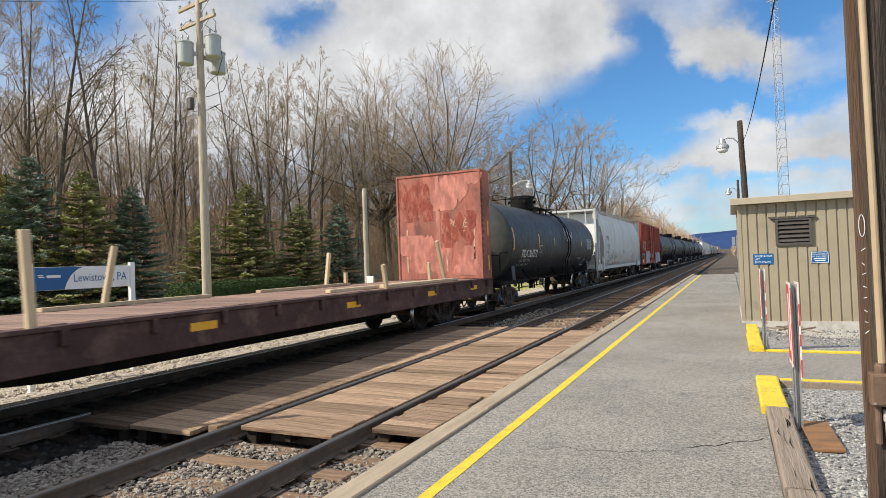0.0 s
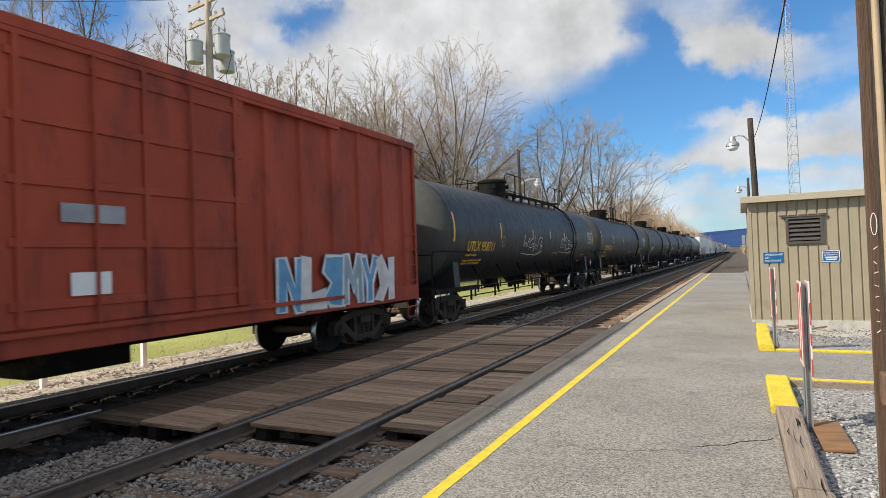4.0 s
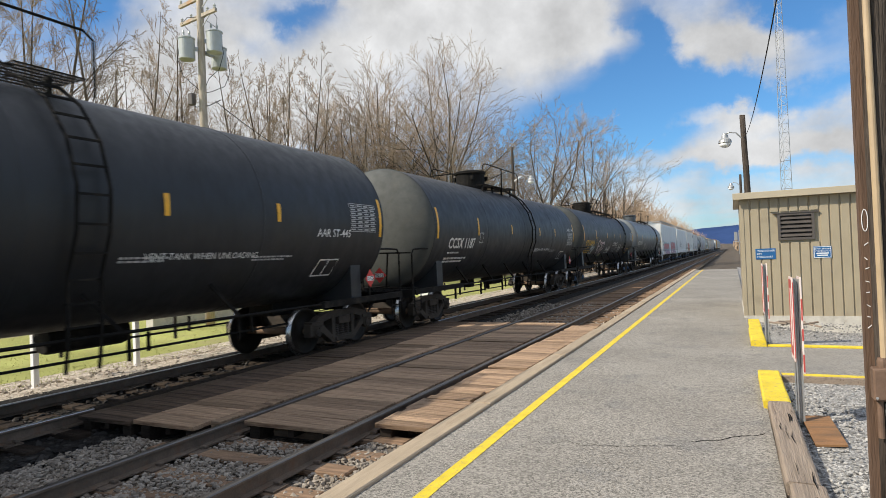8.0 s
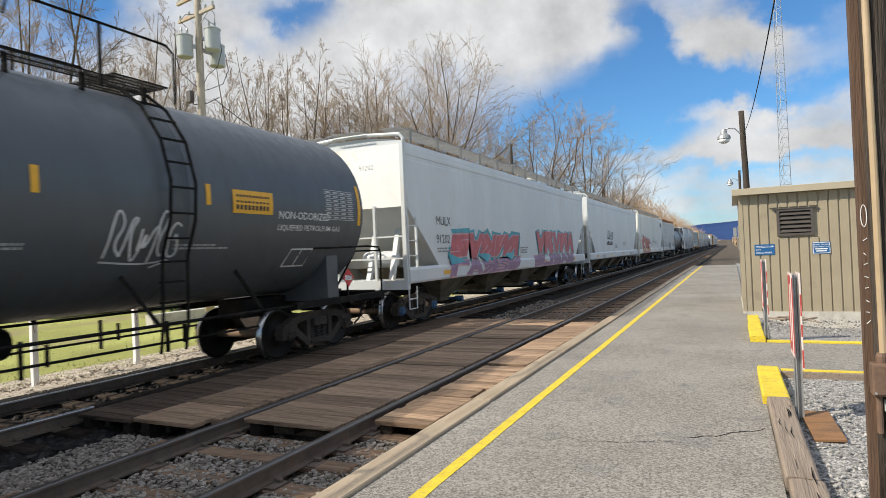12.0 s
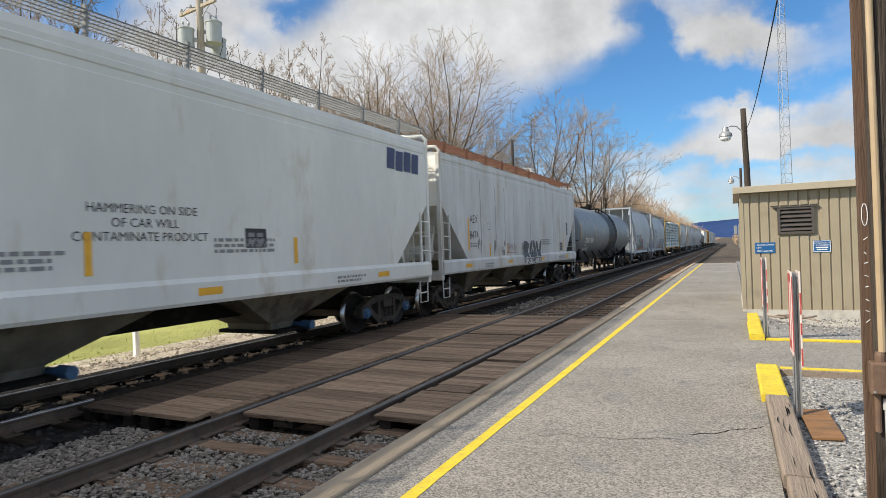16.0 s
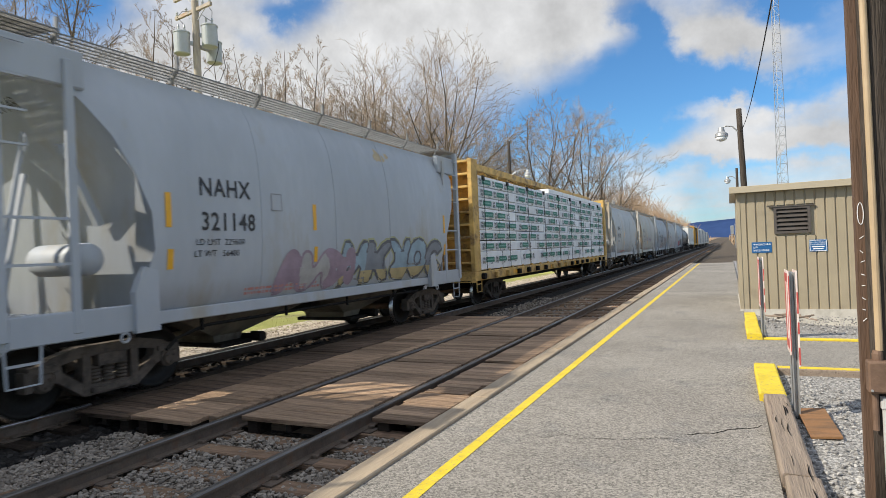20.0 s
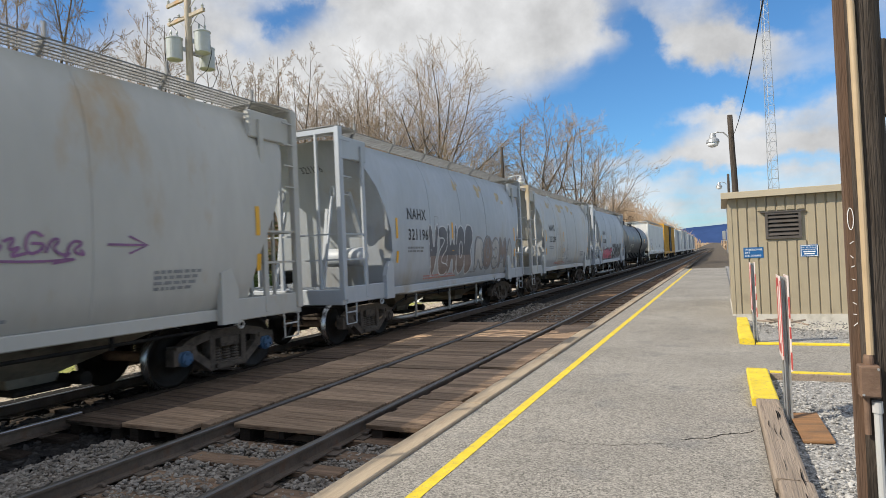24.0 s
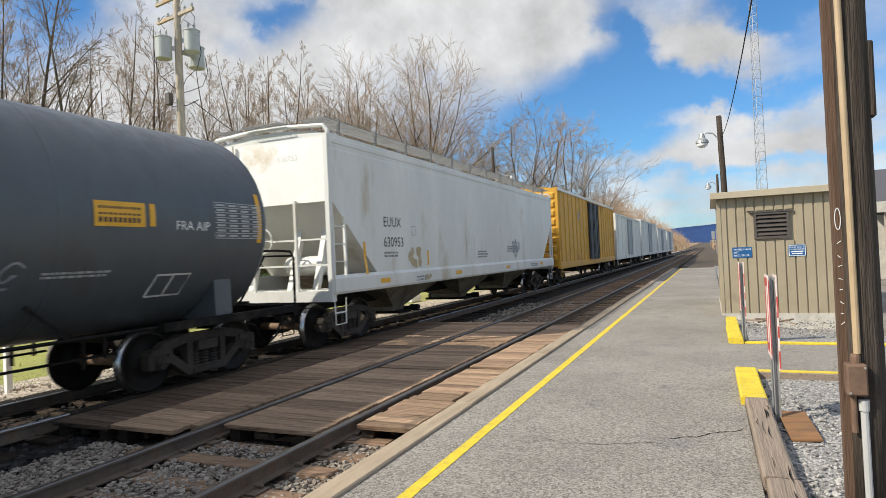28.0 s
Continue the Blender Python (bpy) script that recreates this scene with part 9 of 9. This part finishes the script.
hopper_round(35.8, 54.3, "pale grey covered hopper with curved sides and black spray lettering", HOPOLD, ("GPFX", "11134"), 12, spray=((3.2, 5.7, 1.22, 2.25, SP["black"], 0.035, 4), (5.7, 6.6, 1.5, 2.15, SP["black"], 0.03, 3), (9.0, 9.8, 1.8, 2.3, SP["black"], 0.03, 3), (12.7, 15.2, 1.35, 2.3, SP["red"], 0.035, 4), (7.0, 8.8, 1.5, 2.0, SP["gold"], 0.03, 3)), gear=TRUCKDUST, wall=True, strips=(0.9,))
car, wr, L = boxcar(55.56, 70.85, "oxide red boxcar with faded cream letters and spray-painted lower side", OXIDE, OXIDEEND, 4.62, (0.395, 0.63), OXIDE, 13, ribs=17)
w6 = wr(0.006)
for ch, u in (("K", 0.86), ("C", 1.60), ("S", 2.40)):
    words(ch, 0.78, lambda x, y, u=u: w6(u + x, 2.18 + y), LETTERCREAM, parent=car, bold=0.035, squeeze=0.82, label="worn cream letter")
for u0, u1 in ((0.80, 1.42), (1.50, 2.08), (2.42, 2.93)):
    patch(car, wr(0.004), u0, u1, 1.46, 1.92, NUMBERPANEL, "number_panel", n=1)
for txt, u in (("17", 0.88), ("22", 1.56), ("19", 2.45)):
    words(txt, 0.32, lambda x, y, u=u: w6(u + x, 1.55 + y), LETTERW, parent=car, bold=0.02, squeeze=0.9)
for txt, v in (("LD LMT", 1.2), ("LT WT", 0.99)):
    words(txt, 0.11, lambda x, y, v=v: w6(1.60 + x, v + 0.1 + y), LETTERW, parent=car, squeeze=0.8)
patch(car, w6, 0.86, 1.34, 1.17, 1.49, REFLECT, "yellow_panel", n=1)
haze(car, wr, 0.9, 2.4, 0.94, 1.15, SP["green"], 5, 8)
haze(car, wr, 0.32, 0.66, 1.58, 1.90, SP["white"], 6, 5)
piece(car, wr, "za", 0.2, 0.75, 1.06, 1.42, SP["white"], None, times=0, seed=3)
piece(car, wr, "mavknl", 2.75, 5.5, 0.96, 2.12, [SP["pink"], SP["ash"], SP["pink"], SP["plum"], SP["ash"], SP["violet"]], SP["white"], lw=0.05, lean=0.15, times=0, over=1.2, back=SP["ash"], halo=0.14, seed=9)
piece(car, lambda lift: wr(lift + 0.02), "nlbmyk", 10.3, 14.0, 0.98, 2.0, [SP["blue"], SP["white"], SP["blue"], SP["sky"]], SP["white"], lw=0.06, lean=0.05, times=0, back=SP["sky"], halo=0.12, seed=4)
patch(car, wr(0.05), 5.28, 5.84, 1.47, 1.90, SP["grey"], "route_board", "grey route-card board", n=1)
patch(car, wr(0.07), 6.8, 7.3, 1.55, 1.82, WHITE, "paper_card", n=1)
patch(car, w6, 5.26, 5.53, 2.72, 3.1, SP["white"], "paper_card", n=1)
patch(car, wr(0.075), 6.7, 7.5, 2.4, 2.62, SP["grey"], "paint_patch", n=1)
wend = lambda u, v: Vector((u, -(70.85 - 55.56) / 2 - 0.096, v))
words("KCS 172219", 0.17, lambda u, v: wend(0.12 + u, 4.27 + v), LETTERW, parent=car)
print_lines(car, wend, 0.3, 2.75, 3, 0.7, 0.06, LETTERW, random.Random(5))

LPG = dict(dome="tall", placards="1075")
tank_car(72.75, 90.15, 1.56, 2.62, BLACK, "black tank car with yellow lettering and spray lines", "UTLX 958711", 1.15, 14, LETTERY, bands=(0.217, 0.41, 0.544, 0.67, 0.80), dome_at=0.41, ladder_at=0.71, spray=((6.0, 8.4, -0.75, 0.1, LETTERW, 0.03, 4), (11.0, 13.2, -0.7, 0.1, LETTERW, 0.03, 4)), **LPG)
tank_car(92.35, 109.6, 1.56, 2.62, BLACK, "black tank car with yellow lettering on its shell", "UTLX 957110", 1.09, 15, LETTERY, bands=(0.217, 0.41, 0.544, 0.67, 0.80), dome_at=0.41, ladder_at=0.71, patches=(("LIQUEFIED PETROLEUM GAS", 14.0, -0.55, 0.1), ("NOT-ODORIZED", 14.0, -0.72, 0.1)), **LPG)
tank_car(112.45, 127.35, 1.62, 2.62, BLACK, "black tank car with white lettering on its shell", "CCSX 1219", 0.91, 16, bands=(0.197, 0.40, 0.623, 0.774), dome_at=0.42, ladder_at=0.497, limits=("LD LMT  194800 LB  88350 KG", "LT WT   91200 LB  41350 KG"), patches=(("AAR ST-445", 12.6, -0.34, 0.15), ("VENT TANK WHEN UNLOADING", 9.0, -0.72, 0.1)), **LPG)
tank_car(129.95, 145.05, 1.62, 2.62, BLACK, "black tank car with white lettering on its shell", "CCSX 1187", 0.91, 17, bands=(0.197, 0.40, 0.623, 0.774), dome_at=0.42, ladder_at=0.497, table_v=-0.48, patches=(("AAR ST-445", 13.85, 0.14, 0.15), ("VENT TANK WHEN UNLOADING", 9.0, -0.72, 0.1)), **LPG)
car = tank_car(147.4, 164.5, 1.58, 2.70, BLACK, "black tank car with yellow lettering and white spray tags", "UTLX 958436", 0.80, 18, LETTERY, bands=(0.195, 0.388, 0.538, 0.662, 0.79), dome_at=0.41, ladder_at=0.71, spray=((2.25, 3.2, -1.1, -0.45, SP["sky"], 0.06, 5), (2.25, 3.1, -1.05, -0.55, SP["white"], 0.03, 4), (6.85, 8.05, -1.1, -0.6, LETTERW, 0.035, 6), (8.8, 10.4, -0.6, -0.3, LETTERW, 0.03, 4), (8.8, 10.3, -1.0, -0.7, SP["slate"], 0.03, 5), (11.0, 11.95, -1.0, -0.4, LETTERW, 0.035, 5), (13.4, 14.4, -1.0, -0.7, SP["pink"], 0.03, 4)), cap=CAPBLUE, **LPG)
# heart-like outlined tag in white with a red edge, and a dull yellow notice below it
for lift, m, w in ((0.010, SP["pink"], 0.085), (0.013, SP["white"], 0.045)):
    for line in (((0.24, 0.08), (0.20, 0.30), (0.04, 0.48), (0.01, 0.74), (0.10, 0.95), (0.26, 1.02), (0.37, 0.88), (0.33, 0.68), (0.23, 0.58), (0.10, 0.70), (0.19, 0.40)),
                 ((0.34, 0.80), (0.42, 0.93), (0.56, 0.78), (0.56, 0.52), (0.44, 0.38), (0.27, 0.26), (0.24, 0.06)), ((0.53, 0.92), (0.68, 0.78), (0.87, 0.93)), ((0.56, 0.80), (0.58, 0.60), (0.63, 0.49)),
                 ((0.68, 0.42), (0.71, 0.70), (0.86, 0.90), (1.01, 0.80), (0.97, 0.54), (0.84, 0.37), (0.70, 0.38), (0.65, 0.20), (0.53, 0.00), (0.59, 0.26), (0.54, 0.50))):
        part("spray_line", stroke(lambda u, v: Vector(((1.58 + lift) * math.cos(v / 1.58), -8.55 + u, 2.70 + (1.58 + lift) * math.sin(v / 1.58))), rounded([(4.0 + 1.95 * p, -1.2 + 0.92 * q) for p, q in line], False, 2), w), m, car)
patch(car, lambda u, v: Vector((1.59 * math.cos(v / 1.58), -8.55 + u + 0.5 * (v + 1.3), 2.70 + 1.59 * math.sin(v / 1.58))), 5.45, 6.1, -1.32, -1.1, SP["lime"], "notice_sticker", "dull yellow notice sticker", 2)
tank_car(166.85, 184.5, 1.62, 2.78, TANKGREY, "dark grey tank car with white lettering and white spray tags", "MTZX 350169", 0.87, 19, bands=(0.178, 0.352, 0.475, 0.63, 0.769), dome_at=0.42, ladder_at=0.695, limits=("LD LMT  163700 LB  74250 KG", "LT WT   99300 LB  45050 KG"), spray=((4.7, 5.6, -1.0, -0.4, SP["white"], 0.03, 5), (6.1, 7.3, -0.95, -0.6, SP["ash"], 0.03, 5), (8.4, 9.4, -0.95, -0.6, SP["grey"], 0.03, 4), (12.0, 13.1, -1.0, -0.2, SP["white"], 0.035, 5)), notice=(14.05, -0.2, 0.9, 0.36), patches=(("NON-ODORIZED", 15.1, -0.25, 0.13), ("LIQUEFIED PETROLEUM GAS", 15.1, -0.45, 0.10), ("CAPY 33660 US GAL", 1.6, -1.15, 0.05)), **LPG)
hopper_flat(186.55, 205.75, "pale grey straight-sided covered hopper with red and violet spray painting", HOPPALE, ("MULX", "91202"), 20, nbay=4, cap=CAPBLUE, lit_end=ENDSUNLIT, pieces=(("zaknr", 2.55, 8.35, 1.64, 2.42, SP["brick"], SP["pink"], dict(lw=0.05, back=SP["aqua"], halo=0.30, lean=0.25, times=0, over=1.05)), ("laksr", 2.35, 8.3, 1.155, 1.64, SP["plum"], SP["pink"], dict(lw=0.045, lean=0.2, times=0, over=1.1)),
    ("akvna", 10.6, 16.8, 1.64, 2.60, SP["brick"], SP["pink"], dict(lw=0.05, back=SP["aqua"], halo=0.22, lean=0.15, times=0)), ("zlkar", 10.2, 16.7, 1.16, 1.64, SP["plum"], SP["pink"], dict(lw=0.045, times=0, over=1.1))))
hopper_flat(207.0, 225.45, "pale grey straight-sided covered hopper with a little black spray lettering", HOPPALE, None, 21, nbay=4, cap=CAPBLUE, spray=((5.6, 7.6, 2.3, 2.9, SP["black"], 0.06, 4), (5.2, 7.4, 1.95, 2.2, SP["black"], 0.05, 5)))
hopper_flat(226.8, 245.75, "off-white straight-sided covered hopper with a large orange spray painting", HOPWHITE, ("GPLX", "78119"), 22, lit_end=ENDSUNLIT, strips=((0.95, 1.7, 2.6), (9.72, 1.64, 2.17), (13.58, 1.66, 2.12)), panels=((12.4, 12.88, 1.95, 2.26),), nbay=3, cap=CAPBLUE, zs=2.95, pieces=(("c", 2.26, 4.05, 1.18, 2.66, SP["flame"], SP["black"], dict(low=SP["amber"], split=1.62, back=SP["rose"], halo=0.20, lw=0.045, glint=SP["pink"], over=1.0, lean=0.0, plain=True)), ("yn", 3.95, 5.75, 1.20, 2.62, SP["flame"], SP["black"], dict(low=SP["amber"], split=1.60, back=SP["rose"], halo=0.16, lw=0.05, glint=SP["white"], times=1, over=1.1, plain=True)),
    ("t", 5.15, 6.25, 1.30, 2.40, SP["lime"], SP["black"], dict(low=SP["amber"], split=1.58, lw=0.04, glint=SP["white"], plain=True)), ("c", 6.05, 7.5, 1.20, 2.42, SP["flame"], SP["black"], dict(low=SP["amber"], split=1.60, back=SP["rose"], halo=0.16, lw=0.045, glint=SP["pink"], over=1.0, plain=True))), texts=(("HAMMERING ON SIDE", 10.6, 2.42, 0.12, LETTERB), ("OF CAR WILL", 10.6, 2.24, 0.12, LETTERB), ("CONTAMINATE PRODUCT", 10.6, 2.06, 0.12, LETTERB)), spray=((1.85, 2.35, 1.32, 1.6, SP["navy"], 0.03, 4), (7.2, 8.1, 1.95, 2.12, SP["navy"], 0.025, 5)), logo=(16.9, 18.45, 3.68, 4.18))
hopper_flat(246.4, 261.65, "dirty white straight-sided covered hopper with a rusty roof walk", HOPOLD, ("AEX", "8474"), 23, lit_end=ENDSUNLIT, strips=((1.85, 1.76, 2.72), (3.58, 1.56, 1.95), (5.26, 1.56, 1.95), (12.93, 1.56, 2.4)), mark_u=2.0, streaks=(2.9, 4.2, 5.1, 6.07, 8.0, 9.8, 11.3), panels=((13.56, 13.8, 2.3, 2.87), (12.3, 12.52, 1.6, 1.95), (12.56, 12.78, 1.6, 1.95)), nbay=3, roof=RUSTROOF, zt=4.40, pieces=(("rov", 6.95, 9.3, 1.20, 2.12, SP["black"], SP["white"], dict(lw=0.03, lean=0.12, times=1, over=1.12, plain=True)), ("lll", 6.85, 9.1, 1.16, 1.42, SP["dark"], SP["white"], dict(lw=0.022, times=0))), spray=((5.2, 6.3, 1.62, 1.98, SP["mauve"], 0.025, 5),))
tank_car(262.75, 278.95, 1.57, 2.48, TANKPALE, "blue-grey tank car with a dark spill streak down its side", "CRGX 29016", 1.3, 24, LETTERW, bands=(0.235, 0.377, 0.522, 0.677, 0.816), dome="low", stain=True, ladder_at=0.55)
hopper_round(280.3, 292.4, "pale grey two-bay covered hopper with green and orange spray painting", HOPGREY, ("NAHX", "320297"), 25, two_line=False, slim=True, pieces=(("zkmna", 3.65, 6.45, 1.34, 2.16, [SP["green"], SP["mauve"], SP["green"], SP["violet"], SP["dark"]], SP["dark"], dict(lw=0.03, back=SP["orange"], halo=0.12, lean=0.35, over=1.45)),), spray=((2.1, 3.5, 1.5, 1.9, SP["black"], 0.025, 5), (8.4, 9.0, 2.5, 3.2, SP["grey"], 0.05, 3)))
hopper_round(293.5, 305.8, "pale grey two-bay covered hopper with faded blue spray painting", HOPGREY, ("NAHX", "321148"), 26, lims=("229600", "56400"), blooms=((7.9, 8.6, 3.9, 4.15),), pieces=(("mkrod", 6.3, 10.9, 1.20, 2.16, [SP["sky"], SP["slate"], SP["sky"]], SP["dark"], dict(lw=0.07, back=SP["lime"], halo=0.16, lean=0.12, low=SP["straw"], split=1.48, over=1.1)), ("ank", 4.3, 6.5, 1.20, 2.0, [SP["mauve"], SP["ash"], SP["mauve"]], SP["mauve"], dict(lw=0.05, over=1.4, times=2))))
centre_beam(306.9, 329.0)
hopper_round(330.4, 343.0, "pale grey two-bay covered hopper with weathered sides", HOPRUST, ("NAHX", "321090"), 28, spray=((6.0, 8.0, 1.4, 2.0, SP["grey"], 0.03, 4),))
car = hopper_round(344.4, 356.75, "warm grey two-bay covered hopper with violet spray lettering", HOPTAN, ("FWCX", "1819"), 29, lims=("230100", "55900"), cap=CAPBLUE)
curved = lambda u, v: Vector((curve_x(v) + 0.014, -(356.75 - 344.4) / 2 + u, v))
words("RESERVED FOR", 0.30, lambda u, v: curved(4.56 + u + 0.25 * v, 2.02 + v + 0.015 * math.sin(u * 9)), SP["violet"], "spray_lettering", car, bold=0.0, squeeze=0.92, label="violet sprayed words")
scrawl(car, curved, 6.95, 8.1, 1.95, 2.3, SP["violet"], 8, 0.035, 5)
part("spray_arrow", stroke(curved, [(8.75, 2.26), (9.03, 2.14), (8.75, 2.03)], 0.03), SP["violet"], car)
part("spray_arrow", stroke(curved, [(8.45, 2.15), (9.0, 2.14)], 0.03), SP["violet"], car)
part("spray_arrow", stroke(curved, [(3.85, 2.26), (3.56, 2.13), (3.85, 2.02)], 0.035), SP["violet"], car)
part("spray_arrow", stroke(curved, [(3.58, 2.135), (4.0, 2.15), (4.34, 2.13)], 0.03), SP["violet"], car)
hopper_round(358.1, 370.45, "pale grey two-bay covered hopper with pale grey spray painting", HOPGREY, ("NAHX", "321196"), 30, pipes=True, blooms=((5.9, 6.3, 3.75, 4.05), (7.6, 8.3, 3.7, 4.1), (9.6, 10.2, 3.6, 3.9)), pieces=(("vsmob", 3.85, 6.95, 1.25, 2.75, SP["dark"], SP["white"], dict(lw=0.035, low=SP["umber"], split=1.85, lean=0.1, times=2)), ("rodmv", 7.2, 10.9, 1.35, 2.42, [SP["ash"], SP["umber"]], SP["slate"], dict(lw=0.05, back=SP["umber"], halo=0.10, times=2))))
hopper_round(371.6, 384.0, "stained pale grey two-bay covered hopper with thin spray lines", HOPRUST, ("NAHX", "321209"), 31, blooms=((2.9, 3.6, 3.8, 4.1), (4.6, 6.2, 3.75, 4.15), (7.0, 8.0, 3.75, 4.1)), spray=((4.4, 6.6, 1.45, 2.2, SP["grey"], 0.03, 4), (0.6, 1.6, 1.1, 1.25, SP["black"], 0.02, 4)))
hopper_round(385.2, 397.75, "pale grey two-bay covered hopper with red and black spray painting", HOPGREY, ("NAHX", "323088"), 32, pipes=True, pieces=(("vorkd", 2.7, 6.3, 1.12, 2.10, SP["rose"], SP["black"], dict(lw=0.05, lean=0.2, times=2, over=1.16, back=SP["dark"], halo=0.10, grow=(0.8, 0.9))), ("skmar", 6.4, 10.2, 1.22, 2.25, SP["black"], SP["ash"], dict(lw=0.028, lean=0.1, times=0, over=1.1))), gear=TRUCKDARK)
tank_car(399.75, 413.85, 1.60, 2.50, TANKGREY, "dark grey tank car with white lettering and a yellow notice", "CGTX 23222", 1.39, 33, bands=(0.235, 0.40, 0.58, 0.841), panel=(1.10, 1.05, 0.55), table_v=-0.25, dome="low", notice=(11.0, -0.12, 0.74, 0.32), patches=(("FRA AIP", 12.25, -0.14, 0.13),), spray=((8.6, 10.2, -0.9, -0.5, SP["grey"], 0.03, 5),), ladder_at=0.5)
hopper_flat(415.95, 434.75, "off-white straight-sided covered hopper with rust stains and a rusty roof walk", HOPWHITE, ("EUUX", "630953"), 34, lit_end=ENDSUNLIT, strips=((1.26, 1.5, 2.22), (4.55, 1.6, 2.0)), mark_u=2.2, blooms=((3.3, 4.1, 1.6, 2.0), (4.2, 4.6, 1.2, 1.36)), nbay=3, zt=4.42, zs=3.05, spray=((12.2, 13.1, 1.6, 2.5, SP["grey"], 0.08, 3),))
car, wr, L = boxcar(436.3, 455.6, "tall yellow boxcar with black double doors", BOXYELLOW, BOXYELLOW, 5.06, (0.44, 0.62), LETTERB, 35, ribs=19, roof=HOPWHITE)
words("R", 0.5, lambda x, y: wr(0.006)(5.0 + x, 3.6 + y), SP["blue"], parent=car, bold=0.03)
for a, b, zt in ((457.0, 475.8, 4.75), (477.0, 499.0, 5.0), (500.4, 519.6, 4.7), (521.0, 541.0, 4.7)):
    car, wr, L = boxcar(a, b, "white boxcar with smooth pale sides near the train's end", HOPWHITE, HOPWHITE, zt, (0.42, 0.58), HOPGREY, int(a), ribs=7)


# ---- what moves ----
def motions():
    for car, s in cars:
        walk(car, [(0.0, pose(XT, s, 0)), (14.0, pose(XT, s - V * 14, 0)), (28.0, pose(XT, s - V * 28, 0))])
    turn = V / 0.457                                   # wheels roll without slipping
    for w, y, s in axles:
        t_in = max(0.0, min(28.0, (s + y - 34) / V))   # they are seen to roll from 34 m out until they are past
        t_out = max(0.0, min(28.0, (s + y + 6) / V))
        n0, n1 = int(t_in * FPS), int(t_out * FPS) + 1
        n1 = min(n1, 28 * FPS)
        times = [k / FPS for k in range(n0, n1 + 1)] if n1 > n0 else []
        rows = [(t, t - n0 / FPS) for t in times]
        if not rows or rows[0][0] > 0:
            rows.insert(0, (0.0, 0.0))
        if rows[-1][0] < 28.0:
            rows.append((28.0, rows[-1][1]))
        walk(w, [(t, Matrix.Translation((0, y, 0.457)) @ Matrix.Rotation(turn * a, 4, "X")) for t, a in rows])


motions()
